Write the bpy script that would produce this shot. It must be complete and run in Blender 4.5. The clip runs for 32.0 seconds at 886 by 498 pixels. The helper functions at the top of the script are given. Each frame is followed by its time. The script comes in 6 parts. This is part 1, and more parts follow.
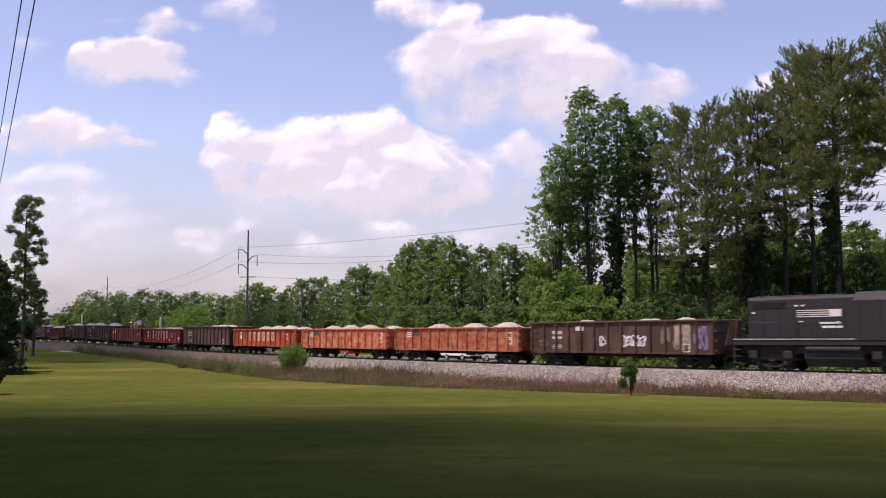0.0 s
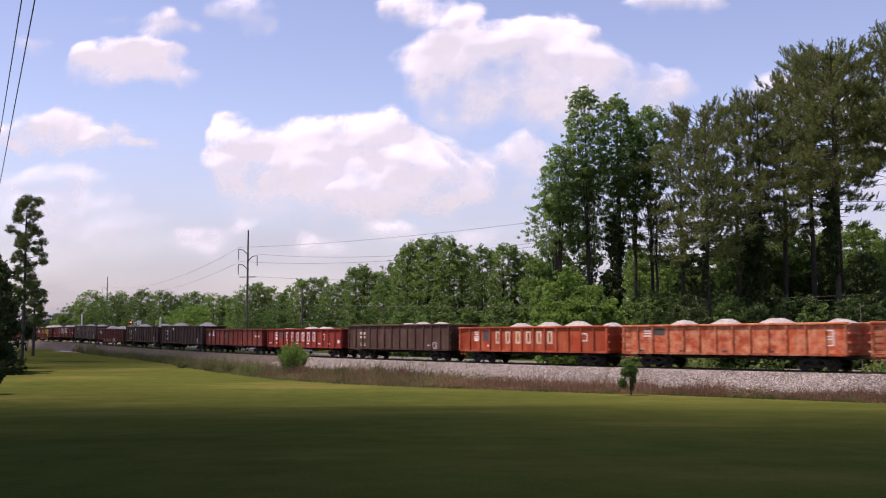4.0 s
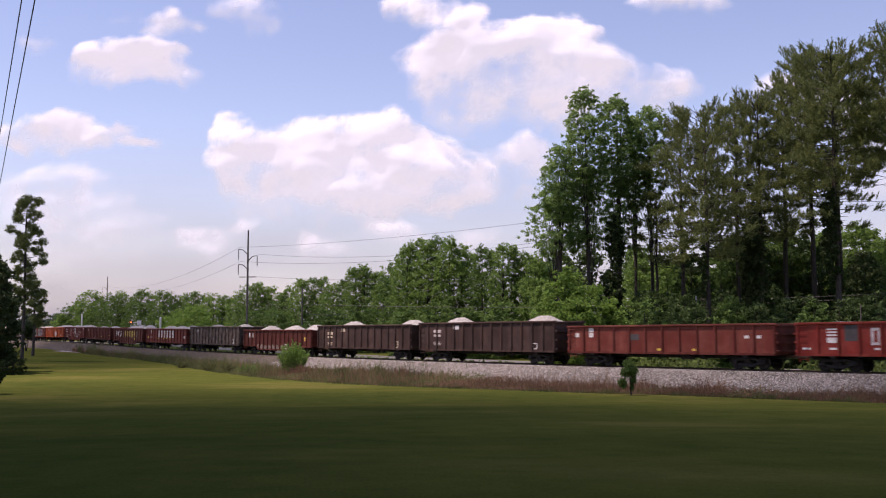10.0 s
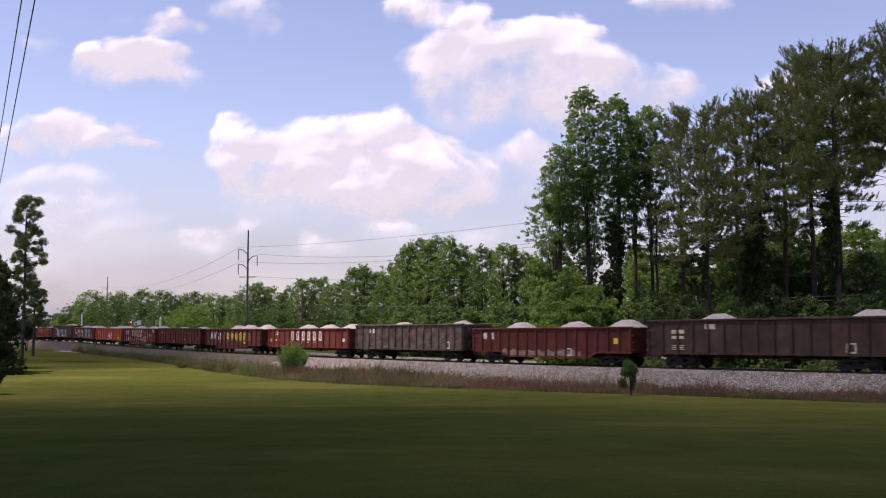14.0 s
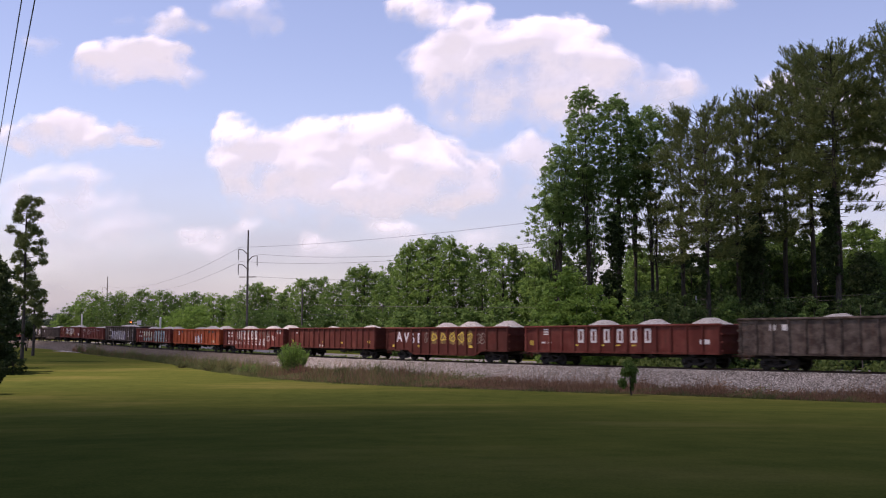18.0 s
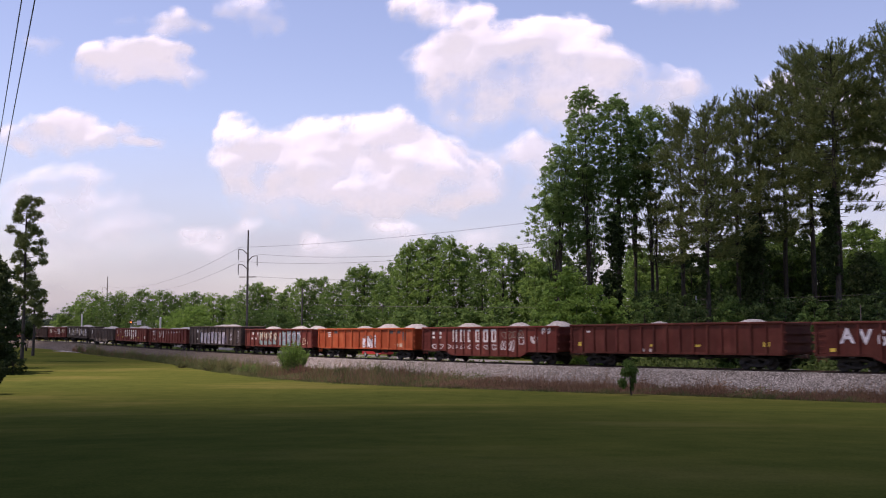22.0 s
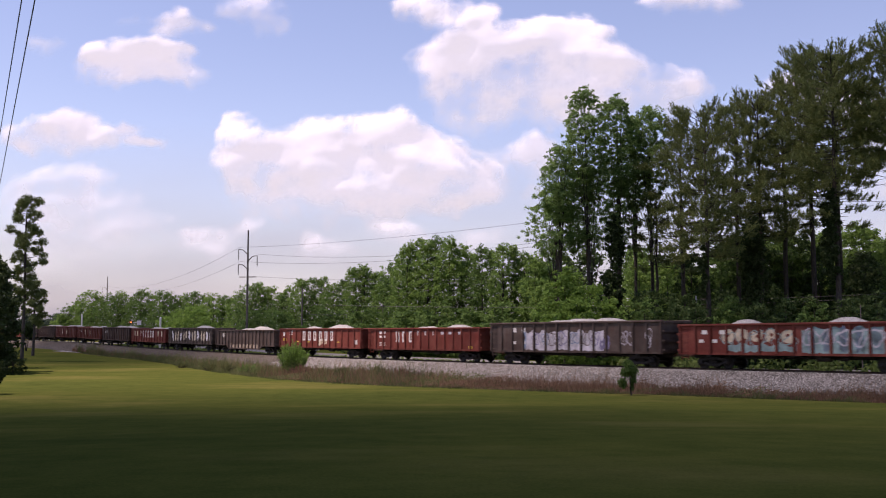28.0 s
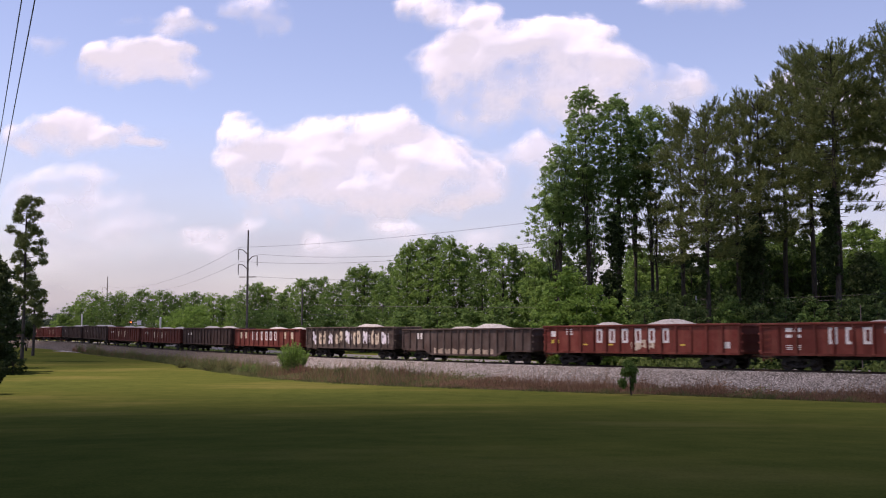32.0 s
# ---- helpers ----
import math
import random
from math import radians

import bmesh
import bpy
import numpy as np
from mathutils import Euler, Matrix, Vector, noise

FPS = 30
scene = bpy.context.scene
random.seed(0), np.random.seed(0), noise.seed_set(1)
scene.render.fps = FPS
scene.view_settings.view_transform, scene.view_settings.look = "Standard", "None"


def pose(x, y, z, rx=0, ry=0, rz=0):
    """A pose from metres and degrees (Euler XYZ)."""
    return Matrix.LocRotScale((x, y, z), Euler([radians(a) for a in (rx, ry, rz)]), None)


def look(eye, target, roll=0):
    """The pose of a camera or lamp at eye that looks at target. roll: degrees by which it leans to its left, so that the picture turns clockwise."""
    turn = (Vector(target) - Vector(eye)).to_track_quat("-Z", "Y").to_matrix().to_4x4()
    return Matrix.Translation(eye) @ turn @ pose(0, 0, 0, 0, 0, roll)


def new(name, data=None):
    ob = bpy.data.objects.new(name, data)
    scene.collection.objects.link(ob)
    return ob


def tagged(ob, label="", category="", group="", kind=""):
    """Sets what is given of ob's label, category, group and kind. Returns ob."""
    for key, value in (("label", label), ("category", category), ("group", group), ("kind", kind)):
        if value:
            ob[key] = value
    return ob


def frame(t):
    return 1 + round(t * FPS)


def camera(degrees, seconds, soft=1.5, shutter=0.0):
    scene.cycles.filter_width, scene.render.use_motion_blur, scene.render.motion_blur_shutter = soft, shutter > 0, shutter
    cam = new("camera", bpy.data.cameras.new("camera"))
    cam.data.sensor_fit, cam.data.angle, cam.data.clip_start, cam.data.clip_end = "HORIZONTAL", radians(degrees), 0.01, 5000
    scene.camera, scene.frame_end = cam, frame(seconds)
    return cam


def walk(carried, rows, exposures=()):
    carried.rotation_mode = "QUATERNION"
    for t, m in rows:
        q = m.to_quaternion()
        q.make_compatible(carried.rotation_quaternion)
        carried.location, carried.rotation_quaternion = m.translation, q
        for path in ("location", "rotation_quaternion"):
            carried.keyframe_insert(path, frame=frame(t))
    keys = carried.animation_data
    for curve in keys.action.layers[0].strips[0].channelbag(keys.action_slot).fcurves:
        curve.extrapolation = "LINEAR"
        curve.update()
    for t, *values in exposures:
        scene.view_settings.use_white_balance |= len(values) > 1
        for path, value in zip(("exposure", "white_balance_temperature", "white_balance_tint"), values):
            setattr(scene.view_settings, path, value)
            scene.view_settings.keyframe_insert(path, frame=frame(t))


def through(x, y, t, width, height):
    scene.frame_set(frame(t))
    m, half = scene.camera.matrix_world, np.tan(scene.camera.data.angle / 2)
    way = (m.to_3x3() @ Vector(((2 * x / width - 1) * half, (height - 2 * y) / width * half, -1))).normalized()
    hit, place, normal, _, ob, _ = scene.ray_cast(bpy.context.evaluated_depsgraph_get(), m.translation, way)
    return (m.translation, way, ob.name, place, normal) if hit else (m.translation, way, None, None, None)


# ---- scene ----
# ---------------------------------------------------------------- camera
cam = camera(47.08, 32.0, soft=1.1, shutter=0.5)
EYE = (0.0, 0.0, 2.29)
walk(cam, [(0.0, pose(*EYE, 94.77)), (32.0, pose(*EYE, 94.77))], [(0.0, 0.25, 7150, 38), (32.0, 0.25, 7150, 38)])

# ---------------------------------------------------------------- light
SUN_UP, SUN_AZ = radians(66), radians(264)   # azimuth clockwise from +y
world = bpy.data.worlds.new("sky")
scene.world = world
world.use_nodes = True
wn = world.node_tree
sky = wn.nodes.new("ShaderNodeTexSky")
sky.sky_type = "NISHITA"
sky.sun_disc = False
sky.sun_elevation, sky.sun_rotation = SUN_UP, SUN_AZ
sky.air_density, sky.dust_density, sky.ozone_density = 1.0, 0.35, 1.6
wn.links.new(sky.outputs[0], wn.nodes["Background"].inputs[0])
wn.nodes["Background"].inputs[1].default_value = 0.145
sun = new("sun", bpy.data.lights.new("sun", "SUN"))
sun.data.energy, sun.data.angle, sun.data.color = 4.9, radians(0.53), (1.0, 0.95, 0.87)
sun_dir = Vector((math.sin(SUN_AZ) * math.cos(SUN_UP), math.cos(SUN_AZ) * math.cos(SUN_UP), math.sin(SUN_UP)))
sun.matrix_world = look(sun_dir * 50, (0, 0, 0))


# ---------------------------------------------------------------- materials
def nodes_of(name):
    m = bpy.data.materials.new(name)
    m.use_nodes = True
    return m, m.node_tree.nodes, m.node_tree.links, m.node_tree.nodes["Principled BSDF"]


def coords(n, space="Object"):
    return n.new("ShaderNodeTexCoord").outputs[space]


def noise_tex(n, l, vec, scale, detail=4.0, rough=0.55, stretch=None):
    if stretch:
        mp = n.new("ShaderNodeMapping")
        mp.inputs["Scale"].default_value = stretch
        l.new(vec, mp.inputs[0])
        vec = mp.outputs[0]
    t = n.new("ShaderNodeTexNoise")
    t.inputs["Scale"].default_value, t.inputs["Detail"].default_value, t.inputs["Roughness"].default_value = scale, detail, rough
    l.new(vec, t.inputs["Vector"])
    return t.outputs["Fac"]


def ramp(n, l, fac, *stops):
    r = n.new("ShaderNodeValToRGB")
    while len(r.color_ramp.elements) < len(stops):
        r.color_ramp.elements.new(0.5)
    for e, (p, c) in zip(r.color_ramp.elements, stops):
        e.position, e.color = p, (*c, 1) if len(c) == 3 else c
    l.new(fac, r.inputs[0])
    return r.outputs[0]


def mix(n, l, fac, a, b, mode="MIX"):
    m = n.new("ShaderNodeMix")
    m.data_type, m.blend_type = "RGBA", mode
    for sock, v in ((m.inputs[0], fac), (m.inputs[6], a), (m.inputs[7], b)):
        if hasattr(v, "is_output"):
            l.new(v, sock)
        else:
            sock.default_value = v if isinstance(v, (int, float)) else (*v, 1)
    return m.outputs[2]


def relief(n, l, bsdf, fac, strength, distance):
    b = n.new("ShaderNodeBump")
    b.inputs["Strength"].default_value, b.inputs["Distance"].default_value = strength, distance
    l.new(fac, b.inputs["Height"])
    l.new(b.outputs[0], bsdf.inputs["Normal"])


def plain(name, rgb, rough=0.6, metal=0.0, vary=0.25, scale=6.0):
    m, n, l, b = nodes_of(name)
    f = noise_tex(n, l, coords(n), scale)
    lo = tuple(c * (1 - vary) for c in rgb)
    hi = tuple(min(1, c * (1 + vary)) for c in rgb)
    l.new(ramp(n, l, f, (0.3, lo), (0.7, hi)), b.inputs["Base Color"])
    b.inputs["Roughness"].default_value, b.inputs["Metallic"].default_value = rough, metal
    relief(n, l, b, f, 0.2, 0.01)
    return m


def paint(name, rgb, faded, rust=(0.085, 0.036, 0.020), wear=0.5, patches=None, amount=0.6):
    """Old freight car paint: chalky bands, vertical streaks, rust, and where given patches of other paint."""
    m, n, l, b = nodes_of(name)
    c = coords(n)
    oi = n.new("ShaderNodeObjectInfo")
    off = n.new("ShaderNodeVectorMath")
    off.operation = "MULTIPLY_ADD"
    off.inputs[1].default_value = (1, 1, 1)
    l.new(c, off.inputs[0])
    sh = n.new("ShaderNodeVectorMath")
    sh.operation = "SCALE"
    sh.inputs[0].default_value = (37.0, 0.0, 3.0)
    l.new(oi.outputs["Random"], sh.inputs["Scale"])
    l.new(sh.outputs[0], off.inputs[2])
    c = off.outputs[0]
    big = noise_tex(n, l, c, 0.8, 5)
    col = ramp(n, l, big, (0.38, rgb), (0.62, faded))
    band = noise_tex(n, l, c, 0.95, 3, 0.5, (1.0, 1.0, 0.12))
    col = mix(n, l, ramp(n, l, band, (0.40, (0.55, 0.55, 0.55)), (0.62, (0, 0, 0))), col, tuple(0.55 * x for x in rgb))
    if patches:
        blot = noise_tex(n, l, c, 1.5, 6, 0.62, (1.0, 1.0, 1.3))
        col = mix(n, l, ramp(n, l, blot, (0.42, (0, 0, 0)), (0.70, (amount,) * 3)), col, patches)
        blot2 = noise_tex(n, l, c, 1.9, 6, 0.65, (1.0, 1.0, 1.0))
        col = mix(n, l, ramp(n, l, blot2, (0.54, (0, 0, 0)), (0.70, (amount * 0.9,) * 3)), col, tuple(0.35 * x for x in rgb))
    streak = noise_tex(n, l, c, 2.2, 5, 0.6, (2.2, 2.2, 0.25))
    col = mix(n, l, ramp(n, l, streak, (0.60 - 0.15 * wear, (0, 0, 0)), (0.76, (wear,) * 3)), col, rust)
    fine = noise_tex(n, l, c, 9.0, 6, 0.7)
    col = mix(n, l, ramp(n, l, fine, (0.55, (0, 0, 0)), (0.70, (0.7 * wear,) * 3)), col, tuple(0.6 * x for x in rust))
    hsv = n.new("ShaderNodeHueSaturation")
    mr = n.new("ShaderNodeMapRange")
    mr.inputs[3].default_value, mr.inputs[4].default_value = 0.80, 1.15
    l.new(oi.outputs["Random"], mr.inputs[0])
    l.new(mr.outputs[0], hsv.inputs["Value"])
    l.new(col, hsv.inputs["Color"])
    l.new(hsv.outputs[0], b.inputs["Base Color"])
    b.inputs["Roughness"].default_value = 0.72
    b.inputs["Specular IOR Level"].default_value = 0.15
    relief(n, l, b, fine, 0.25, 0.01)
    return m


def leaf_material(name, dark, light, through=0.35):
    m, n, l, b = nodes_of(name)
    g = n.new("ShaderNodeNewGeometry")
    f = noise_tex(n, l, coords(n), 0.45, 3)
    ad = n.new("ShaderNodeMath")
    ad.operation = "MULTIPLY_ADD"
    ad.inputs[1].default_value, ad.inputs[2].default_value = 0.55, 0.0
    l.new(g.outputs["Random Per Island"], ad.inputs[0])
    ad2 = n.new("ShaderNodeMath")
    ad2.operation = "MULTIPLY_ADD"
    ad2.inputs[1].default_value = 0.6
    l.new(f, ad2.inputs[0])
    l.new(ad.outputs[0], ad2.inputs[2])
    col = ramp(n, l, ad2.outputs[0], (0.2, dark), (0.75, light))
    l.new(col, b.inputs["Base Color"])
    b.inputs["Roughness"].default_value = 0.6
    b.inputs["Specular IOR Level"].default_value = 0.10
    tr = n.new("ShaderNodeBsdfTranslucent")
    l.new(mix(n, l, 0.5, col, light), tr.inputs[0])
    ms = n.new("ShaderNodeMixShader")
    ms.inputs[0].default_value = through
    l.new(b.outputs[0], ms.inputs[1])
    l.new(tr.outputs[0], ms.inputs[2])
    l.new(ms.outputs[0], n["Material Output"].inputs[0])
    return m


M_LEAF = leaf_material("pecan_leaves", (0.044, 0.098, 0.022), (0.172, 0.285, 0.068), 0.48)
M_LEAF_DARK = leaf_material("shade_tree_leaves", (0.030, 0.070, 0.019), (0.118, 0.205, 0.053), 0.41)
M_LEAF_FRESH = leaf_material("shrub_leaves", (0.046, 0.104, 0.020), (0.175, 0.300, 0.062), 0.42)
M_NEEDLE = leaf_material("pine_needles", (0.050, 0.078, 0.026), (0.185, 0.225, 0.078), 0.42)
M_LEAF_TALL = leaf_material("tall_tree_leaves", (0.055, 0.115, 0.032), (0.205, 0.325, 0.100), 0.52)
# understory leaves, darkened to hold the shade under the pines
M_LEAF_SHADED = leaf_material("shaded_understory_leaves", (0.018, 0.040, 0.014), (0.066, 0.112, 0.036), 0.34)
# near-black leaf colour that carries deep shade with it
M_LEAF_DEEP = leaf_material("shade_darkened_leaves", (0.012, 0.026, 0.010), (0.045, 0.070, 0.024), 0.3)
# blue haze of distance is mixed into this leaf colour
M_FAR = leaf_material("far_wood_leaves", (0.03, 0.055, 0.035), (0.06, 0.09, 0.06))
M_BARK = plain("bark", (0.040, 0.031, 0.024), 0.9, 0, 0.45, 5.0)
M_WOOD = plain("weathered_pole_wood", (0.10, 0.085, 0.07), 0.85, 0, 0.3, 3.0)
M_STEEL = plain("dull_dark_steel", (0.06, 0.055, 0.05), 0.55, 0.6, 0.3, 4.0)
M_RUSTY = plain("brown_rusty_steel", (0.085, 0.045, 0.03), 0.8, 0.2, 0.4, 3.0)
M_GALV = plain("galvanised_steel", (0.45, 0.46, 0.47), 0.5, 0.5, 0.15)
M_CABLE = plain("black_cable", (0.03, 0.03, 0.035), 0.6)
# grime colour, darkened further for the shadow under the cars
M_UNDER = plain("grimy_shaded_running_gear", (0.020, 0.016, 0.014), 0.8, 0.2, 0.4, 4.0)
M_WHITE = plain("chalky_white_lettering", (0.62, 0.60, 0.56), 0.8, 0, 0.2, 5.0)
FADED_WHITE = plain("worn_white_lettering", (0.46, 0.42, 0.40), 0.8, 0, 0.4, 4.0)
YELLOW_FADED = plain("thin_yellow_spray", (0.17, 0.105, 0.028), 0.8, 0, 0.5, 2.5)
M_YELLOW = plain("faded_yellow_lettering", (0.55, 0.40, 0.05), 0.8, 0, 0.3, 3.0)
M_TIE = plain("creosoted_tie", (0.045, 0.035, 0.028), 0.9, 0, 0.4, 4.0)
M_RAIL = plain("worn_rail_steel", (0.07, 0.045, 0.035), 0.6, 0.5, 0.3, 2.0)


def lawn_material():
    m, n, l, b = nodes_of("mown_lawn")
    c = coords(n)
    a = noise_tex(n, l, c, 0.07, 6, 0.62, (0.7, 1.4, 1.0))
    col = ramp(n, l, a, (0.36, (0.035, 0.056, 0.012)), (0.52, (0.073, 0.086, 0.017)), (0.66, (0.172, 0.146, 0.044)))
    f = noise_tex(n, l, c, 0.9, 6, 0.7, (0.8, 0.8, 1.0))
    col = mix(n, l, 0.4, col, ramp(n, l, f, (0.34, (0.030, 0.045, 0.010)), (0.66, (0.128, 0.123, 0.031))))
    g = noise_tex(n, l, c, 22.0, 4, 0.7)
    col = mix(n, l, 0.36, col, ramp(n, l, g, (0.35, (0.022, 0.036, 0.008)), (0.65, (0.098, 0.118, 0.027))))
    l.new(col, b.inputs["Base Color"])
    b.inputs["Roughness"].default_value, b.inputs["Specular IOR Level"].default_value = 1.0, 0.0
    relief(n, l, b, g, 0.3, 0.03)
    return m


def stone_material(name, lo, mid, hi, scale):
    m, n, l, b = nodes_of(name)
    c = coords(n)
    v = n.new("ShaderNodeTexVoronoi")
    v.inputs["Scale"].default_value = scale
    l.new(c, v.inputs["Vector"])
    sep = n.new("ShaderNodeSeparateColor")
    l.new(v.outputs["Color"], sep.inputs[0])
    col = ramp(n, l, sep.outputs[0], (0.0, lo), (0.5, mid), (1.0, hi))
    f = noise_tex(n, l, c, 0.5, 5)
    col = mix(n, l, ramp(n, l, f, (0.4, (0, 0, 0)), (0.75, (0.5, 0.5, 0.5))), col, lo)
    l.new(col, b.inputs["Base Color"])
    b.inputs["Roughness"].default_value, b.inputs["Specular IOR Level"].default_value = 0.95, 0.05
    relief(n, l, b, v.outputs["Distance"], 1.0, 0.06)
    return m


M_LAWN = lawn_material()
M_BALLAST = stone_material("granite_ballast", (0.042, 0.037, 0.031), (0.170, 0.157, 0.138), (0.40, 0.375, 0.335), 13.0)
M_DARK_BALLAST = stone_material("dark_ballast", (0.045, 0.038, 0.030), (0.095, 0.082, 0.068), (0.155, 0.137, 0.115), 9.0)
M_LOAD = stone_material("crushed_stone_load", (0.26, 0.25, 0.225), (0.38, 0.37, 0.335), (0.50, 0.49, 0.45), 14.0)


# ---------------------------------------------------------------- mesh helpers
class Geo:
    """Collects vertices and faces of one mesh."""

    def __init__(self):
        self.v, self.f = [], []

    def add(self, verts, faces):
        k = len(self.v)
        self.v += [tuple(p) for p in verts]
        self.f += [tuple(k + i for i in f) for f in faces]
        return self

    def box(self, c, s, ch=0.0, m=None):
        """A box with chamfered edges along its length."""
        hx, hy, hz = s[0] / 2, s[1] / 2, s[2] / 2
        ch = min(ch, hy * 0.8, hz * 0.8)
        if ch <= 0:
            ring = [(-hy, -hz), (hy, -hz), (hy, hz), (-hy, hz)]
        else:
            ring = [(-hy + ch, -hz), (hy - ch, -hz), (hy, -hz + ch), (hy, hz - ch), (hy - ch, hz), (-hy + ch, hz), (-hy, hz - ch), (-hy, -hz + ch)]
        return self.prism(ring, -hx, hx, c, m)

    def prism(self, ring, x0, x1, c=(0, 0, 0), m=None):
        """Extrudes a ring of (y, z) along x."""
        k = len(ring)
        pts = [Vector((x, y, z)) for x in (x0, x1) for y, z in ring]
        if m is not None:
            pts = [m @ p for p in pts]
        pts = [p + Vector(c) for p in pts]
        faces = [(i, i + k, (i + 1) % k + k, (i + 1) % k) for i in range(k)] + [tuple(range(k)), tuple(range(2 * k - 1, k - 1, -1))]
        return self.add(pts, faces)

    def tube(self, pts, radii, n=6, cap=True):
        pts = [Vector(p) for p in pts]
        k0 = len(self.v)
        for i, p in enumerate(pts):
            d = (pts[min(i + 1, len(pts) - 1)] - pts[max(i - 1, 0)]).normalized()
            a = d.cross(Vector((0, 0, 1)) if abs(d.z) < 0.9 else Vector((1, 0, 0))).normalized()
            b = d.cross(a)
            for j in range(n):
                w = 2 * math.pi * j / n
                self.v.append(tuple(p + (a * math.cos(w) + b * math.sin(w)) * radii[i]))
        for i in range(len(pts) - 1):
            for j in range(n):
                a0, a1 = k0 + i * n + j, k0 + i * n + (j + 1) % n
                self.f.append((a0, a1, a1 + n, a0 + n))
        if cap:
            self.f.append(tuple(k0 + j for j in range(n))[::-1])
            self.f.append(tuple(k0 + (len(pts) - 1) * n + j for j in range(n)))
        return self

    def mesh(self, name, mat, smooth=False):
        me = bpy.data.meshes.new(name)
        me.from_pydata(self.v, [], self.f)
        me.materials.append(mat)
        if smooth:
            me.shade_smooth()
        me.update()
        return me


def quads(name, verts, mat):
    """A mesh of loose faces from an array (n, corners, 3)."""
    n, k = verts.shape[:2]
    me = bpy.data.meshes.new(name)
    me.vertices.add(k * n)
    me.vertices.foreach_set("co", np.ascontiguousarray(verts, np.float32).ravel())
    me.loops.add(k * n)
    me.loops.foreach_set("vertex_index", np.arange(k * n, dtype=np.int32))
    me.polygons.add(n)
    me.polygons.foreach_set("loop_start", np.arange(0, k * n, k, dtype=np.int32))
    me.polygons.foreach_set("loop_total", np.full(n, k, np.int32))
    me.materials.append(mat)
    me.update(calc_edges=True)
    return me


def part(name, geo, mat, parent, label="", m=None):
    """Links a Geo or a mesh as one object under a thing or a part."""
    me = geo.mesh(name, mat) if isinstance(geo, Geo) else geo
    ob = new(name, me)
    if m is not None:
        ob.matrix_basis = m
    ob.parent = parent
    if label:
        ob["label"] = label
    return ob


def empty(name, m, label, category, group="", kind=""):
    ob = new(name)
    ob.matrix_basis = m
    return tagged(ob, label, category, group, kind)


# ---------------------------------------------------------------- the railway line
SPEED = 10.65
L0, L1, DL = -1200.0, 700.0, 0.25
_l = np.arange(L0, L1, DL)
_lc = np.clip(_l, -125, 50)
_th = radians(-52.83) + 0.00161039 * _lc + 0.0000137143 * _lc * _lc / 2
_x, _y = np.cumsum(np.cos(_th)) * DL, np.cumsum(np.sin(_th)) * DL
_i = int(-L0 / DL)
_x, _y = _x - _x[_i] - 0.23, _y - _y[_i] + 85.07
HALF = 1.55


def rise(s):
    s = np.clip(s, -125, 50)
    return 0.0016 * s + 0.153 * (s / 50) ** 2


def line(s, off=0.0):
    """The point s metres along the line, off metres from its centre towards the lawn: x, y, heading."""
    h = np.interp(s, _l, _th)
    o = off - HALF
    return np.interp(s, _l, _x) + o * np.sin(h), np.interp(s, _l, _y) - o * np.cos(h), h


def from_line(x, y):
    """Nearest place on the line: s and the distance towards the lawn."""
    cx, cy, ch = line(_l[::8])
    d2 = (np.asarray(x)[..., None] - cx) ** 2 + (np.asarray(y)[..., None] - cy) ** 2
    k = np.argmin(d2, -1)
    s = _l[::8][k]
    return s, (np.asarray(x) - cx[k]) * np.sin(ch[k]) - (np.asarray(y) - cy[k]) * np.cos(ch[k])


def smooth(a, b, v):
    t = np.clip((v - a) / (b - a), 0, 1)
    return t * t * (3 - 2 * t)


def ground_z(x, y):
    s, d = from_line(x, y)
    base = -1.25 + rise(s)
    base = base + 0.65 * smooth(-3, -9, d)          # higher beyond the track
    far = np.hypot(x, y)
    near = 1.84 * (1 - smooth(0, 1, far / 56) * 0.12 - 0.88 * np.clip(far / 52, 0, 1))
    near = np.maximum(near, 0)
    return base + near


def strip(name, s0, s1, ds, profile, mat):
    """A band along the line with a profile of (offset, height)."""
    ss = np.arange(s0, s1 + ds / 2, ds)
    v, f = [], []
    for s in ss:
        r = rise(s)
        for o, z in profile:
            x, y, h = line(s, o)
            v.append((x, y, z + r))
    k = len(profile)
    for i in range(len(ss) - 1):
        for j in range(k - 1):
            a = i * k + j
            f.append((a, a + k, a + k + 1, a + 1))
    me = bpy.data.meshes.new(name)
    me.from_pydata(v, [], f)
    me.materials.append(mat)
    me.shade_smooth()
    return me


def axis(*spans):
    out = []
    for a, b, d in spans:
        out += list(np.arange(a, b, d))
    return np.array(out + [spans[-1][1]])


gx = axis((-2600, -300, 115), (-300, -120, 12), (-120, 80, 2.5), (80, 300, 15), (300, 2600, 115))
gy = axis((-400, -20, 38), (-20, 130, 2.5), (130, 320, 6), (320, 600, 28), (600, 4200, 180))
GX, GY = np.meshgrid(gx, gy)
GZ = ground_z(GX, GY)
nx = len(gx)
gv = np.stack([GX, GY, GZ], -1).reshape(-1, 3)
gf = [(j * nx + i, j * nx + i + 1, (j + 1) * nx + i + 1, (j + 1) * nx + i) for j in range(len(gy) - 1) for i in range(nx - 1)]
gm = bpy.data.meshes.new("ground")
gm.from_pydata(gv.tolist(), [], gf)
gm.materials.append(M_LAWN)
gm.shade_smooth()
tagged(new("ground", gm), "mown green lawn falling gently to the railway", "lawn", kind="structure")

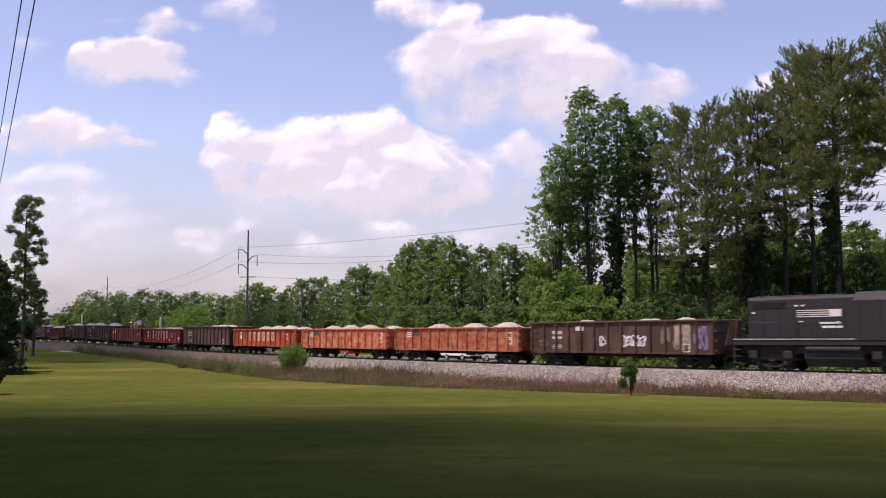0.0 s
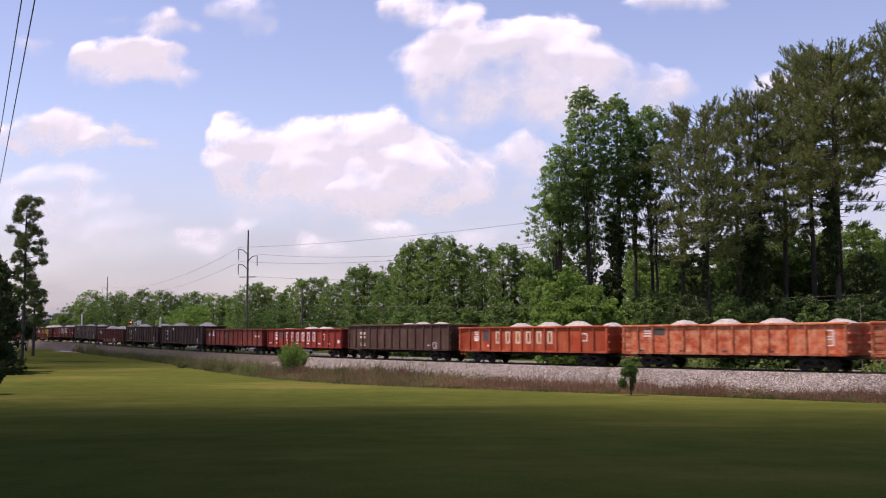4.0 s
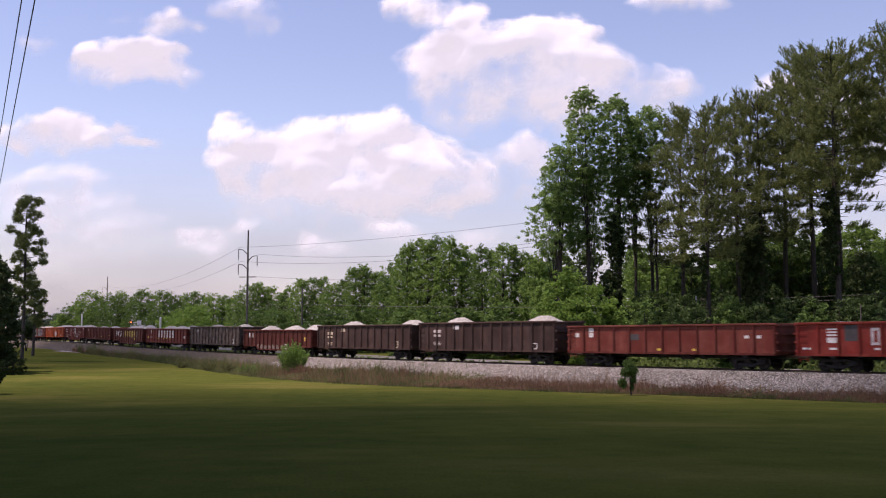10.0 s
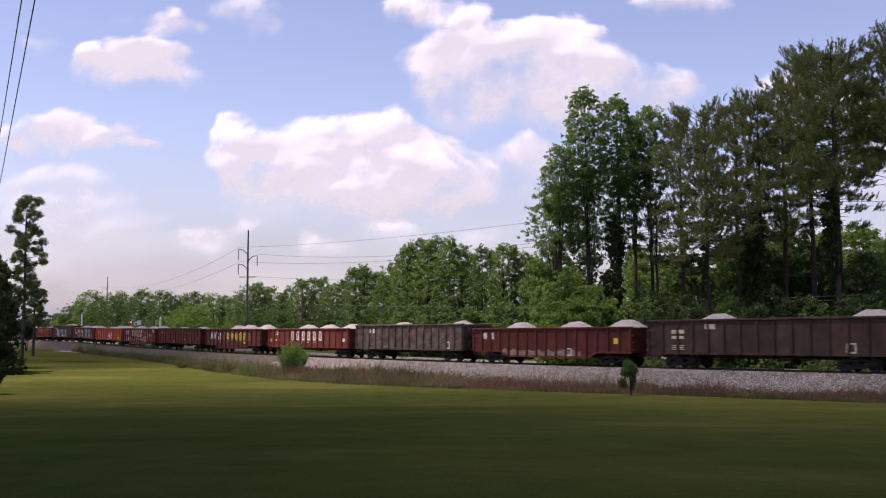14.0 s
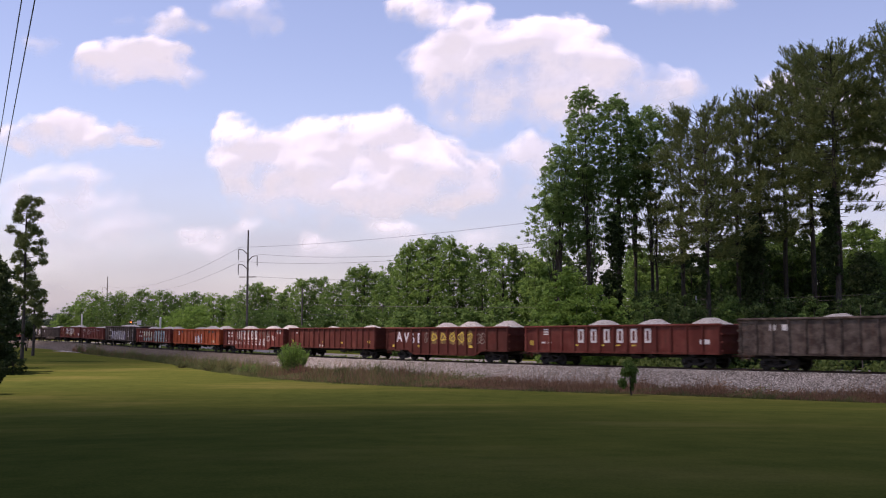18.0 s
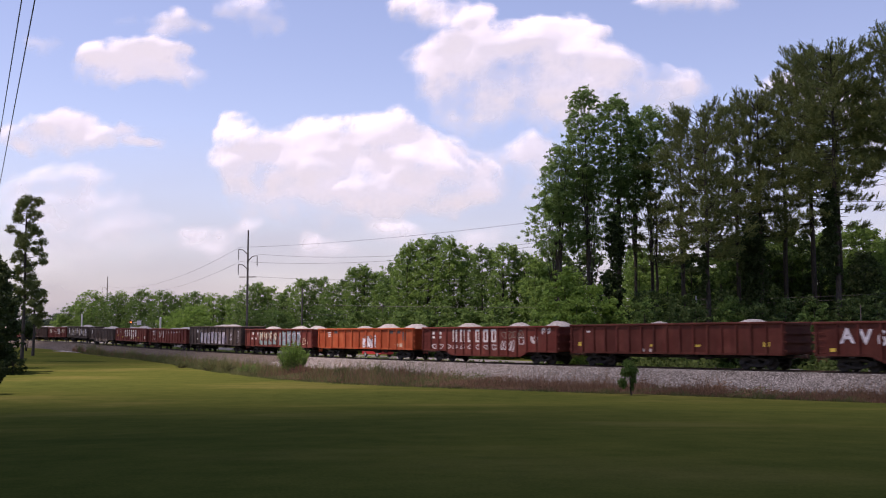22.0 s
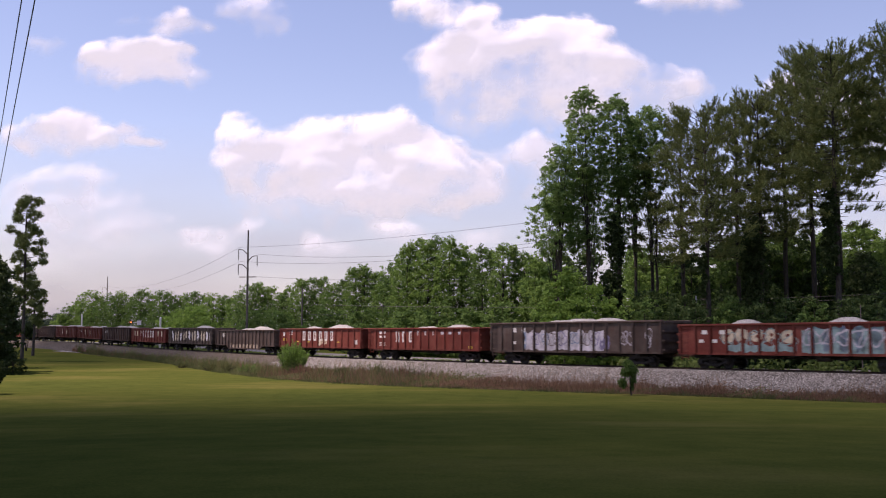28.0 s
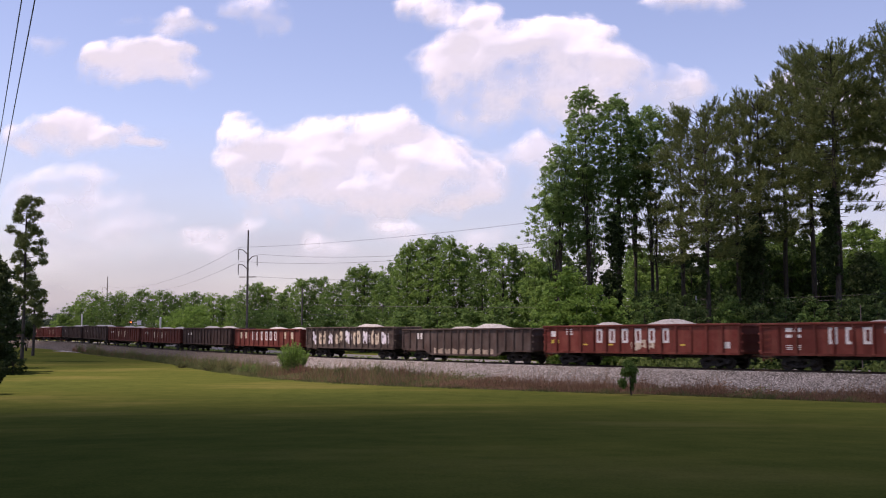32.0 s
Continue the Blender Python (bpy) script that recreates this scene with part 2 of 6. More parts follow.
BED = [(5.8, -1.50), (4.4, -0.80), (1.75, -0.12), (1.4, -0.06), (-1.4, -0.06), (-1.8, -0.15), (-4.2, -1.1)]
tagged(new("ballast_bed", strip("ballast_bed", -25, 420, 1.0, BED, M_BALLAST)), "pale grey crushed stone ballast bank under the track", "ballast", kind="structure")
# the far part of the bank in a darker stone
tagged(new("ballast_bed", strip("ballast_bed", -420, -25, 1.0, BED, M_DARK_BALLAST)), "darker brown-grey ballast bank under the track", "ballast", kind="structure")
track = empty("railway_track", Matrix(), "worn steel rails on dark wooden ties", "railway track", kind="structure")
for o in (0.7525, -0.7525):
    head = [(o + 0.07, -0.17), (o + 0.012, -0.155), (o + 0.012, -0.045), (o + 0.037, -0.035), (o + 0.037, 0.0), (o - 0.037, 0.0), (o - 0.037, -0.035), (o - 0.012, -0.045), (o - 0.012, -0.155), (o - 0.07, -0.17)]
    part("rail", strip("rail", -420, 420, 1.0, head, M_RAIL), M_RAIL, track)

# ---------------------------------------------------------------- the train
ORANGE = paint("faded_orange_paint", (0.39, 0.060, 0.022), (0.48, 0.13, 0.058), wear=0.45)
ORANGE_P = paint("patched_orange_paint", (0.42, 0.066, 0.024), (0.52, 0.15, 0.068), wear=0.45, patches=(0.58, 0.31, 0.17), amount=0.85)
RED = paint("freight_car_red_paint", (0.235, 0.028, 0.019), (0.30, 0.056, 0.038), wear=0.57)
MAROON = paint("dull_maroon_paint", (0.100, 0.023, 0.016), (0.145, 0.043, 0.030), wear=0.62)
DARKRED = paint("oxide_red_paint", (0.150, 0.030, 0.021), (0.21, 0.062, 0.044), wear=0.62)
BROWN = paint("weathered_brown_paint", (0.076, 0.044, 0.033), (0.115, 0.073, 0.056), wear=0.67)
BLACK = paint("grimy_black_paint", (0.046, 0.028, 0.023), (0.080, 0.052, 0.043), wear=0.67)
GREY = paint("weathered_grey_brown_paint", (0.072, 0.050, 0.041), (0.125, 0.097, 0.082), wear=0.67)
GREY_P = paint("patchy_grey_brown_paint", (0.050, 0.036, 0.029), (0.088, 0.066, 0.054), wear=0.6, patches=(0.22, 0.18, 0.145), amount=0.55)
LOCO_BLACK = plain("locomotive_black_paint", (0.009, 0.0085, 0.010), 0.75, 0, 0.3, 1.2)
SPRAY_WHITE = plain("white_spray_paint", (0.60, 0.58, 0.60), 0.6, 0, 0.3, 2.0)
SPRAY_BLUE = plain("blue_spray_paint", (0.17, 0.22, 0.30), 0.6, 0, 0.4, 2.0)
SPRAY_TEAL = plain("teal_spray_paint", (0.18, 0.27, 0.26), 0.6, 0, 0.4, 2.0)
SPRAY_TAN = plain("tan_spray_paint", (0.50, 0.42, 0.30), 0.6, 0, 0.3, 2.0)
SPRAY_PALE = plain("greyed_white_spray_paint", (0.40, 0.38, 0.41), 0.7, 0, 0.4, 2.0)
SPRAY_DULL = plain("faded_tan_spray_paint", (0.30, 0.235, 0.17), 0.7, 0, 0.5, 2.5)
SPRAY_VIOLET = plain("violet_spray_paint", (0.15, 0.13, 0.22), 0.6, 0, 0.4, 2.0)
SPRAY_FAINT = plain("dulled_spray_paint", (0.16, 0.125, 0.095), 0.7, 0, 0.5, 2.5)
M_PATCH = plain("primer_patch_paint", (0.055, 0.05, 0.048), 0.8, 0, 0.3, 3.0)

TRUCK_CACHE = {}


def wheel_geo():
    g = Geo()
    ring = [(0.36, -0.07), (0.45, -0.06), (0.45, -0.04), (0.42, -0.03), (0.415, 0.06), (0.36, 0.065), (0.30, 0.02), (0.12, 0.03), (0.10, 0.10), (0.0, 0.10)]
    n = 14
    v, f = [], []
    for i in range(n):
        a = 2 * math.pi * i / n
        for r, y in ring:
            v.append((r * math.cos(a), y, r * math.sin(a)))
    k = len(ring)
    for i in range(n):
        for j in range(k - 1):
            f.append((i * k + j, ((i + 1) % n) * k + j, ((i + 1) % n) * k + j + 1, i * k + j + 1))
    return g.add(v, f)


def frame_geo():
    """Cast side frame of a truck: bow, openings for the springs, journal boxes."""
    g = Geo()
    side = [(-1.15, 0.38), (-1.15, 0.56), (-0.95, 0.62), (-0.35, 0.74), (0.35, 0.74), (0.95, 0.62), (1.15, 0.56), (1.15, 0.38), (0.72, 0.38), (0.55, 0.25), (0.3, 0.2), (-0.3, 0.2), (-0.55, 0.25), (-0.72, 0.38)]
    inner = [(0.62 * x, 0.46 + 0.62 * (z - 0.46)) for x, z in side]
    n = len(side)
    pts = [(x, -0.06, z) for x, z in side] + [(x, 0.06, z) for x, z in side] + [(x, -0.05, z) for x, z in inner] + [(x, 0.05, z) for x, z in inner]
    f = []
    for i in range(n):
        j = (i + 1) % n
        f += [(i, j, j + n, i + n), (i, i + 2 * n, j + 2 * n, j), (i + n, j + n, j + 3 * n, i + 3 * n), (i + 2 * n, i + 3 * n, j + 3 * n, j + 2 * n)]
    g.add(pts, f)
    for x in (-0.2, 0.0, 0.2):
        g.tube([(x, 0, 0.24), (x, 0, 0.5)], [0.085, 0.085], 8)
    for x in (-0.89, 0.89):
        g.box((x, -0.04, 0.44), (0.26, 0.2, 0.24), 0.04)
    return g


def truck_meshes():
    if not TRUCK_CACHE:
        TRUCK_CACHE["wheel"] = wheel_geo().mesh("wheel", M_UNDER, True)
        TRUCK_CACHE["side_frame"] = frame_geo().mesh("side_frame", M_UNDER)
        TRUCK_CACHE["bolster"] = Geo().box((0, 0, 0.62), (0.4, 2.3, 0.22), 0.05).mesh("bolster", M_UNDER)
        TRUCK_CACHE["axle"] = Geo().tube([(0, -0.8, 0.42), (0, 0.8, 0.42)], [0.08, 0.08], 8).mesh("axle", M_UNDER)
        g = Geo().box((0.45, 0, 0.82), (0.9, 0.14, 0.16), 0.03)
        g.box((0.95, 0, 0.84), (0.3, 0.26, 0.26), 0.06)
        TRUCK_CACHE["coupler"] = g.mesh("coupler", M_RUSTY)
    return TRUCK_CACHE


def truck(parent, x):
    c = truck_meshes()
    b = part("truck", c["bolster"], None, parent, "grimy four-wheel truck", pose(x, 0, 0))
    for y in (-1.0, 1.0):
        part("side_frame", c["side_frame"], None, b, "", pose(0, y, 0, 0, 0, 0 if y < 0 else 180))
    for wx in (-0.89, 0.89):
        part("axle", c["axle"], None, b, "", pose(wx, 0, 0))
        for y in (-0.74, 0.74):
            part("wheel", c["wheel"], None, b, "", pose(wx, y, 0.42, 0, 0, 0 if y > 0 else 180))
    return b


HULLS = {}


def hull(length, top, panels, tub, mat):
    """Shared meshes of one kind of gondola body."""
    key = (round(length, 1), top, panels, tub, mat.name)
    if key in HULLS:
        return HULLS[key]
    h = length / 2
    sill = 0.95

    def low(x):
        if not tub:
            return sill
        return sill - 0.38 * float(smooth(h * 0.62, h * 0.50, abs(x)))

    out = {}
    xs = np.linspace(-h, h, 41)
    g = Geo()
    pts = []
    for x in xs:
        pts += [(x, -0.012, low(x)), (x, -0.012, top - 0.1), (x, 0.012, top - 0.1), (x, 0.012, low(x))]
    f = []
    for i in range(40):
        for j in range(4):
            a, b = i * 4 + j, i * 4 + (j + 1) % 4
            f.append((a, b, b + 4, a + 4))
    f += [(0, 3, 2, 1), (160, 161, 162, 163)]
    out["side_wall"] = g.add(pts, f).mesh("side_wall", mat)
    g = Geo()
    for i in range(40):
        x0, x1 = xs[i], xs[i + 1]
        z0, z1 = low(x0), low(x1)
        p = [(x, y, z + dz) for x, z in ((x0, z0), (x1, z1)) for y, dz in ((-0.07, -0.05), (0.05, -0.05), (0.05, 0.09), (-0.07, 0.09))]
        g.add(p, [(0, 4, 5, 1), (1, 5, 6, 2), (2, 6, 7, 3), (3, 7, 4, 0)])
    out["side_sill"] = g.mesh("side_sill", mat)
    out["top_chord"] = Geo().box((0, 0, top - 0.06), (length + 0.04, 0.24, 0.14), 0.03).mesh("top_chord", mat)
    ribs = []
    for i in range(panels + 1):
        x = -h + 0.12 + (length - 0.24) * i / panels
        w = 0.10 if 0 < i < panels else 0.11
        z0, z1 = low(x) + 0.03, top - 0.12
        g = Geo()
        p = []
        for z, d, ww in ((z0, 0.13, w * 0.95), (z1, 0.10, w * 0.75)):
            p += [(x - ww, 0, z), (x - ww * 0.65, -d, z), (x + ww * 0.65, -d, z), (x + ww, 0, z)]
        g.add(p, [(0, 1, 5, 4), (1, 2, 6, 5), (2, 3, 7, 6), (0, 3, 2, 1), (4, 5, 6, 7)])
        ribs.append(g.mesh("side_post", mat))
    out["ribs"] = ribs
    g = Geo().box((0, 0, (top + sill) / 2 - 0.03), (0.03, 2.9, top - sill - 0.06))
    for z in np.linspace(sill + 0.2, top - 0.12, 4):
        g.box((0.07, 0, z), (0.14, 2.95, 0.13), 0.03)
    out["end_wall"] = g.mesh("end_wall", mat)
    g = Geo().box((0, 0, sill + 0.03), (length - 0.1, 2.85, 0.06))
    g.box((0, 0, sill - 0.14), (length - 0.5, 0.42, 0.30), 0.05)
    for x in np.linspace(-h + 2.3, h - 2.3, 9):
        g.box((x, 0, sill - 0.05), (0.16, 2.8, 0.14), 0.02)
    for x in (-h + 2.2, h - 2.2):
        g.box((x, 0, sill - 0.09), (0.35, 2.9, 0.2), 0.04)
    out["underframe"] = g.mesh("underframe", M_UNDER)
    g = Geo()
    for z in np.linspace(0.7, top - 0.25, 6):
        g.tube([(-0.24, 0, z), (-0.24, -0.07, z), (0.24, -0.07, z), (0.24, 0, z)], [0.015] * 4, 5)
    for x in (-0.25, 0.25):
        g.box((x, 0, (0.55 + top) / 2 - 0.1), (0.05, 0.02, top - 0.75))
    out["ladder"] = g.mesh("ladder", mat)
    g = Geo().tube([(0, 0, 0.0), (0.9, 0, 0)], [0.17, 0.17], 10)
    g.box((1.6, 0.1, 0), (0.5, 0.2, 0.25), 0.05)
    g.tube([(0.9, 0, 0), (2.3, 0.05, 0.03)], [0.025, 0.025], 5)
    out["brake_gear"] = g.mesh("brake_cylinder", M_UNDER)
    HULLS[key] = out
    return out


def patch(x, z, w, h, mat, parent, name="lettering", y=-1.465, label=""):
    """A painted mark on the side facing the lawn."""
    return part(name, Geo().box((x, y, z), (w, 0.008, h)), mat, parent, label)


def daub(x, z, w, h, seed, parent, mat, label, strokes=7):
    """Sprayed graffiti: fat rounded shapes with holes and slanting strokes between them."""
    rnd = random.Random(seed)
    g = Geo()
    n = 14
    for k in range(strokes):
        hw, hh = w / strokes * rnd.uniform(0.46, 0.58), h / 2 * rnd.uniform(0.85, 1.08)
        cx = x - w / 2 + w * (k + 0.5) / strokes
        cz = z + rnd.uniform(-0.06, 0.06) * h
        yy = -1.466 - 0.0015 * k
        lean = rnd.uniform(-0.12, 0.18) * hh
        ring, hole = [], []
        kind = rnd.randrange(3)
        for i in range(n):
            a = 2 * math.pi * (i + 0.5) / n
            ca, sa = math.cos(a), math.sin(a)
            q = (abs(ca) ** 3 + abs(sa) ** 3) ** (-1 / 3) * rnd.uniform(0.88, 1.06)
            if kind == 1 and i in (3, 4):
                q *= 0.35
            if kind == 2 and i in (10, 11):
                q *= 0.4
            ring.append((cx + hw * q * ca + lean * sa, yy, cz + hh * q * sa))
            hq = 0.30 * rnd.uniform(0.7, 1.15)
            hole.append((cx + hw * hq * ca + lean * 0.3 * sa, yy, cz + hh * (hq * 0.9 * sa + (0.18 if kind == 0 else -0.12 + 0.2 * (kind == 2)))))
        g.add(ring + hole, [(i, (i + 1) % n, (i + 1) % n + n, i + n) for i in range(n)])
    return part("graffiti", g, mat, parent, label)


def ribbon(g, pts, width, y):
    """A flat painted stroke along points (x, z)."""
    pts = [Vector((p[0], 0, p[1])) for p in pts]
    v = []
    for i, p in enumerate(pts):
        d = (pts[min(i + 1, len(pts) - 1)] - pts[max(i - 1, 0)]).normalized()
        s = Vector((-d.z, 0, d.x)) * width / 2
        v += [(p.x + s.x, y, p.z + s.z), (p.x - s.x, y, p.z - s.z)]
    g.add(v, [(2 * i, 2 * i + 1, 2 * i + 3, 2 * i + 2) for i in range(len(pts) - 1)])


def scrawl(x, z, w, h, seed, parent, mat, label, loops=4, width=0.09):
    """Sprayed outlines: overlapping wobbly loops with slashes through them."""
    rnd = random.Random(seed)
    g = Geo()
    for k in range(loops):
        cx = x - w / 2 + w * (k + 0.5) / loops
        rw, rh = w / loops * rnd.uniform(0.48, 0.7), h / 2 * rnd.uniform(0.7, 1.0)
        a0, lean = rnd.uniform(0, 6.28), rnd.uniform(-0.15, 0.3)
        ring = []
        for i in range(17):
            a = a0 + 2 * math.pi * i / 16 * rnd.choice((1.0, 0.97))
            q = 1 + 0.22 * math.sin(3 * a + seed + k) + rnd.uniform(-0.08, 0.08)
            ring.append((cx + rw * q * math.cos(a) + lean * rh * math.sin(a), z + rh * min(q, 1.15) * math.sin(a)))
        ribbon(g, ring, width, -1.466 - 0.002 * k)
        e = [(cx + rw * rnd.uniform(-0.9, 0.9), z + rh * f) for f in (-1.0, -0.3, 0.35, 1.05)]
        ribbon(g, e, width * 0.8, -1.467 - 0.002 * k)
    return part("graffiti", g, mat, parent, label)


def block(x, z, w, h, seed, parent, mat, label, ragged=0.12):
    """A filled area of spray paint with uneven edges."""
    rnd = random.Random(seed)
    n = max(6, int(w / 0.25))
    v = []
    for i in range(n + 1):
        f = i / n
        lift = h * ragged * math.sin(5.1 * f * w + seed) * 0.5
        v += [(x - w / 2 + w * f, -1.465, z - h / 2 + h * ragged * rnd.uniform(-0.5, 0.5)), (x - w / 2 + w * f, -1.465, z + h / 2 + lift + h * ragged * rnd.uniform(-0.6, 0.4))]
    return part("graffiti", Geo().add(v, [(2 * i, 2 * i + 2, 2 * i + 3, 2 * i + 1) for i in range(n)]), mat, parent, label)


def word(parent, text, x, z, size, mat, label):
    """Sprayed or stencilled letters that can be read."""
    cu = bpy.data.curves.new("letters", "FONT")
    cu.body, cu.size, cu.align_x, cu.align_y = text, size, "CENTER", "CENTER"
    cu.offset, cu.resolution_u = 0.035, 3
    tmp = bpy.data.objects.new("letters", cu)
    me = bpy.data.meshes.new_from_object(tmp)
    bpy.data.objects.remove(tmp)
    me.materials.clear()
    me.materials.append(mat)
    me.transform(pose(x, -1.468, z, 90, 0, 0))
    return part("graffiti", me, mat, parent, label)


def name_blocks(parent, x0, x1, z, h, mat, n=6):
    """The owner's name as plain upright blocks with a slit."""
    for i in range(n):
        x = x0 + (x1 - x0) * i / (n - 1)
        w, s, e = h * 0.56, h * 0.17, h * 0.16
        g = Geo()
        for sx in (-1, 1):
            g.box((x + sx * (w - s) / 2, -1.466, z), (s, 0.008, h))
        for sz in (-1, 1):
            g.box((x, -1.466, z + sz * (h - e) / 2), (w - 2 * s, 0.008, e))
        part("name_block", g, mat, parent, "painted block of a worn name")


def data_marks(parent, x, z, mat):
    for dx in (-0.28, 0.28):
        for k, (w, hh) in enumerate(((0.42, 0.24), (0.36, 0.18))):
            patch(x + dx, z - 0.36 * k, w, hh, mat, parent, "car_marking")
        for k in range(3):
            patch(x + dx, z - 0.9 - 0.11 * k, 0.38, 0.045, mat, parent, "data_bar")


CARS = []
LOADS = []


def heap(length, top, peaks, seed):
    """Heaps of crushed stone that rise above the sides."""
    rnd = random.Random(seed)
    xs = np.linspace(-length / 2 + 0.12, length / 2 - 0.12, 72)
    ys = np.linspace(-1.40, 1.40, 13)
    X, Y = np.meshgrid(xs, ys)
    Z = np.full_like(X, top - 0.45)
    for px, ph, pw in peaks:
        r = np.sqrt(((X - px * length) / (pw * 0.5 * length)) ** 2 + (Y / 1.75) ** 2)
        Z = np.maximum(Z, top - 0.45 + (ph + 0.45) * np.clip(1.06 - r, 0, 0.86) / 0.86)
    k = np.array([[noise.noise(Vector((x * 1.3, y * 1.3, seed))) for x in xs] for y in ys])
    k2 = np.array([[noise.noise(Vector((x * 5, y * 5, seed + 9))) for x in xs] for y in ys])
    Z = Z + 0.06 * k + 0.025 * k2
    edge = np.abs(Y) > 1.3
    Z = np.where(edge, np.minimum(Z, top - 0.05), Z)
    v = np.stack([X, Y, Z], -1).reshape(-1, 3).tolist()
    n = len(xs)
    f = [(j * n + i, j * n + i + 1, (j + 1) * n + i + 1, (j + 1) * n + i) for j in range(len(ys) - 1) for i in range(n - 1)]
    # skirt down to the floor
    b = len(v)
    rim = list(range(n)) + [j * n + n - 1 for j in range(1, len(ys))] + [(len(ys) - 1) * n + i for i in range(n - 2, -1, -1)] + [j * n for j in range(len(ys) - 2, 0, -1)]
    for i in rim:
        v.append((v[i][0], v[i][1], 1.02))
    m = len(rim)
    f += [(rim[i], b + i, b + (i + 1) % m, rim[(i + 1) % m]) for i in range(m)]
    f.append(tuple(b + i for i in range(m)))
    me = bpy.data.meshes.new("stone_load")
    me.from_pydata(v, [], f)
    me.materials.append(M_LOAD)
    me.shade_smooth()
    return me


def gondola(front, back, mat, label, top=2.81, panels=13, tub=False, peaks=(), seed=0, gap=1.3):
    """An open-top freight car between two couplings, given as seconds of travel."""
    length = (front - back) * SPEED - gap
    p = hull(length, top, panels, tub, mat)
    ob = empty("gondola_car", Matrix(), label, "gondola car", "gondola cars of the train")
    for sy in (-1, 1):
        m = pose(0, sy * 1.45, 0, 0, 0, 0 if sy < 0 else 180)
        w = part("side_wall", p["side_wall"], mat, ob, "", m)
        for r in p["ribs"]:
            part("side_post", r, mat, w)
        part("top_chord", p["top_chord"], mat, ob, "", m)
        part("side_sill", p["side_sill"], mat, ob, "", m)
    for sx in (-1, 1):
        part("end_wall", p["end_wall"], mat, ob, "", pose(sx * (length / 2 - 0.02), 0, 0, 0, 0, 0 if sx > 0 else 180))
        part("coupler", truck_meshes()["coupler"], None, ob, "rusty knuckle coupler", pose(sx * (length / 2 - 0.45), 0, 0, 0, 0, 0 if sx > 0 else 180))
        truck(ob, sx * (length / 2 - 2.25))
        part("ladder", p["ladder"], mat, ob, "", pose(sx * (length / 2 - 0.45), -1.46 if sx < 0 else 1.46, 0, 0, 0, 0 if sx < 0 else 180))
    part("underframe", p["underframe"], None, ob)
    part("brake_cylinder", p["brake_gear"], None, ob, "", pose(1.0, -0.7, 0.72))
    CARS.append((ob, (front + back) / 2, length / 2 - 2.25))
    if peaks:
        ld = tagged(new("stone_load", heap(length, top, peaks, seed + 3)), "pale grey crushed stone heaped in an open freight car", "stone load", "stone loads of the train")
        LOADS.append((ld, (front + back) / 2, length / 2 - 2.25))
    return ob, length


GAPS = [18.997, 17.336, 15.661, 14.022, 12.377, 10.755, 9.103, 7.405, 5.716, 4.047, 2.365, 0.707, -1.056, -2.854, -4.58, -6.25, -7.945, -9.594, -11.311,
        -12.959, -14.665, -16.36, -18.017, -19.714, -21.374, -23.147, -24.931]
while GAPS[-1] > -60:
    GAPS.append(GAPS[-1] - 1.685)

ORANGE_2 = paint("rust_orange_paint", (0.38, 0.066, 0.020), (0.45, 0.12, 0.048), wear=0.35)


def at(length, f):
    """Along the car: 0 is its rear end, 1 its front end."""
    return (f - 0.5) * length


def owner_label(ob, n, f, z=2.25):
    for k in range(3):
        patch(at(n, f), z + 0.17 - 0.17 * k, 0.62, 0.09, M_WHITE, ob, "owner_bar")


def small_marks(ob, n, fs, z, mat, w=0.45, h=0.13):
    for f in fs:
        patch(at(n, f), z, w, h, mat, ob, "stencil_bar")


def square_mark(ob, n, f, z, s=0.55, mat=None):
    g = Geo()
    x = at(n, f)
    for dx, dz, w, h in ((-0.5, 0, 0.16, 1.1), (0.5, 0, 0.16, 1.1), (0, 0.5, 0.9, 0.16), (0, -0.5, 0.9, 0.16)):
        g.box((x + dx * s, -1.466, z + dz * s), (w * s, 0.008, h * s))
    part("square_mark", g, mat or M_WHITE, ob)


def car(k, *args, **kw):
    return gondola(GAPS[k - 1], GAPS[k], *args, seed=k, **kw)


TALL = 3.12
c, n = car(1, BROWN, "dark brown open freight car with pale graffiti", top=TALL, peaks=((-0.23, 0.12, 0.2), (0.12, 0.13, 0.3), (0.3, 0.14, 0.25)))
data_marks(c, at(n, 0.165), 2.35, FADED_WHITE)
patch(at(n, 0.30), 2.62, 0.75, 0.30, M_WHITE, c)
scrawl(at(n, 0.60), 1.75, 2.0, 0.75, 1, c, SPRAY_WHITE, "white sprayed graffiti", 5, 0.11)
scrawl(at(n, 0.43), 1.72, 0.35, 0.6, 2, c, SPRAY_WHITE, "white sprayed graffiti", 1, 0.10)
daub(at(n, 0.765), 2.1, 0.8, 1.2, 3, c, SPRAY_FAINT, "faded tan sprayed paint", 1)
patch(at(n, 0.848), 2.15, 1.25, 1.35, SPRAY_DULL, c, "paint_patch", label="tan sprayed paint patch")
scrawl(at(n, 0.84), 1.5, 1.1, 0.5, 6, c, SPRAY_FAINT, "faded tan sprayed graffiti", 3, 0.08)
scrawl(at(n, 0.935), 1.95, 0.9, 1.7, 4, c, SPRAY_VIOLET, "violet sprayed graffiti", 2, 0.16)
scrawl(at(n, 0.08), 1.6, 0.8, 0.5, 7, c, SPRAY_FAINT, "faint sprayed graffiti", 2, 0.07)
square_mark(c, n, 0.865, 1.3, 0.5)

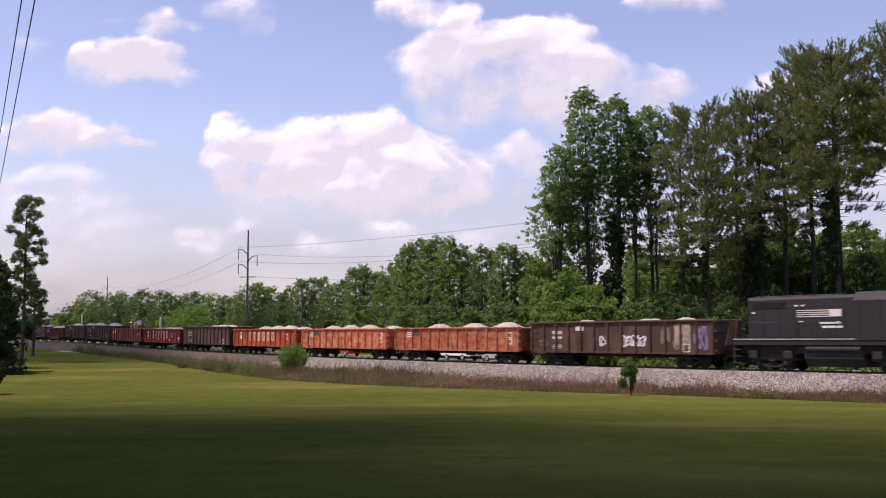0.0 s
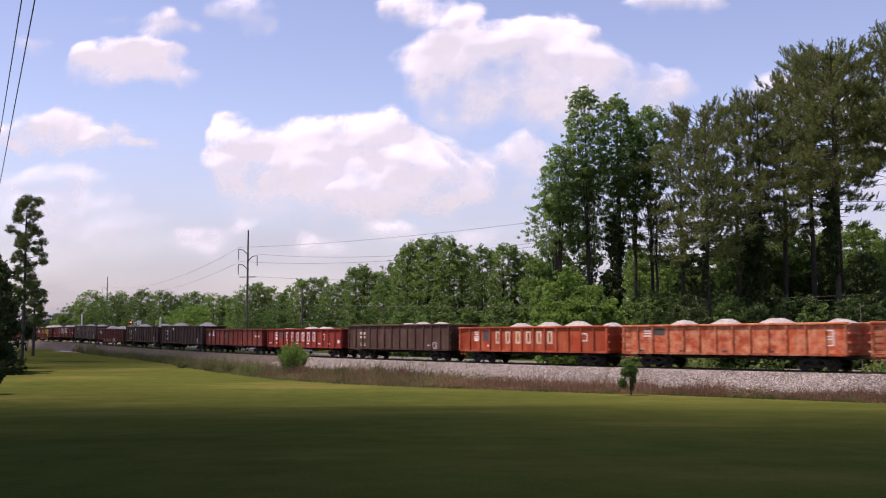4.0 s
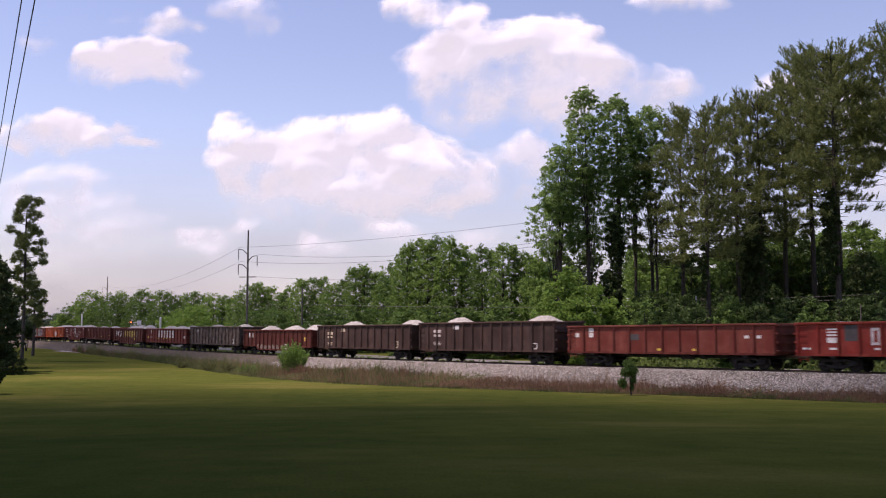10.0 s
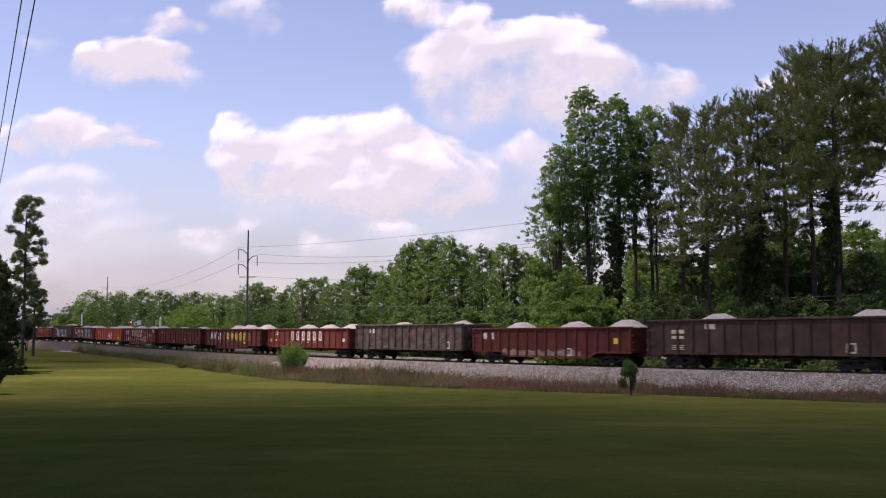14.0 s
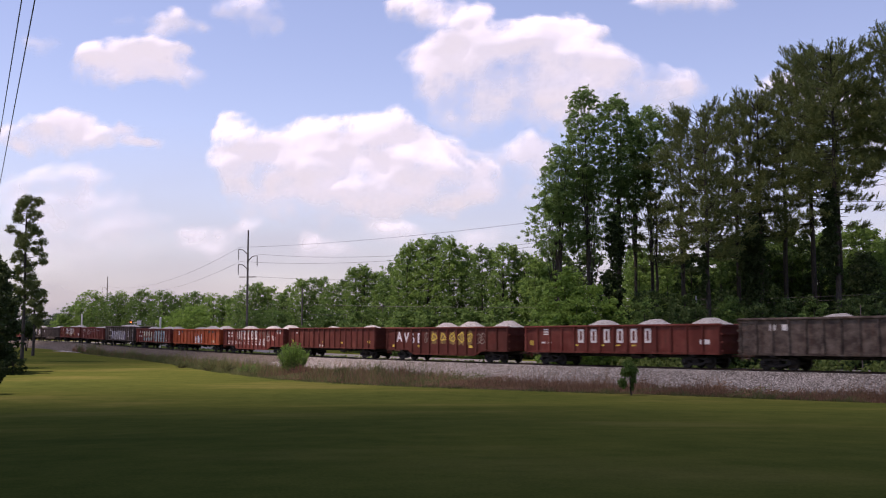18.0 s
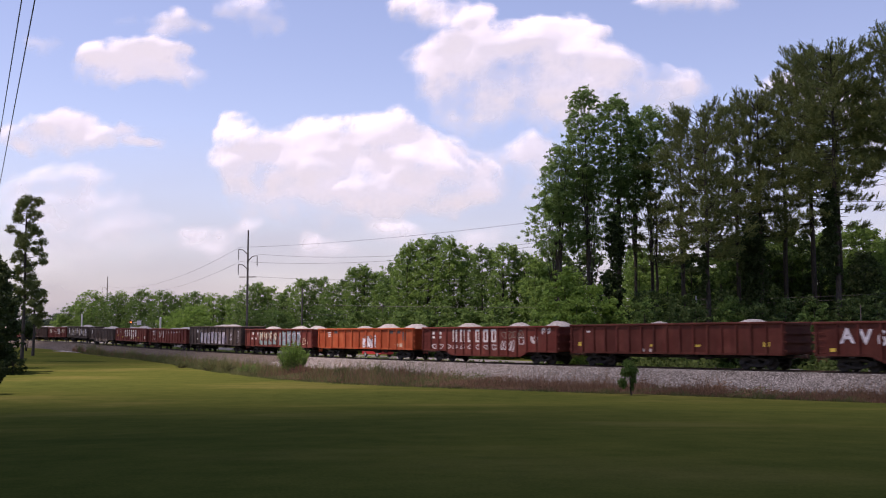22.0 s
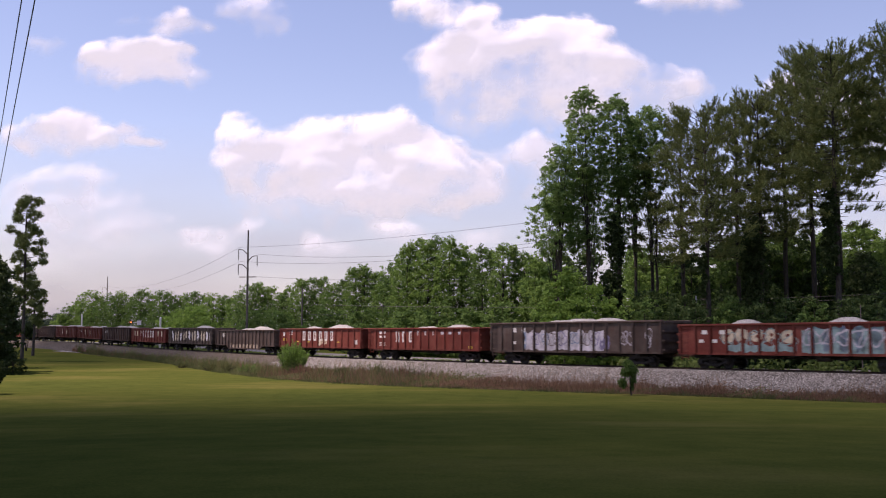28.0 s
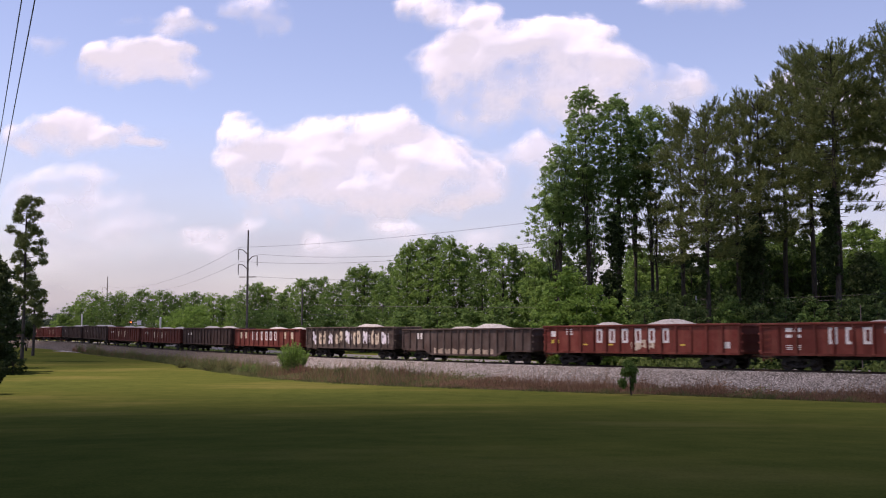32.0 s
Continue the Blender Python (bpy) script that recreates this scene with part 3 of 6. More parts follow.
for k, pk in ((2, ((-0.22, 0.32, 0.26), (0.07, 0.33, 0.26), (0.32, 0.36, 0.3))), (3, ((-0.25, 0.28, 0.24), (-0.05, 0.34, 0.24), (0.17, 0.33, 0.26), (0.43, 0.22, 0.2)))):
    c, n = car(k, ORANGE_P, "faded orange open freight car heaped with stone", peaks=pk)
    owner_label(c, n, 0.13)
    patch(at(n, 0.19), 2.35, 0.95, 0.45, M_PATCH, c, "paint_patch")
    square_mark(c, n, 0.93, 2.1, 0.5)
    square_mark(c, n, 0.93, 1.75, 0.5)
    small_marks(c, n, (0.1, 0.3, 0.5, 0.7), 1.12, M_PATCH, 0.4, 0.12)

c, n = car(4, ORANGE, "faded orange open freight car with worn name", peaks=((-0.14, 0.28, 0.24), (0.05, 0.34, 0.24), (0.24, 0.36, 0.26), (0.44, 0.2, 0.16)))
owner_label(c, n, 0.135)
patch(at(n, 0.135), 1.85, 0.7, 0.3, M_WHITE, c, "owner_bar")
patch(at(n, 0.21), 2.1, 0.95, 0.75, M_PATCH, c, "paint_patch")
name_blocks(c, at(n, 0.29), at(n, 0.645), 2.0, 0.95, SPRAY_TAN)
square_mark(c, n, 0.86, 2.0, 0.5)
small_marks(c, n, (0.22,), 1.35, M_WHITE, 0.3, 0.16)

c, n = car(5, BROWN, "dark brown open freight car on the railway", top=TALL, peaks=((0.0, 0.13, 0.16), (0.13, 0.2, 0.2), (0.3, 0.18, 0.2)))
data_marks(c, at(n, 0.155), 2.35, SPRAY_TAN)
small_marks(c, n, (0.81,), 1.32, FADED_WHITE, 0.3, 0.10)
square_mark(c, n, 0.865, 1.32, 0.45, FADED_WHITE)

c, n = car(6, RED, "bright red open freight car with worn name", peaks=((-0.05, 0.2, 0.26), (0.15, 0.18, 0.24), (-0.36, 0.05, 0.3)))
owner_label(c, n, 0.135)
patch(at(n, 0.135), 1.8, 0.6, 0.3, M_WHITE, c, "owner_bar")
patch(at(n, 0.21), 2.2, 0.95, 0.9, M_PATCH, c, "paint_patch")
name_blocks(c, at(n, 0.29), at(n, 0.65), 2.0, 0.95, FADED_WHITE)
square_mark(c, n, 0.77, 2.0, 0.5)
small_marks(c, n, (0.04, 0.14, 0.3, 0.42, 0.57, 0.72, 0.84), 1.32, M_WHITE, 0.5, 0.12)
small_marks(c, n, (0.96,), 1.55, M_WHITE, 0.45, 0.3)

c, n = car(7, DARKRED, "oxide red open freight car without lettering", panels=12)
small_marks(c, n, (0.05, 0.13), 2.15, M_WHITE, 0.4, 0.3)
small_marks(c, n, (0.13,), 2.5, M_WHITE, 0.4, 0.3)
small_marks(c, n, (0.49, 0.655), 1.2, M_YELLOW, 0.5, 0.14)
patch(at(n, 0.36), 2.0, 0.8, 0.4, M_PATCH, c, "paint_patch")
small_marks(c, n, (0.88, 0.93), 2.0, M_WHITE, 0.3, 0.18)

c, n = car(8, BLACK, "grimy black-brown open freight car heaped with stone", top=3.22, panels=14, peaks=((-0.27, 0.42, 0.26), (0.34, 0.42, 0.3)))
data_marks(c, at(n, 0.148), 2.5, FADED_WHITE)
patch(at(n, 0.30), 2.8, 0.75, 0.32, M_WHITE, c)
square_mark(c, n, 0.868, 1.35, 0.4)
daub(at(n, 0.05), 2.3, 0.8, 1.3, 8, c, GREY, "faint grey emblem", 2)

c, n = car(9, BLACK, "dark brown-black open freight car heaped with stone", top=TALL, panels=14, peaks=((-0.22, 0.36, 0.26), (0.4, 0.40, 0.26)))
data_marks(c, at(n, 0.148), 2.35, SPRAY_TAN)
patch(at(n, 0.297), 2.65, 0.75, 0.32, SPRAY_TAN, c)
square_mark(c, n, 0.86, 1.35, 0.5, SPRAY_TAN)

c, n = car(10, MAROON, "low brown open freight car with sagging belly", top=2.72, panels=16, tub=True, peaks=((-0.25, 0.44, 0.26), (0.1, 0.42, 0.28), (0.4, 0.5, 0.26)))
small_marks(c, n, (0.09, 0.138), 2.12, FADED_WHITE, 0.4, 0.5)
block(at(n, 0.46), 0.85, 0.50 * n, 0.42, 101, c, SPRAY_FAINT, "pale weathered lower side", 0.35)
small_marks(c, n, (0.913,), 1.75, M_YELLOW, 0.45, 0.4)
square_mark(c, n, 0.64, 0.95, 0.45)

c, n = car(11, GREY_P, "pale grey-brown open freight car with faded paint", top=TALL, panels=15, peaks=((-0.15, 0.22, 0.24), (0.38, 0.25, 0.22)))
small_marks(c, n, (0.14, 0.19), 2.55, M_WHITE, 0.4, 0.35)
square_mark(c, n, 0.87, 1.35, 0.5)

c, n = car(12, DARKRED, "maroon open freight car with white name", top=2.84, panels=14, peaks=((-0.12, 0.36, 0.26), (0.14, 0.36, 0.26), (0.4, 0.38, 0.28)))
owner_label(c, n, 0.13, 2.4)
small_marks(c, n, (0.11, 0.145), 1.62, M_WHITE, 0.3, 0.12)
name_blocks(c, at(n, 0.325), at(n, 0.67), 2.1, 0.95, M_WHITE)
small_marks(c, n, (0.04,), 1.6, M_YELLOW, 0.35, 0.35)
small_marks(c, n, (0.30, 0.44, 0.52, 0.6), 1.45, M_YELLOW, 0.35, 0.1)
small_marks(c, n, (0.92, 0.94), 1.7, M_WHITE, 0.4, 0.3)

c, n = car(13, MAROON, "dark maroon open freight car with white and yellow graffiti", top=2.84, panels=13, tub=True, gap=2.5, peaks=((-0.08, 0.38, 0.22), (0.12, 0.44, 0.24), (0.4, 0.46, 0.24)))
for ch, f, dz in (("A", 0.118, 0.08), ("V", 0.182, 0.02), ("6", 0.238, -0.05), ("E", 0.298, -0.03)):
    word(c, ch, at(n, f), 1.92 + dz, 1.15, SPRAY_WHITE, "white sprayed graffiti letter")
scrawl(at(n, 0.36), 2.0, 0.5, 0.9, 139, c, SPRAY_FAINT, "faint sprayed graffiti", 1, 0.08)
for j, f in enumerate((0.425, 0.50, 0.575, 0.645, 0.712)):
    block(at(n, f), 1.95, 0.65, 1.05, 146 + j, c, YELLOW_FADED, "faded yellow sprayed graffiti", 0.2)
    scrawl(at(n, f), 2.0, 0.55, 0.75, 140 + j, c, M_YELLOW, "yellow sprayed graffiti", 1, 0.09)
scrawl(at(n, 0.80), 1.9, 1.0, 0.9, 152, c, SPRAY_FAINT, "faint sprayed graffiti", 2, 0.07)
small_marks(c, n, (0.07, 0.3, 0.72), 1.25, M_YELLOW, 0.45, 0.2)
daub(at(n, 0.88), 1.9, 0.9, 0.9, 144, c, MAROON, "faint sprayed graffiti", 2)

c, n = car(14, MAROON, "plain dark maroon open freight car", top=2.90, panels=16, peaks=((-0.1, 0.14, 0.18), (0.32, 0.18, 0.26)))
small_marks(c, n, (0.43, 0.64), 1.45, M_YELLOW, 0.4, 0.14)
small_marks(c, n, (0.385, 0.42), 1.12, FADED_WHITE, 0.18, 0.24)
small_marks(c, n, (0.055, 0.93), 1.55, M_YELLOW, 0.45, 0.26)
small_marks(c, n, (0.1,), 2.4, M_WHITE, 0.3, 0.12)

c, n = car(15, DARKRED, "maroon open freight car with white name and graffiti", top=2.84, panels=15, tub=True, peaks=((-0.22, 0.32, 0.24), (0.15, 0.30, 0.22), (0.42, 0.36, 0.24)))
name_blocks(c, at(n, 0.268), at(n, 0.565), 2.12, 1.0, M_WHITE)
for j, f in enumerate((0.10, 0.155, 0.215, 0.27, 0.33, 0.39, 0.45, 0.51, 0.57)):
    scrawl(at(n, f), 1.25, 0.45, 0.40, 150 + j, c, FADED_WHITE, "white sprayed graffiti", 1, 0.07)
for j, f in enumerate((0.635, 0.69)):
    scrawl(at(n, f), 1.35, 0.6, 0.8, 160 + j, c, FADED_WHITE, "white sprayed graffiti", 2, 0.08)
for f in (0.095, 0.15):
    small_marks(c, n, (f,), 2.35, M_WHITE, 0.3, 0.22)
    small_marks(c, n, (f,), 2.0, M_WHITE, 0.3, 0.18)
square_mark(c, n, 0.76, 1.75, 0.5, FADED_WHITE)
scrawl(at(n, 0.70), 2.2, 2.4, 0.6, 157, c, SPRAY_FAINT, "faint grey sprayed graffiti", 4, 0.06)
daub(at(n, 0.845), 1.85, 0.75, 0.65, 158, c, FADED_WHITE, "white sprayed graffiti", 1)
daub(at(n, 0.925), 2.5, 0.95, 0.55, 159, c, FADED_WHITE, "white sprayed graffiti", 2)

c, n = car(16, ORANGE_2, "orange open freight car with white graffiti", peaks=((-0.12, 0.22, 0.22), (0.13, 0.38, 0.26), (0.40, 0.36, 0.28)))
owner_label(c, n, 0.13)
patch(at(n, 0.21), 2.45, 0.95, 0.25, M_PATCH, c, "paint_patch")
block(at(n, 0.565), 1.5, 2.3, 0.95, 160, c, SPRAY_WHITE, "white sprayed graffiti", 0.3)
scrawl(at(n, 0.565), 1.62, 2.4, 1.05, 161, c, M_PATCH, "black sprayed outline", 3, 0.06)
patch(at(n, 0.91), 2.1, 0.55, 0.75, M_PATCH, c, "paint_patch")
small_marks(c, n, (0.84, 0.88), 1.3, SPRAY_TAN, 0.4, 0.3)
small_marks(c, n, (0.78, 0.85), 2.45, M_PATCH, 0.8, 0.25)

c, n = car(17, DARKRED, "red open freight car with bright sprayed lettering", panels=14, peaks=((-0.25, 0.26, 0.26), (0.16, 0.28, 0.28), (0.4, 0.3, 0.24)))
small_marks(c, n, (0.12, 0.2), 2.3, M_WHITE, 0.4, 0.25)
for j, f in enumerate((0.225, 0.285, 0.35, 0.41, 0.475)):
    daub(at(n, f), 2.05, 0.80, 0.85, 170 + j, c, SPRAY_TAN, "cream sprayed graffiti letter", 1)
    scrawl(at(n, f), 1.9, 0.85, 1.1, 175 + j, c, SPRAY_TEAL, "teal sprayed graffiti outline", 1, 0.07)
block(at(n, 0.68), 1.75, 0.30 * n, 1.5, 179, c, SPRAY_TEAL, "blue-green sprayed graffiti ground", 0.14)
for j in range(5):
    block(at(n, 0.565 + 0.06 * j), 1.8, 0.5, 1.2, 180 + j, c, SPRAY_BLUE, "blue sprayed graffiti letter", 0.25)
    scrawl(at(n, 0.565 + 0.06 * j), 1.95, 0.75, 1.0, 185 + j, c, SPRAY_PALE, "pale sprayed graffiti highlight", 1, 0.09)
for f in (0.105, 0.165):
    small_marks(c, n, (f,), 1.75, M_WHITE, 0.35, 0.2)
block(at(n, 0.36), 1.32, 4.8, 0.4, 190, c, SPRAY_TEAL, "teal sprayed graffiti shadow", 0.4)
scrawl(at(n, 0.90), 1.5, 1.0, 0.7, 191, c, SPRAY_TAN, "cream sprayed graffiti", 2, 0.06)

c, n = car(18, GREY, "grey-brown open freight car with big white graffiti", top=TALL, panels=14, peaks=((0.0, 0.22, 0.5), (0.15, 0.22, 0.4), (-0.12, 0.12, 0.4)))
block(at(n, 0.465), 1.75, 0.46 * n, 1.35, 212, c, SPRAY_PALE, "white sprayed graffiti ground", 0.16)
for j, f in enumerate((0.29, 0.345, 0.39, 0.45, 0.52, 0.585, 0.64)):
    block(at(n, f), 1.85, 0.55, 0.8, 215 + j, c, SPRAY_WHITE, "white sprayed graffiti", 0.3)
    scrawl(at(n, f + 0.01), 1.9, 0.75, 1.05, 200 + j, c, (SPRAY_VIOLET, SPRAY_BLUE, GREY)[j % 3], "violet sprayed graffiti outline", 1, 0.07)
daub(at(n, 0.70), 1.6, 0.9, 1.0, 214, c, SPRAY_VIOLET, "violet sprayed graffiti", 2)
daub(at(n, 0.226), 1.8, 0.4, 1.5, 210, c, SPRAY_BLUE, "blue sprayed graffiti edge", 1)
scrawl(at(n, 0.82), 1.9, 0.9, 1.0, 211, c, SPRAY_PALE, "pale sprayed graffiti", 2, 0.06)
scrawl(at(n, 0.93), 2.0, 0.5, 1.6, 213, c, SPRAY_PALE, "pale sprayed graffiti", 1, 0.06)
small_marks(c, n, (0.16, 0.22), 2.55, M_WHITE, 0.4, 0.35)
small_marks(c, n, (0.16, 0.22), 1.6, M_WHITE, 0.35, 0.2)

# darker red than its own, for the shade this car passes through
c, n = car(19, DARKRED, "red open freight car with white name", panels=14, peaks=((-0.05, 0.12, 0.4), (0.22, 0.24, 0.36)))
data_marks(c, at(n, 0.135), 2.4, M_WHITE)
name_blocks(c, at(n, 0.285), at(n, 0.41), 2.05, 0.95, M_WHITE, 3)
name_blocks(c, at(n, 0.475), at(n, 0.61), 2.35, 0.35, FADED_WHITE, 3)
small_marks(c, n, (0.69, 0.755, 0.835), 2.35, SPRAY_PALE, 0.4, 0.22)
small_marks(c, n, (0.92,), 1.2, M_YELLOW, 0.5, 0.18)

c, n = car(20, DARKRED, "maroon open freight car with white name", top=2.84, panels=14, peaks=((-0.2, 0.2, 0.3), (0.12, 0.34, 0.42)))
owner_label(c, n, 0.15, 2.4)
name_blocks(c, at(n, 0.32), at(n, 0.66), 2.1, 0.95, M_WHITE)
daub(at(n, 0.545), 1.5, 2.0, 0.8, 220, c, SPRAY_TAN, "tan sprayed graffiti", 3)
small_marks(c, n, (0.05, 0.08), 1.7, M_YELLOW, 0.3, 0.25)
small_marks(c, n, (0.05, 0.07), 2.25, M_WHITE, 0.35, 0.4)
small_marks(c, n, (0.24, 0.38, 0.74), 1.5, M_YELLOW, 0.4, 0.1)
small_marks(c, n, (0.93, 0.94), 1.5, M_WHITE, 0.4, 0.4)

c, n = car(21, GREY, "low grey-brown open freight car heaped with stone", top=2.72, panels=17, tub=True, peaks=((-0.1, 0.16, 0.4), (0.12, 0.36, 0.5)))
small_marks(c, n, (0.13, 0.17), 2.1, M_WHITE, 0.45, 0.5)
block(at(n, 0.5), 0.85, 0.46 * n, 0.42, 102, c, SPRAY_DULL, "pale weathered lower side", 0.35)

c, n = car(22, GREY_P, "rusty brown open freight car with pale graffiti", top=2.95, panels=15, peaks=((0.1, 0.26, 0.5),))
for j in range(9):
    daub(at(n, 0.10 + 0.1 * j), 1.9, 1.3, 1.3, 230 + j, c, SPRAY_TAN if j % 2 else SPRAY_WHITE, "pale sprayed graffiti", 2)

# red turned down here to carry shade at the far end
c, n = car(23, DARKRED, "red open freight car with white name", panels=13, peaks=((0.0, 0.2, 0.5), (0.3, 0.16, 0.3)))
name_blocks(c, at(n, 0.30), at(n, 0.64), 2.05, 0.95, M_WHITE)
small_marks(c, n, (0.1, 0.18, 0.78, 0.88), 2.1, SPRAY_TAN, 0.5, 0.7)

# far cars take only dark paints, standing in for the shade on them
FAR_CARS = [(BLACK, 2.95), (MAROON, 2.84), (MAROON, 2.95), (BLACK, 3.1), (BLACK, 2.95), (DARKRED, 2.84), (MAROON, 2.84), (BLACK, 2.81), (BLACK, 3.1)]
for k in range(24, len(GAPS)):
    paint_k, top_k = FAR_CARS[(k - 24) % len(FAR_CARS)]
    words = {MAROON: "dull maroon", DARKRED: "oxide red", BLACK: "black"}[paint_k]
    c, n = car(k, paint_k, words + " open freight car heaped with stone", top=top_k, panels=15, peaks=((-0.1, 0.2, 0.5), (0.25, 0.2, 0.4)))
    small_marks(c, n, (0.12, 0.18), 2.2, M_WHITE, 0.4, 0.3)
    for f in (0.35, 0.45, 0.55, 0.65):
        small_marks(c, n, (f,), 1.95, SPRAY_TAN if paint_k in (MAROON, DARKRED) else GREY, 0.3, 0.8)


def locomotive():
    ob = empty("locomotive", Matrix(), "black high-hood diesel locomotive with white stripes", "locomotive")
    h = 6.4
    part("frame", Geo().box((0, 0, 1.66), (2 * h - 0.2, 2.9, 0.34), 0.04), LOCO_BLACK, ob)
    part("walkway_edge", Geo().box((0, -1.47, 1.86), (2 * h - 0.3, 0.05, 0.06), 0.01), M_EDGE, ob, "dull white walkway edge stripe")
    g = Geo()
    g.prism([(-0.95, 1.84), (0.95, 1.84), (0.95, 4.2), (0.80, 4.38), (-0.80, 4.38), (-0.95, 4.2)], -h + 0.9, h - 4.9)
    part("long_hood", g, LOCO_BLACK, ob)
    part("hood_cap", Geo().box((-2.4, 0, 4.40), (5.6, 1.3, 0.10), 0.03), LOCO_BLACK, ob)
    g = Geo()
    g.prism([(-1.5, 1.84), (1.5, 1.84), (1.5, 4.0), (1.1, 4.5), (-1.1, 4.5), (-1.5, 4.0)], h - 4.9, h - 2.9)
    cab = part("cab", g, LOCO_BLACK, ob)
    for x in (h - 4.6, h - 3.4):
        part("cab_seam", Geo().box((x, -1.51, 3.0), (0.10, 0.02, 2.1)), M_UNDER, cab)
    part("short_hood", Geo().prism([(-0.95, 1.84), (0.95, 1.84), (0.95, 4.2), (0.75, 4.38), (-0.75, 4.38), (-0.95, 4.2)], h - 2.9, h - 1.0), LOCO_BLACK, ob)
    for i in range(6):
        part("hood_door", Geo().box((-h + 1.5 + i * 1.02, -0.965, 2.9), (0.98, 0.02, 1.9), 0.008), LOCO_BLACK, ob)
    g = Geo()
    for i in range(9):
        g.box((-h + 2.3, -0.985, 3.72 + i * 0.045), (2.2, 0.03, 0.025))
    part("radiator_grille", g, M_UNDER, ob)
    part("hood_vent", Geo().box((-h + 4.15, -0.98, 2.65), (0.16, 0.02, 1.15)), M_UNDER, ob)
    part("underframe", Geo().box((0, 0, 1.25), (2 * h - 1.0, 2.2, 0.5), 0.05), M_UNDER, ob)
    part("fuel_tank", Geo().prism([(-1.35, 0.75), (-1.0, 0.28), (1.0, 0.28), (1.35, 0.75), (1.35, 1.15), (1.1, 1.45), (-1.1, 1.45), (-1.35, 1.15)], -1.6, 1.9), LOCO_BLACK, ob, "grimy black fuel tank")
    part("air_reservoir", Geo().tube([(-1.5, -1.36, 1.28), (1.8, -1.36, 1.28)], [0.16, 0.16], 10), M_UNDER, ob)
    for x in (-3.85, 3.85):
        truck(ob, x)
        part("truck_bolster", Geo().box((x, 0, 0.85), (3.1, 2.3, 0.5), 0.08), M_UNDER, ob)
        for dx in (-1.15, 1.15):
            part("journal_box", Geo().box((x + dx, -1.2, 0.95), (0.55, 0.3, 0.5), 0.06), M_UNDER, ob)
    g = Geo()
    for x in (-h + 0.4, h - 0.4):
        for z in (0.45, 0.85, 1.25):
            g.box((x, -1.3, z), (0.55, 0.4, 0.04))
    part("steps", g, M_RUSTY, ob)
    g = Geo()
    for x in np.linspace(-h + 0.9, h - 6.0, 6):
        g.tube([(x, -1.42, 1.85), (x, -1.42, 2.85)], [0.018, 0.018], 5)
    g.tube([(-h + 0.9, -1.42, 2.85), (h - 6.0, -1.42, 2.85)], [0.018, 0.018], 5)
    part("handrail", g, LOCO_BLACK, ob)
    for x0, x1 in ((-h - 0.45, -h - 0.02), (-h - 0.20, -h + 0.22), (-h + 0.12, -h + 0.40)):
        part("stanchion", Geo().tube([(x0, -1.35, 1.5), (x1, -1.35, 3.1)], [0.06, 0.06], 6), M_RUSTY, ob, "rusty slanting end handrail")
    part("pilot", Geo().box((-h + 0.15, 0, 0.95), (0.12, 2.8, 1.1), 0.03), LOCO_BLACK, ob)
    g = Geo()
    for k in range(4):
        g.box((-h + 5.15, -0.99, 3.53 - 0.12 * k), (2.0, 0.01, 0.05))
    part("stripe_emblem", g, M_WHITE, ob, "white striped railway emblem")
    part("emblem_block", Geo().box((-h + 6.55, -0.99, 3.36), (0.75, 0.01, 0.42)), M_WHITE, ob)
    for k in range(2):
        part("number_bar", Geo().box((-h + 6.2 + 0.15 * k, -0.992, 2.80 - 0.24 * k), (1.25, 0.01, 0.13)), M_WHITE, ob)
    for x, z in ((-h + 1.3, 3.45), (-h + 4.15, 3.82), (-h + 4.55, 3.82), (-h + 4.4, 2.88)):
        part("hood_label", Geo().box((x, -0.99, z), (0.22, 0.01, 0.09)), M_WHITE, ob)
    part("coupler", truck_meshes()["coupler"], None, ob, "rusty knuckle coupler", pose(-h + 0.1, 0, 0, 0, 0, 180))
    CARS.append((ob, 18.997 + (h + 0.55) / SPEED, 3.85))


M_EDGE = plain("dull_white_edge_paint", (0.32, 0.31, 0.30), 0.8, 0, 0.3, 3.0)
locomotive()
# ---------------------------------------------------------------- trees and shrubs
def leaf_quads(pos, nor, size, rng, long=1.5):
    """Small bent leaf sprays at pos, facing about nor."""
    n = len(pos)
    nor = nor + rng.normal(0, 0.55, (n, 3))
    nor /= np.linalg.norm(nor, axis=1)[:, None] + 1e-9
    t = rng.normal(0, 1, (n, 3))
    t[:, 2] -= 0.5
    t -= (t * nor).sum(1)[:, None] * nor
    t /= np.linalg.norm(t, axis=1)[:, None] + 1e-9
    b = np.cross(nor, t)
    s = (size * rng.uniform(0.6, 1.3, n))[:, None]
    a = pos - t * s * long / 2
    c = pos + t * s * long / 2
    m = nor * s * 0.18
    w = b * s * 0.62
    return np.stack([a + w + m, a - w + m, c], 1)


def lumps(rng, p, wave):
    """Smooth unevenness of about that wavelength at the points p, between -1 and 1."""
    out = 0
    for k in range(5):
        d = rng.normal(0, 1, 3)
        d *= 2 * math.pi / (wave * rng.uniform(0.7, 1.5) * np.linalg.norm(d))
        out = out + np.sin(p @ d + rng.uniform(0, 6.28))
    return out / 3.2


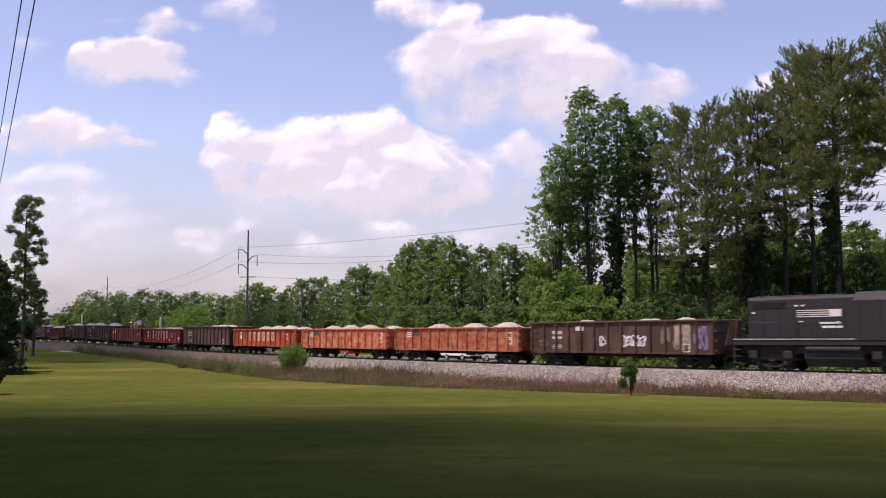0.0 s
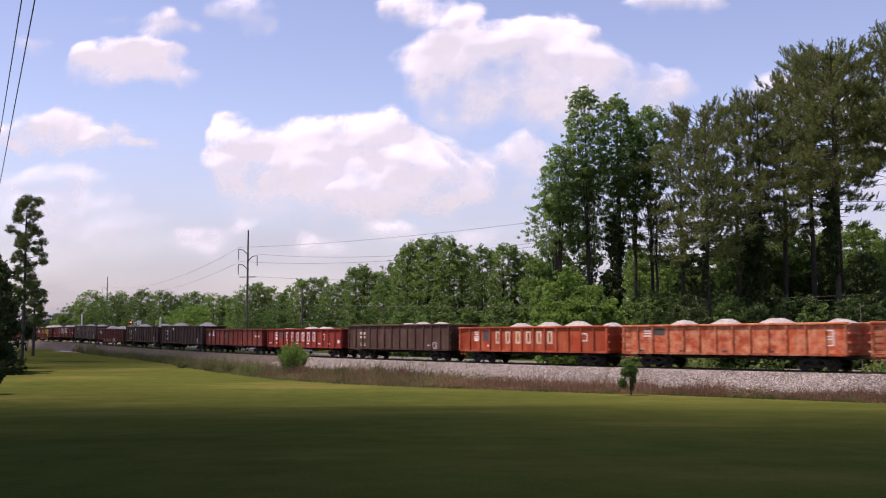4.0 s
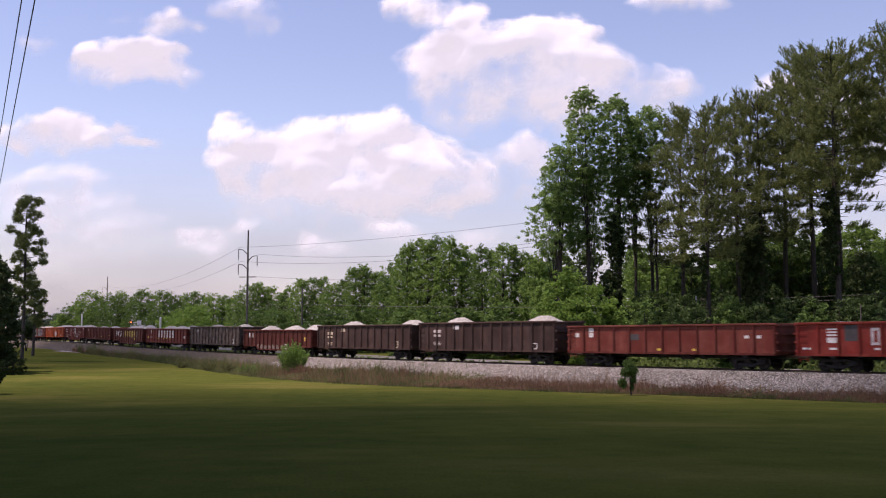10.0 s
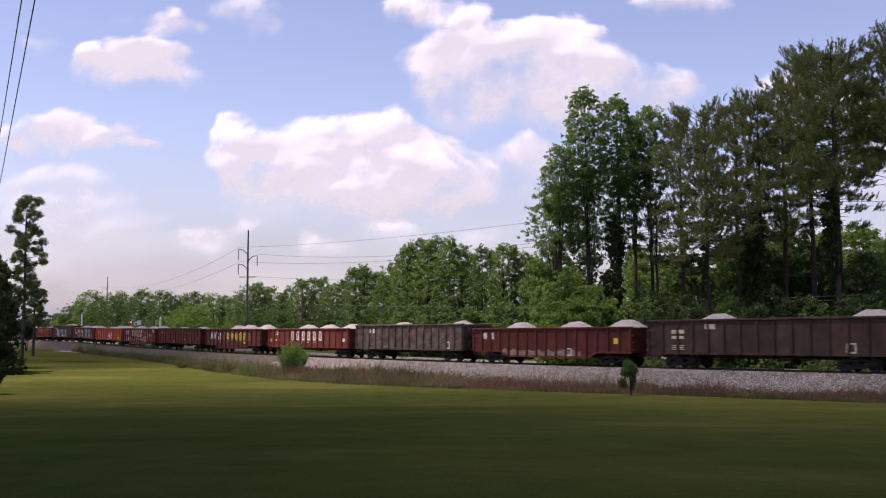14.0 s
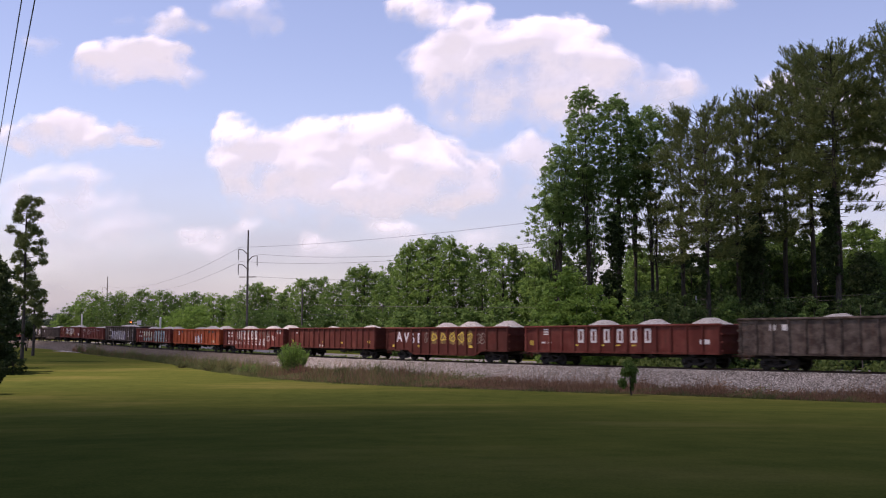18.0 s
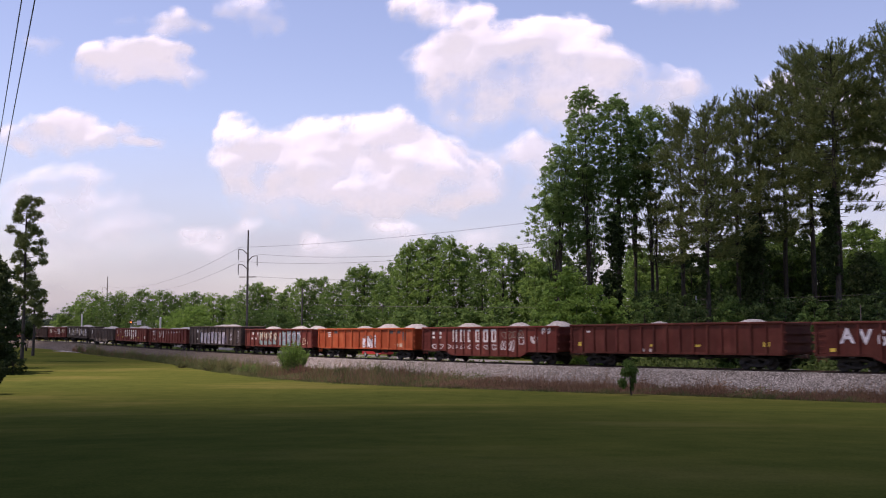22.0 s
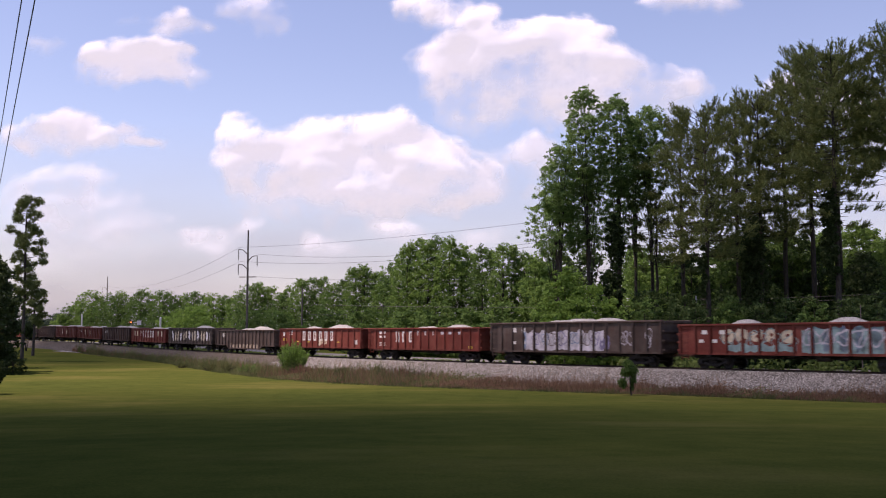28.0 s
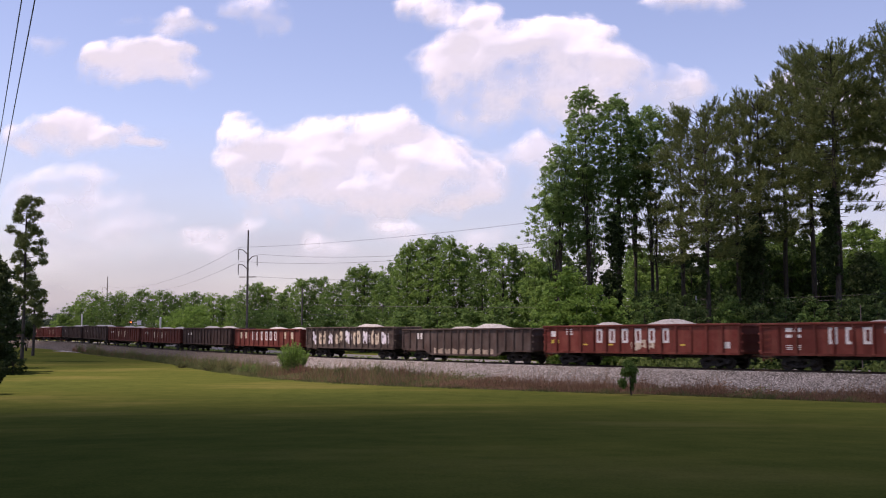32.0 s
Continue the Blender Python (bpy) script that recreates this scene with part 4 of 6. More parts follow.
def clump_leaves(rng, c, radius, k, size, flat=0.75):
    """k leaf sprays round each of the twig ends c."""
    m = len(c)
    e = rng.normal(0, 1, (m, k, 3))
    e /= np.linalg.norm(e, axis=2)[..., None]
    rad = radius[:, None] * rng.uniform(0.1, 1.0, (m, k)) ** 0.6
    p = c[:, None, :] + e * rad[..., None] * np.array([1, 1, flat])
    nn = 0.22 * e + np.array([0, 0, 0.5]) + rng.normal(0, 0.5, (m, k, 3))
    return leaf_quads(p.reshape(-1, 3), nn.reshape(-1, 3), size, rng)


def lobes_crown(rng, lobes, per_clump, size, fuzz=1.0):
    """Leaf sprays in small clumps through each lobe, with gaps between the clumps."""
    out = []
    for c, r in lobes:
        c, r = np.array(c), np.array(r)
        mean = (r[0] * r[1] * r[2]) ** (1 / 3)
        cr = min(max(0.22 * mean, 1.3 * size), 3.0 * size)
        m = max(6, int(5 * math.pi * mean ** 2 / (2.6 * cr * cr)))
        d = rng.normal(0, 1, (m, 3))
        d *= (rng.uniform(0.15, 1.1, m) ** 0.6 / np.linalg.norm(d, axis=1))[:, None]
        out.append(clump_leaves(rng, c + d * r, cr * rng.uniform(0.5, 1.4, m) * fuzz, int(per_clump), size))
    return np.concatenate(out)


ROUND = ((0, 0.55), (0.2, 0.9), (0.45, 1.0), (0.7, 0.86), (0.88, 0.58), (1, 0.22))
COLUMN = ((0, 0.5), (0.15, 0.85), (0.5, 1.0), (0.8, 0.85), (0.93, 0.6), (1, 0.25))


def crown_quads(rng, h, low, half, grain, shape, cover, open_=0.25, k=24, leaf=0.42):
    """A crown of many twig ends inside an uneven outline; low: its underside; grain: the radius of one twig end's leaves."""
    area = 2 * math.pi * half * 0.75 * (h - low)
    n = int(cover * area / (math.pi * grain * grain))
    f = rng.uniform(0, 1, n)
    a = rng.uniform(0, 2 * math.pi, n)
    r = np.where(rng.uniform(0, 1, n) < 0.7, rng.uniform(0.70, 1.04, n), rng.uniform(0.1, 0.7, n))
    r = r + np.where(rng.uniform(0, 1, n) < 0.07, rng.uniform(0.08, 0.34, n), 0)
    env = half * np.interp(f, *zip(*shape))
    unit = np.stack([np.cos(a), np.sin(a), 0 * a], -1)
    at_rim = unit * env[:, None] + np.stack([0 * f, 0 * f, low + f * (h - low)], -1)
    big = lumps(rng, at_rim, max(1.1 * half, 5 * grain))
    fine = lumps(rng, at_rim, max(0.45 * half, 3 * grain))
    c = at_rim * np.array([1, 1, 0]) * (r * (1 + 0.20 * big + 0.14 * fine))[:, None]
    c[:, 2] = at_rim[:, 2] + 0.10 * half * fine + half * np.where(f > 0.86, rng.uniform(0, 0.32, n) ** 2 * 4, 0)
    keep = (0.6 * big + 0.8 * fine + 0.5 * (0.8 - r) + rng.normal(0, 0.25, n)) > -1.0 + 2 * open_
    c = c[keep]
    q = clump_leaves(rng, c, grain * rng.uniform(0.55, 1.5, len(c)), k, grain * leaf)
    q[..., 2] = np.where(q[..., 2] > low, low + (q[..., 2] - low) * (h - low) / (q[..., 2].max() - low), q[..., 2])
    return q, c


def trunk_geo(rng, h, r, limbs, lean=0.0, start=0.3):
    g = Geo()
    pts = [(lean * h * (k / 6) ** 2 + rng.uniform(-0.1, 0.1) * (k > 0), rng.uniform(-0.1, 0.1) * (k > 0), h * k / 6) for k in range(7)]
    g.tube(pts, [r * (1.25 if k == 0 else 1 - 0.13 * k) for k in range(7)], 8)
    for tip in limbs:
        z = start * h + rng.uniform(0, 0.35) * h
        z = min(z, tip[2] * 0.8)
        k = min(5, int(z / h * 6))
        w = z / h * 6 - k
        b = Vector(pts[k]).lerp(Vector(pts[k + 1]), w)
        mid = b.lerp(Vector(tip), 0.5) + Vector((0, 0, 0.06 * h))
        rr = r * 0.26
        g.tube([b, mid, Vector(tip)], [rr, rr * 0.6, rr * 0.2], 5)
    return g


def broadleaf(x, y, h, width, seed, mat, label, group, low=0.05, grain=None, shape=ROUND, cover=2.0, open_=0.16, tip=None, k=24):
    """A leafy tree: tapered trunk, limbs, and a crown of leaf sprays on many twig ends. tip: the height of its top, in place of h."""
    rng = np.random.default_rng(seed)
    gz = float(ground_z(np.array(x), np.array(y)))
    h = tip - gz if tip is not None else h
    grain = grain or max(0.34, 0.0040 * math.hypot(x, y))
    crown, ends = crown_quads(rng, h, h * low, width / 2, grain, shape, cover, open_, k)
    ob = empty("tree", Matrix.Translation((x, y, gz - 0.1)), label, "tree", group)
    limbs = [tuple(ends[i]) for i in rng.integers(0, len(ends), 12)]
    part("trunk", trunk_geo(rng, h * 0.86, 0.0065 * h + 0.05, limbs, 0, 0.25), M_BARK, ob)
    part("crown", quads("crown", crown, mat), mat, ob)
    return ob


CANOPY = ((0, 0.75), (0.25, 1.0), (0.6, 1.0), (0.82, 0.82), (0.94, 0.6), (1, 0.35))


def pine(x, y, h, low, half, seed, limbs, label, group="tall pines beyond the track", stout=1.0, coarse=1.0, mat=None, low_limbs=()):
    """A tall pine: bare trunk with dead stubs, rising limbs, and brushes of needles on their twigs."""
    rng = np.random.default_rng(seed)
    gz = float(ground_z(np.array(x), np.array(y)))
    g = Geo()
    pts = [(rng.uniform(-0.09, 0.09) * (k > 0), rng.uniform(-0.09, 0.09) * (k > 0), h * 0.97 * k / 8) for k in range(9)]
    r = (0.0075 * h + 0.03) * stout
    g.tube(pts, [r * (1 - 0.3 * k / 8 - 0.62 * (k / 8) ** 2) + 0.02 for k in range(9)], 8)
    start, way = [], []
    for k in range(limbs + len(low_limbs)):
        q = (k + rng.uniform(0, 1)) / limbs
        zb = low + (h * 0.95 - low) * q - 0.10 * half
        if k >= limbs:
            zb, turn, stretch = low_limbs[k - limbs]
            q = 0.0
        i = min(7, int(zb / (h * 0.97) * 8))
        b = Vector(pts[i]).lerp(Vector(pts[i + 1]), zb / (h * 0.97) * 8 - i)
        reach = half * float(np.interp(q, *zip(*CANOPY))) * rng.choice((0.6, 0.85, 1.0, 1.2)) * rng.uniform(0.85, 1.1)
        a = k * 2.4 + rng.uniform(-0.7, 0.7)
        if k >= limbs:
            a, reach = turn, stretch
        d = Vector((math.cos(a), math.sin(a), 0.05 + 0.75 * q * q + rng.uniform(-0.12, 0.15)))
        end = b + d * reach
        mid = b.lerp(end, 0.55) + Vector((0, 0, -0.05 * reach))
        g.tube([b, mid, end], [0.04 * stout, 0.028, 0.010], 4, False)
        m = int(7 + 6.5 * reach / coarse)
        knots = max(2, int(1.5 + 1.3 * reach))
        kt, ks = rng.uniform(0.25, 1.0, knots) ** 0.75, rng.uniform(-0.40, 0.40, knots)
        kt[0] = 1.0
        pick = rng.integers(0, knots, m)
        t = kt[pick] + rng.normal(0, 0.22, m) / max(reach, 0.8)
        side = np.array([-d.y, d.x, 0.0])
        off = ks[pick] * reach * (0.35 + 0.65 * t) + rng.normal(0, 0.24, m)
        along = np.array(d)
        start.append(np.array(b) + along * (reach * t)[:, None] + side * off[:, None] + np.array([0, 0, 1]) * rng.uniform(-0.1, 0.25, m)[:, None])
        way.append(along * 0.55 + side * (off / reach)[:, None] * 1.4 + np.array([0, 0, 0.62 + 0.5 * q]) + rng.normal(0, 0.25, (m, 3)))
    m = 26
    start.append(np.array([0, 0, h - 1.0]) + rng.normal(0, 1, (m, 3)) * np.array([0.22, 0.22, 0.45]))
    way.append(np.array([0, 0, 1.0]) + rng.normal(0, 0.4, (m, 3)))
    for k in range(9):
        z = low * rng.uniform(0.5, 1.0)
        a = rng.uniform(0, 6.28)
        g.tube([(0, 0, z), (0.9 * math.cos(a), 0.9 * math.sin(a), z + rng.uniform(-0.1, 0.3))], [0.03, 0.01], 4, False)
    start, way = np.concatenate(start), np.concatenate(way)
    way /= np.linalg.norm(way, axis=1)[:, None]
    # each twig: a brush of slim needle sprays
    reps = 30
    p = np.repeat(start, reps, 0)
    ax = np.repeat(way, reps, 0)
    n = len(p)
    p = p + ax * (rng.uniform(0, 0.62, n) * coarse)[:, None]
    d = ax * 0.75 + rng.normal(0, 0.5, (n, 3))
    d /= np.linalg.norm(d, axis=1)[:, None]
    side = np.cross(d, rng.normal(0, 1, (n, 3)))
    side *= 0.026 * coarse / (np.linalg.norm(side, axis=1)[:, None] + 1e-9)
    q = np.stack([p + side, p - side, p + d * (rng.uniform(0.16, 0.34, n) * coarse)[:, None]], 1)
    q[..., 2] *= h / q[..., 2].max()
    ob = empty("pine_tree", Matrix.Translation((x, y, gz - 0.1)), label, "pine tree", group)
    part("trunk", g, M_BARK, ob)
    part("crown", quads("crown", q, mat or M_NEEDLE), mat or M_NEEDLE, ob)
    return ob


BELT = "leafy trees along the far side of the railway"
LBL = "full green broadleaf tree in summer leaf beyond the railway"
TALL_LBL = "tall slender green broadleaf tree above the railway"
# x, y, top, underside of the crown, half width, outline, seed, openness
tall = ((13.10, 92.0, 25.15, 14.67, 2.04, COLUMN, 11, 0.18), (10.44, 91.0, 19.59, 12.49, 1.62, COLUMN, 14, 0.22),
        (10.32, 92.0, 16.44, 9.25, 2.56, ROUND, 18, 0.26), (13.37, 93.0, 17.96, 10.10, 2.38, ROUND, 19, 0.42),
        (16.30, 94.0, 24.94, 15.20, 1.78, COLUMN, 12, 0.20), (16.45, 94.0, 17.06, 10.19, 1.57, ROUND, 17, 0.42),
        (19.51, 95.0, 24.09, 15.07, 2.01, COLUMN, 13, 0.28), (18.19, 96.0, 23.39, 14.13, 1.60, COLUMN, 16, 0.32))
for x, y, top, under, half, form, sd, gaps in tall:
    g0 = float(ground_z(np.array(x), np.array(y)))
    broadleaf(x, y, 0, 2 * half, sd, M_LEAF_TALL, TALL_LBL, BELT, (under - g0) / (top - g0), 0.26, form, 2.2, gaps - 0.02, top)
# the belt from far off to near: x, y, top, half width
far = ((-131.3, 352.4, 9.93, 3.91), (-129.2, 354.9, 13.13, 4.13), (-127.3, 357.7, 15.20, 4.25), (-116.9, 338.8, 17.15, 4.24), (-115.0, 341.6, 15.75, 3.97),
        (-105.3, 323.0, 15.74, 4.02), (-103.4, 326.5, 16.61, 2.76), (-101.2, 330.0, 15.30, 3.43), (-93.0, 313.5, 16.74, 3.93), (-90.4, 316.5, 15.82, 3.55),
        (-82.2, 299.5, 15.42, 3.70), (-79.6, 302.5, 14.04, 2.67), (-77.5, 306.0, 15.03, 3.19), (-70.7, 289.8, 14.68, 2.73), (-68.8, 293.5, 14.18, 3.16),
        (-62.6, 277.5, 13.84, 3.02), (-60.8, 281.2, 13.53, 2.36), (-58.1, 278.4, 12.80, 2.59), (-50.2, 249.6, 13.10, 2.39))
for k, (x, y, top, half) in enumerate(far):
    broadleaf(x, y, 0, 2.8 * half, 30 + k, (M_LEAF, M_LEAF_DARK, M_LEAF_DARK)[k % 3], "distant leafy green tree beyond the railway", BELT, 0.0, 0.56, COLUMN if k % 2 else ROUND, 1.7, 0.13, top, 18)
broadleaf(-60.9, 250.0, 9.9, 13, 65, M_LEAF_FRESH, "rounded fresh green tree beyond the railway", BELT, 0.0, 0.5, ROUND, 1.7, 0.05)
broadleaf(-67.1, 255.0, 8.6, 9, 66, M_LEAF_FRESH, "rounded fresh green tree beyond the railway", BELT, 0.0, 0.5, ROUND, 1.7, 0.05)
mid = ((-42.2, 225.1, 13.66, 2.79), (-40.5, 226.1, 14.09, 2.65), (-38.2, 226.2, 13.34, 2.05), (-33.7, 213.3, 11.64, 2.53), (-31.9, 214.0, 12.63, 1.92),
        (-27.9, 201.3, 13.47, 2.23), (-25.5, 200.5, 13.76, 1.78), (-23.6, 200.4, 13.87, 1.67), (-20.2, 187.5, 12.08, 2.29), (-18.3, 187.1, 12.79, 1.73),
        (-15.3, 174.2, 14.00, 1.62), (-13.5, 174.0, 14.48, 2.21), (-11.9, 175.6, 13.51, 2.14), (-9.5, 164.5, 12.07, 1.58), (-8.4, 164.8, 13.56, 2.08))
for k, (x, y, top, half) in enumerate(mid):
    broadleaf(x, y, 0, 2.9 * half, 50 + k, M_LEAF if k % 3 else M_LEAF_DARK, LBL, BELT, 0.0, 0.40, ROUND if k % 2 else COLUMN, 1.7, 0.14, top, 18)
near = ((-6.3, 146.7, 14.04, 1.69), (-4.8, 137.9, 14.96, 1.67), (-3.4, 140.2, 15.79, 1.44), (-2.0, 135.1, 15.00, 1.77), (-0.8, 137.5, 15.92, 1.67),
        (0.9, 132.2, 15.32, 1.75), (2.4, 133.6, 14.41, 1.73), (3.8, 134.9, 13.17, 1.43), (5.0, 128.7, 13.82, 1.40), (6.3, 130.1, 13.22, 1.31),
        (7.3, 123.9, 13.60, 1.24), (8.7, 124.8, 13.47, 1.21), (10.1, 125.1, 12.73, 1.33), (10.7, 118.4, 11.84, 1.40), (11.7, 119.5, 10.46, 1.13))
for k, (x, y, top, half) in enumerate(near):
    broadleaf(x, y, 0, 2.9 * half, 70 + k, M_LEAF if k % 4 else M_LEAF_DARK, LBL, BELT, 0.0, 0.31, ROUND if k % 2 else COLUMN, 1.7, 0.16, top, 18)
for k, (x, y, h, w) in enumerate(((-4.5, 128.0, 6.5, 7), (-0.6, 126.0, 7.2, 7), (3.4, 120.0, 6.3, 7), (6.9, 118.0, 6.9, 7), (-12.0, 150.0, 7.1, 9), (-19.2, 170.0, 7.2, 10), (-30.7, 195.0, 7.3, 11), (-36.5, 200.0, 7.7, 8))):
    broadleaf(x, y, h, w, 92 + k, M_LEAF_DARK, "bushy green shrub growth beyond the railway", BELT, 0.0, 0.5)
# young trees and undergrowth below the pines, the darker leaves standing in for shade: x, y, top, half width, leaves
young = ((40.47, 108.0, 13.66, 2.64, M_LEAF), (43.80, 112.0, 14.46, 2.74, M_LEAF), (46.33, 110.0, 14.12, 2.69, M_LEAF), (34.73, 110.0, 12.27, 2.69, M_LEAF_DARK),
         (42.31, 104.0, 14.06, 3.00, M_LEAF), (46.77, 108.0, 12.57, 2.40, M_LEAF), (36.47, 106.0, 13.69, 2.36, M_LEAF), (40.03, 110.0, 13.07, 2.44, M_LEAF_DARK),
         (21.59, 112.0, 10.95, 3.11, M_LEAF), (24.87, 110.0, 10.18, 3.06, M_LEAF_DARK), (29.22, 108.0, 9.55, 3.00, M_LEAF_DARK), (25.52, 104.0, 8.70, 2.54, M_LEAF),
         (33.45, 112.0, 10.76, 3.11, M_LEAF_DARK), (33.35, 104.0, 9.28, 2.66, M_LEAF_DARK), (40.43, 96.0, 9.55, 2.45, M_LEAF_DARK), (39.07, 98.0, 8.88, 2.50, M_LEAF_DARK),
         (34.68, 98.0, 8.33, 2.18, M_LEAF_DARK), (45.58, 100.0, 12.93, 3.33, M_LEAF), (9.53, 93.0, 8.54, 1.55, M_LEAF), (18.51, 91.0, 6.38, 2.43, M_LEAF_SHADED),
         (25.09, 91.0, 6.64, 2.43, M_LEAF_SHADED), (21.05, 90.0, 6.09, 2.20, M_LEAF_SHADED), (29.65, 91.0, 6.89, 2.22, M_LEAF_SHADED), (31.80, 90.0, 6.09, 2.20, M_LEAF_SHADED),
         (37.23, 88.0, 6.74, 2.44, M_LEAF_SHADED), (35.80, 90.0, 6.09, 2.20, M_LEAF_SHADED), (26.49, 89.0, 5.55, 1.98, M_LEAF_SHADED), (22.78, 89.0, 5.30, 1.98, M_LEAF_SHADED),
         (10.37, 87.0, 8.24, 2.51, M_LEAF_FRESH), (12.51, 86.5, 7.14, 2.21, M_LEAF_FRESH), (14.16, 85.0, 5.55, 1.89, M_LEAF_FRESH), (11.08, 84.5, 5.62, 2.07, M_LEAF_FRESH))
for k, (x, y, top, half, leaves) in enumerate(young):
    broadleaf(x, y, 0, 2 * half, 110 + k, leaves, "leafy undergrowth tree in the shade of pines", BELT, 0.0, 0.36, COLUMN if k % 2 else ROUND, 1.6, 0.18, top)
# understory between and before the trunks, shade put into its leaf colour: x, y, top, half width
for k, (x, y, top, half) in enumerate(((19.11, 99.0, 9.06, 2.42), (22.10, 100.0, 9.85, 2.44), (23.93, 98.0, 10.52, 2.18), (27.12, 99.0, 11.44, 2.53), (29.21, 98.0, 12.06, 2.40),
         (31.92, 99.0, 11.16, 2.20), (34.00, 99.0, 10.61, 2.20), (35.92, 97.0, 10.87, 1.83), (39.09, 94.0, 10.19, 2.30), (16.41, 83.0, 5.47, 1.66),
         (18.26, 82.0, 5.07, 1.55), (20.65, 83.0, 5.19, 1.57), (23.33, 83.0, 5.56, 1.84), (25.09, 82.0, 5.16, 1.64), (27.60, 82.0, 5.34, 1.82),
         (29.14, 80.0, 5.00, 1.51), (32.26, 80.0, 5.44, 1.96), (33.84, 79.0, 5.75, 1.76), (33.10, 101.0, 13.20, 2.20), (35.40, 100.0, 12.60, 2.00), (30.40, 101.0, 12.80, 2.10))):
    broadleaf(x, y, 0, 2 * half, 170 + k, (M_LEAF if k < 2 else M_LEAF_DARK if k % 3 == 0 else M_LEAF_SHADED), "shade-coloured understory tree among the pines", BELT, 0.0, 0.36, COLUMN, 1.2, 0.12, top)
# a deeper wood behind, every second tree in the shade-darkened leaves
for k in range(13):
    x = 12 + k * 5.6 + random.uniform(-1, 1)
    broadleaf(x, 124 - 1.0 * k + random.uniform(-3, 3), random.uniform(12.5, 15), 9.0, 150 + k, M_LEAF_SHADED if k % 2 else M_LEAF_DARK, "dense green wood tree behind the pines", BELT, 0.0, 0.8)
# long low limbs of two of the pines: height, bearing, reach
LOW_LIMBS = {205: ((14.9, 0.2, 2.0), (13.1, 2.8, 1.8)),
             206: ((13.0, 0.15, 3.4), (13.8, -0.3, 2.6), (13.8, 3.1, 3.8), (12.7, 3.5, 2.8), (11.8, 0.5, 2.2)),
             208: ((15.2, 3.1, 3.4), (16.2, 3.4, 4.2), (19.1, 3.2, 4.0))}
# x, y, top, underside of the crown, half width, seed, limbs
pines = ((21.98, 93.0, 23.26, 10.62, 3.00, 200, 52), (22.17, 85.0, 22.43, 9.19, 3.40, 201, 72), (27.68, 95.0, 25.02, 9.47, 3.69, 202, 66),
         (29.22, 93.0, 25.40, 11.14, 3.72, 203, 68), (32.14, 95.0, 27.32, 12.13, 4.12, 204, 72), (34.33, 94.0, 29.77, 15.47, 3.97, 205, 72),
         (31.82, 82.0, 26.73, 14.25, 3.92, 206, 86), (37.93, 97.0, 29.86, 17.90, 4.53, 207, 60), (36.91, 80.0, 27.53, 16.30, 4.09, 208, 80),
         (44.39, 98.0, 28.90, 19.92, 4.36, 209, 56), (19.80, 94.0, 15.47, 8.72, 3.13, 210, 26), (43.30, 86.0, 29.62, 14.35, 4.30, 212, 50))
for x, y, top, under, half, sd, limbs in pines:
    g0 = float(ground_z(np.array(x), np.array(y)))
    pine(x, y, top - g0, under - g0, half, sd, limbs, "tall dark green pine beyond the railway", low_limbs=LOW_LIMBS.get(sd, ()))
# ivy climbing the trunks, and last a shady bush, in shade-darkened leaves: x, y, height, radius, half height
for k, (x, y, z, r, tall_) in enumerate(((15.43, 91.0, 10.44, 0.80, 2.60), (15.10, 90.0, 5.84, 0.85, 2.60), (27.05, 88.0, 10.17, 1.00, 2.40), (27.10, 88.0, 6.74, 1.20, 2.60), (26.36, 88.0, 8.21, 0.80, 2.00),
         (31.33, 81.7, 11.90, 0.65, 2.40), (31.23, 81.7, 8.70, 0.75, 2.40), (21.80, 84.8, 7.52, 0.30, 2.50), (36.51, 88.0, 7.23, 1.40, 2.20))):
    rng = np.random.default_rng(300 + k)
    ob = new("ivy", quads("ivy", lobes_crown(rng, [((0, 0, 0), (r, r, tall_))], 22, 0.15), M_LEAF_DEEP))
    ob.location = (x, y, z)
    tagged(ob, "dark green ivy and bush growth by tall trunks", "ivy", "ivy on trunks")
# the far left of the lawn
LONE = "lone pines past the lawn"


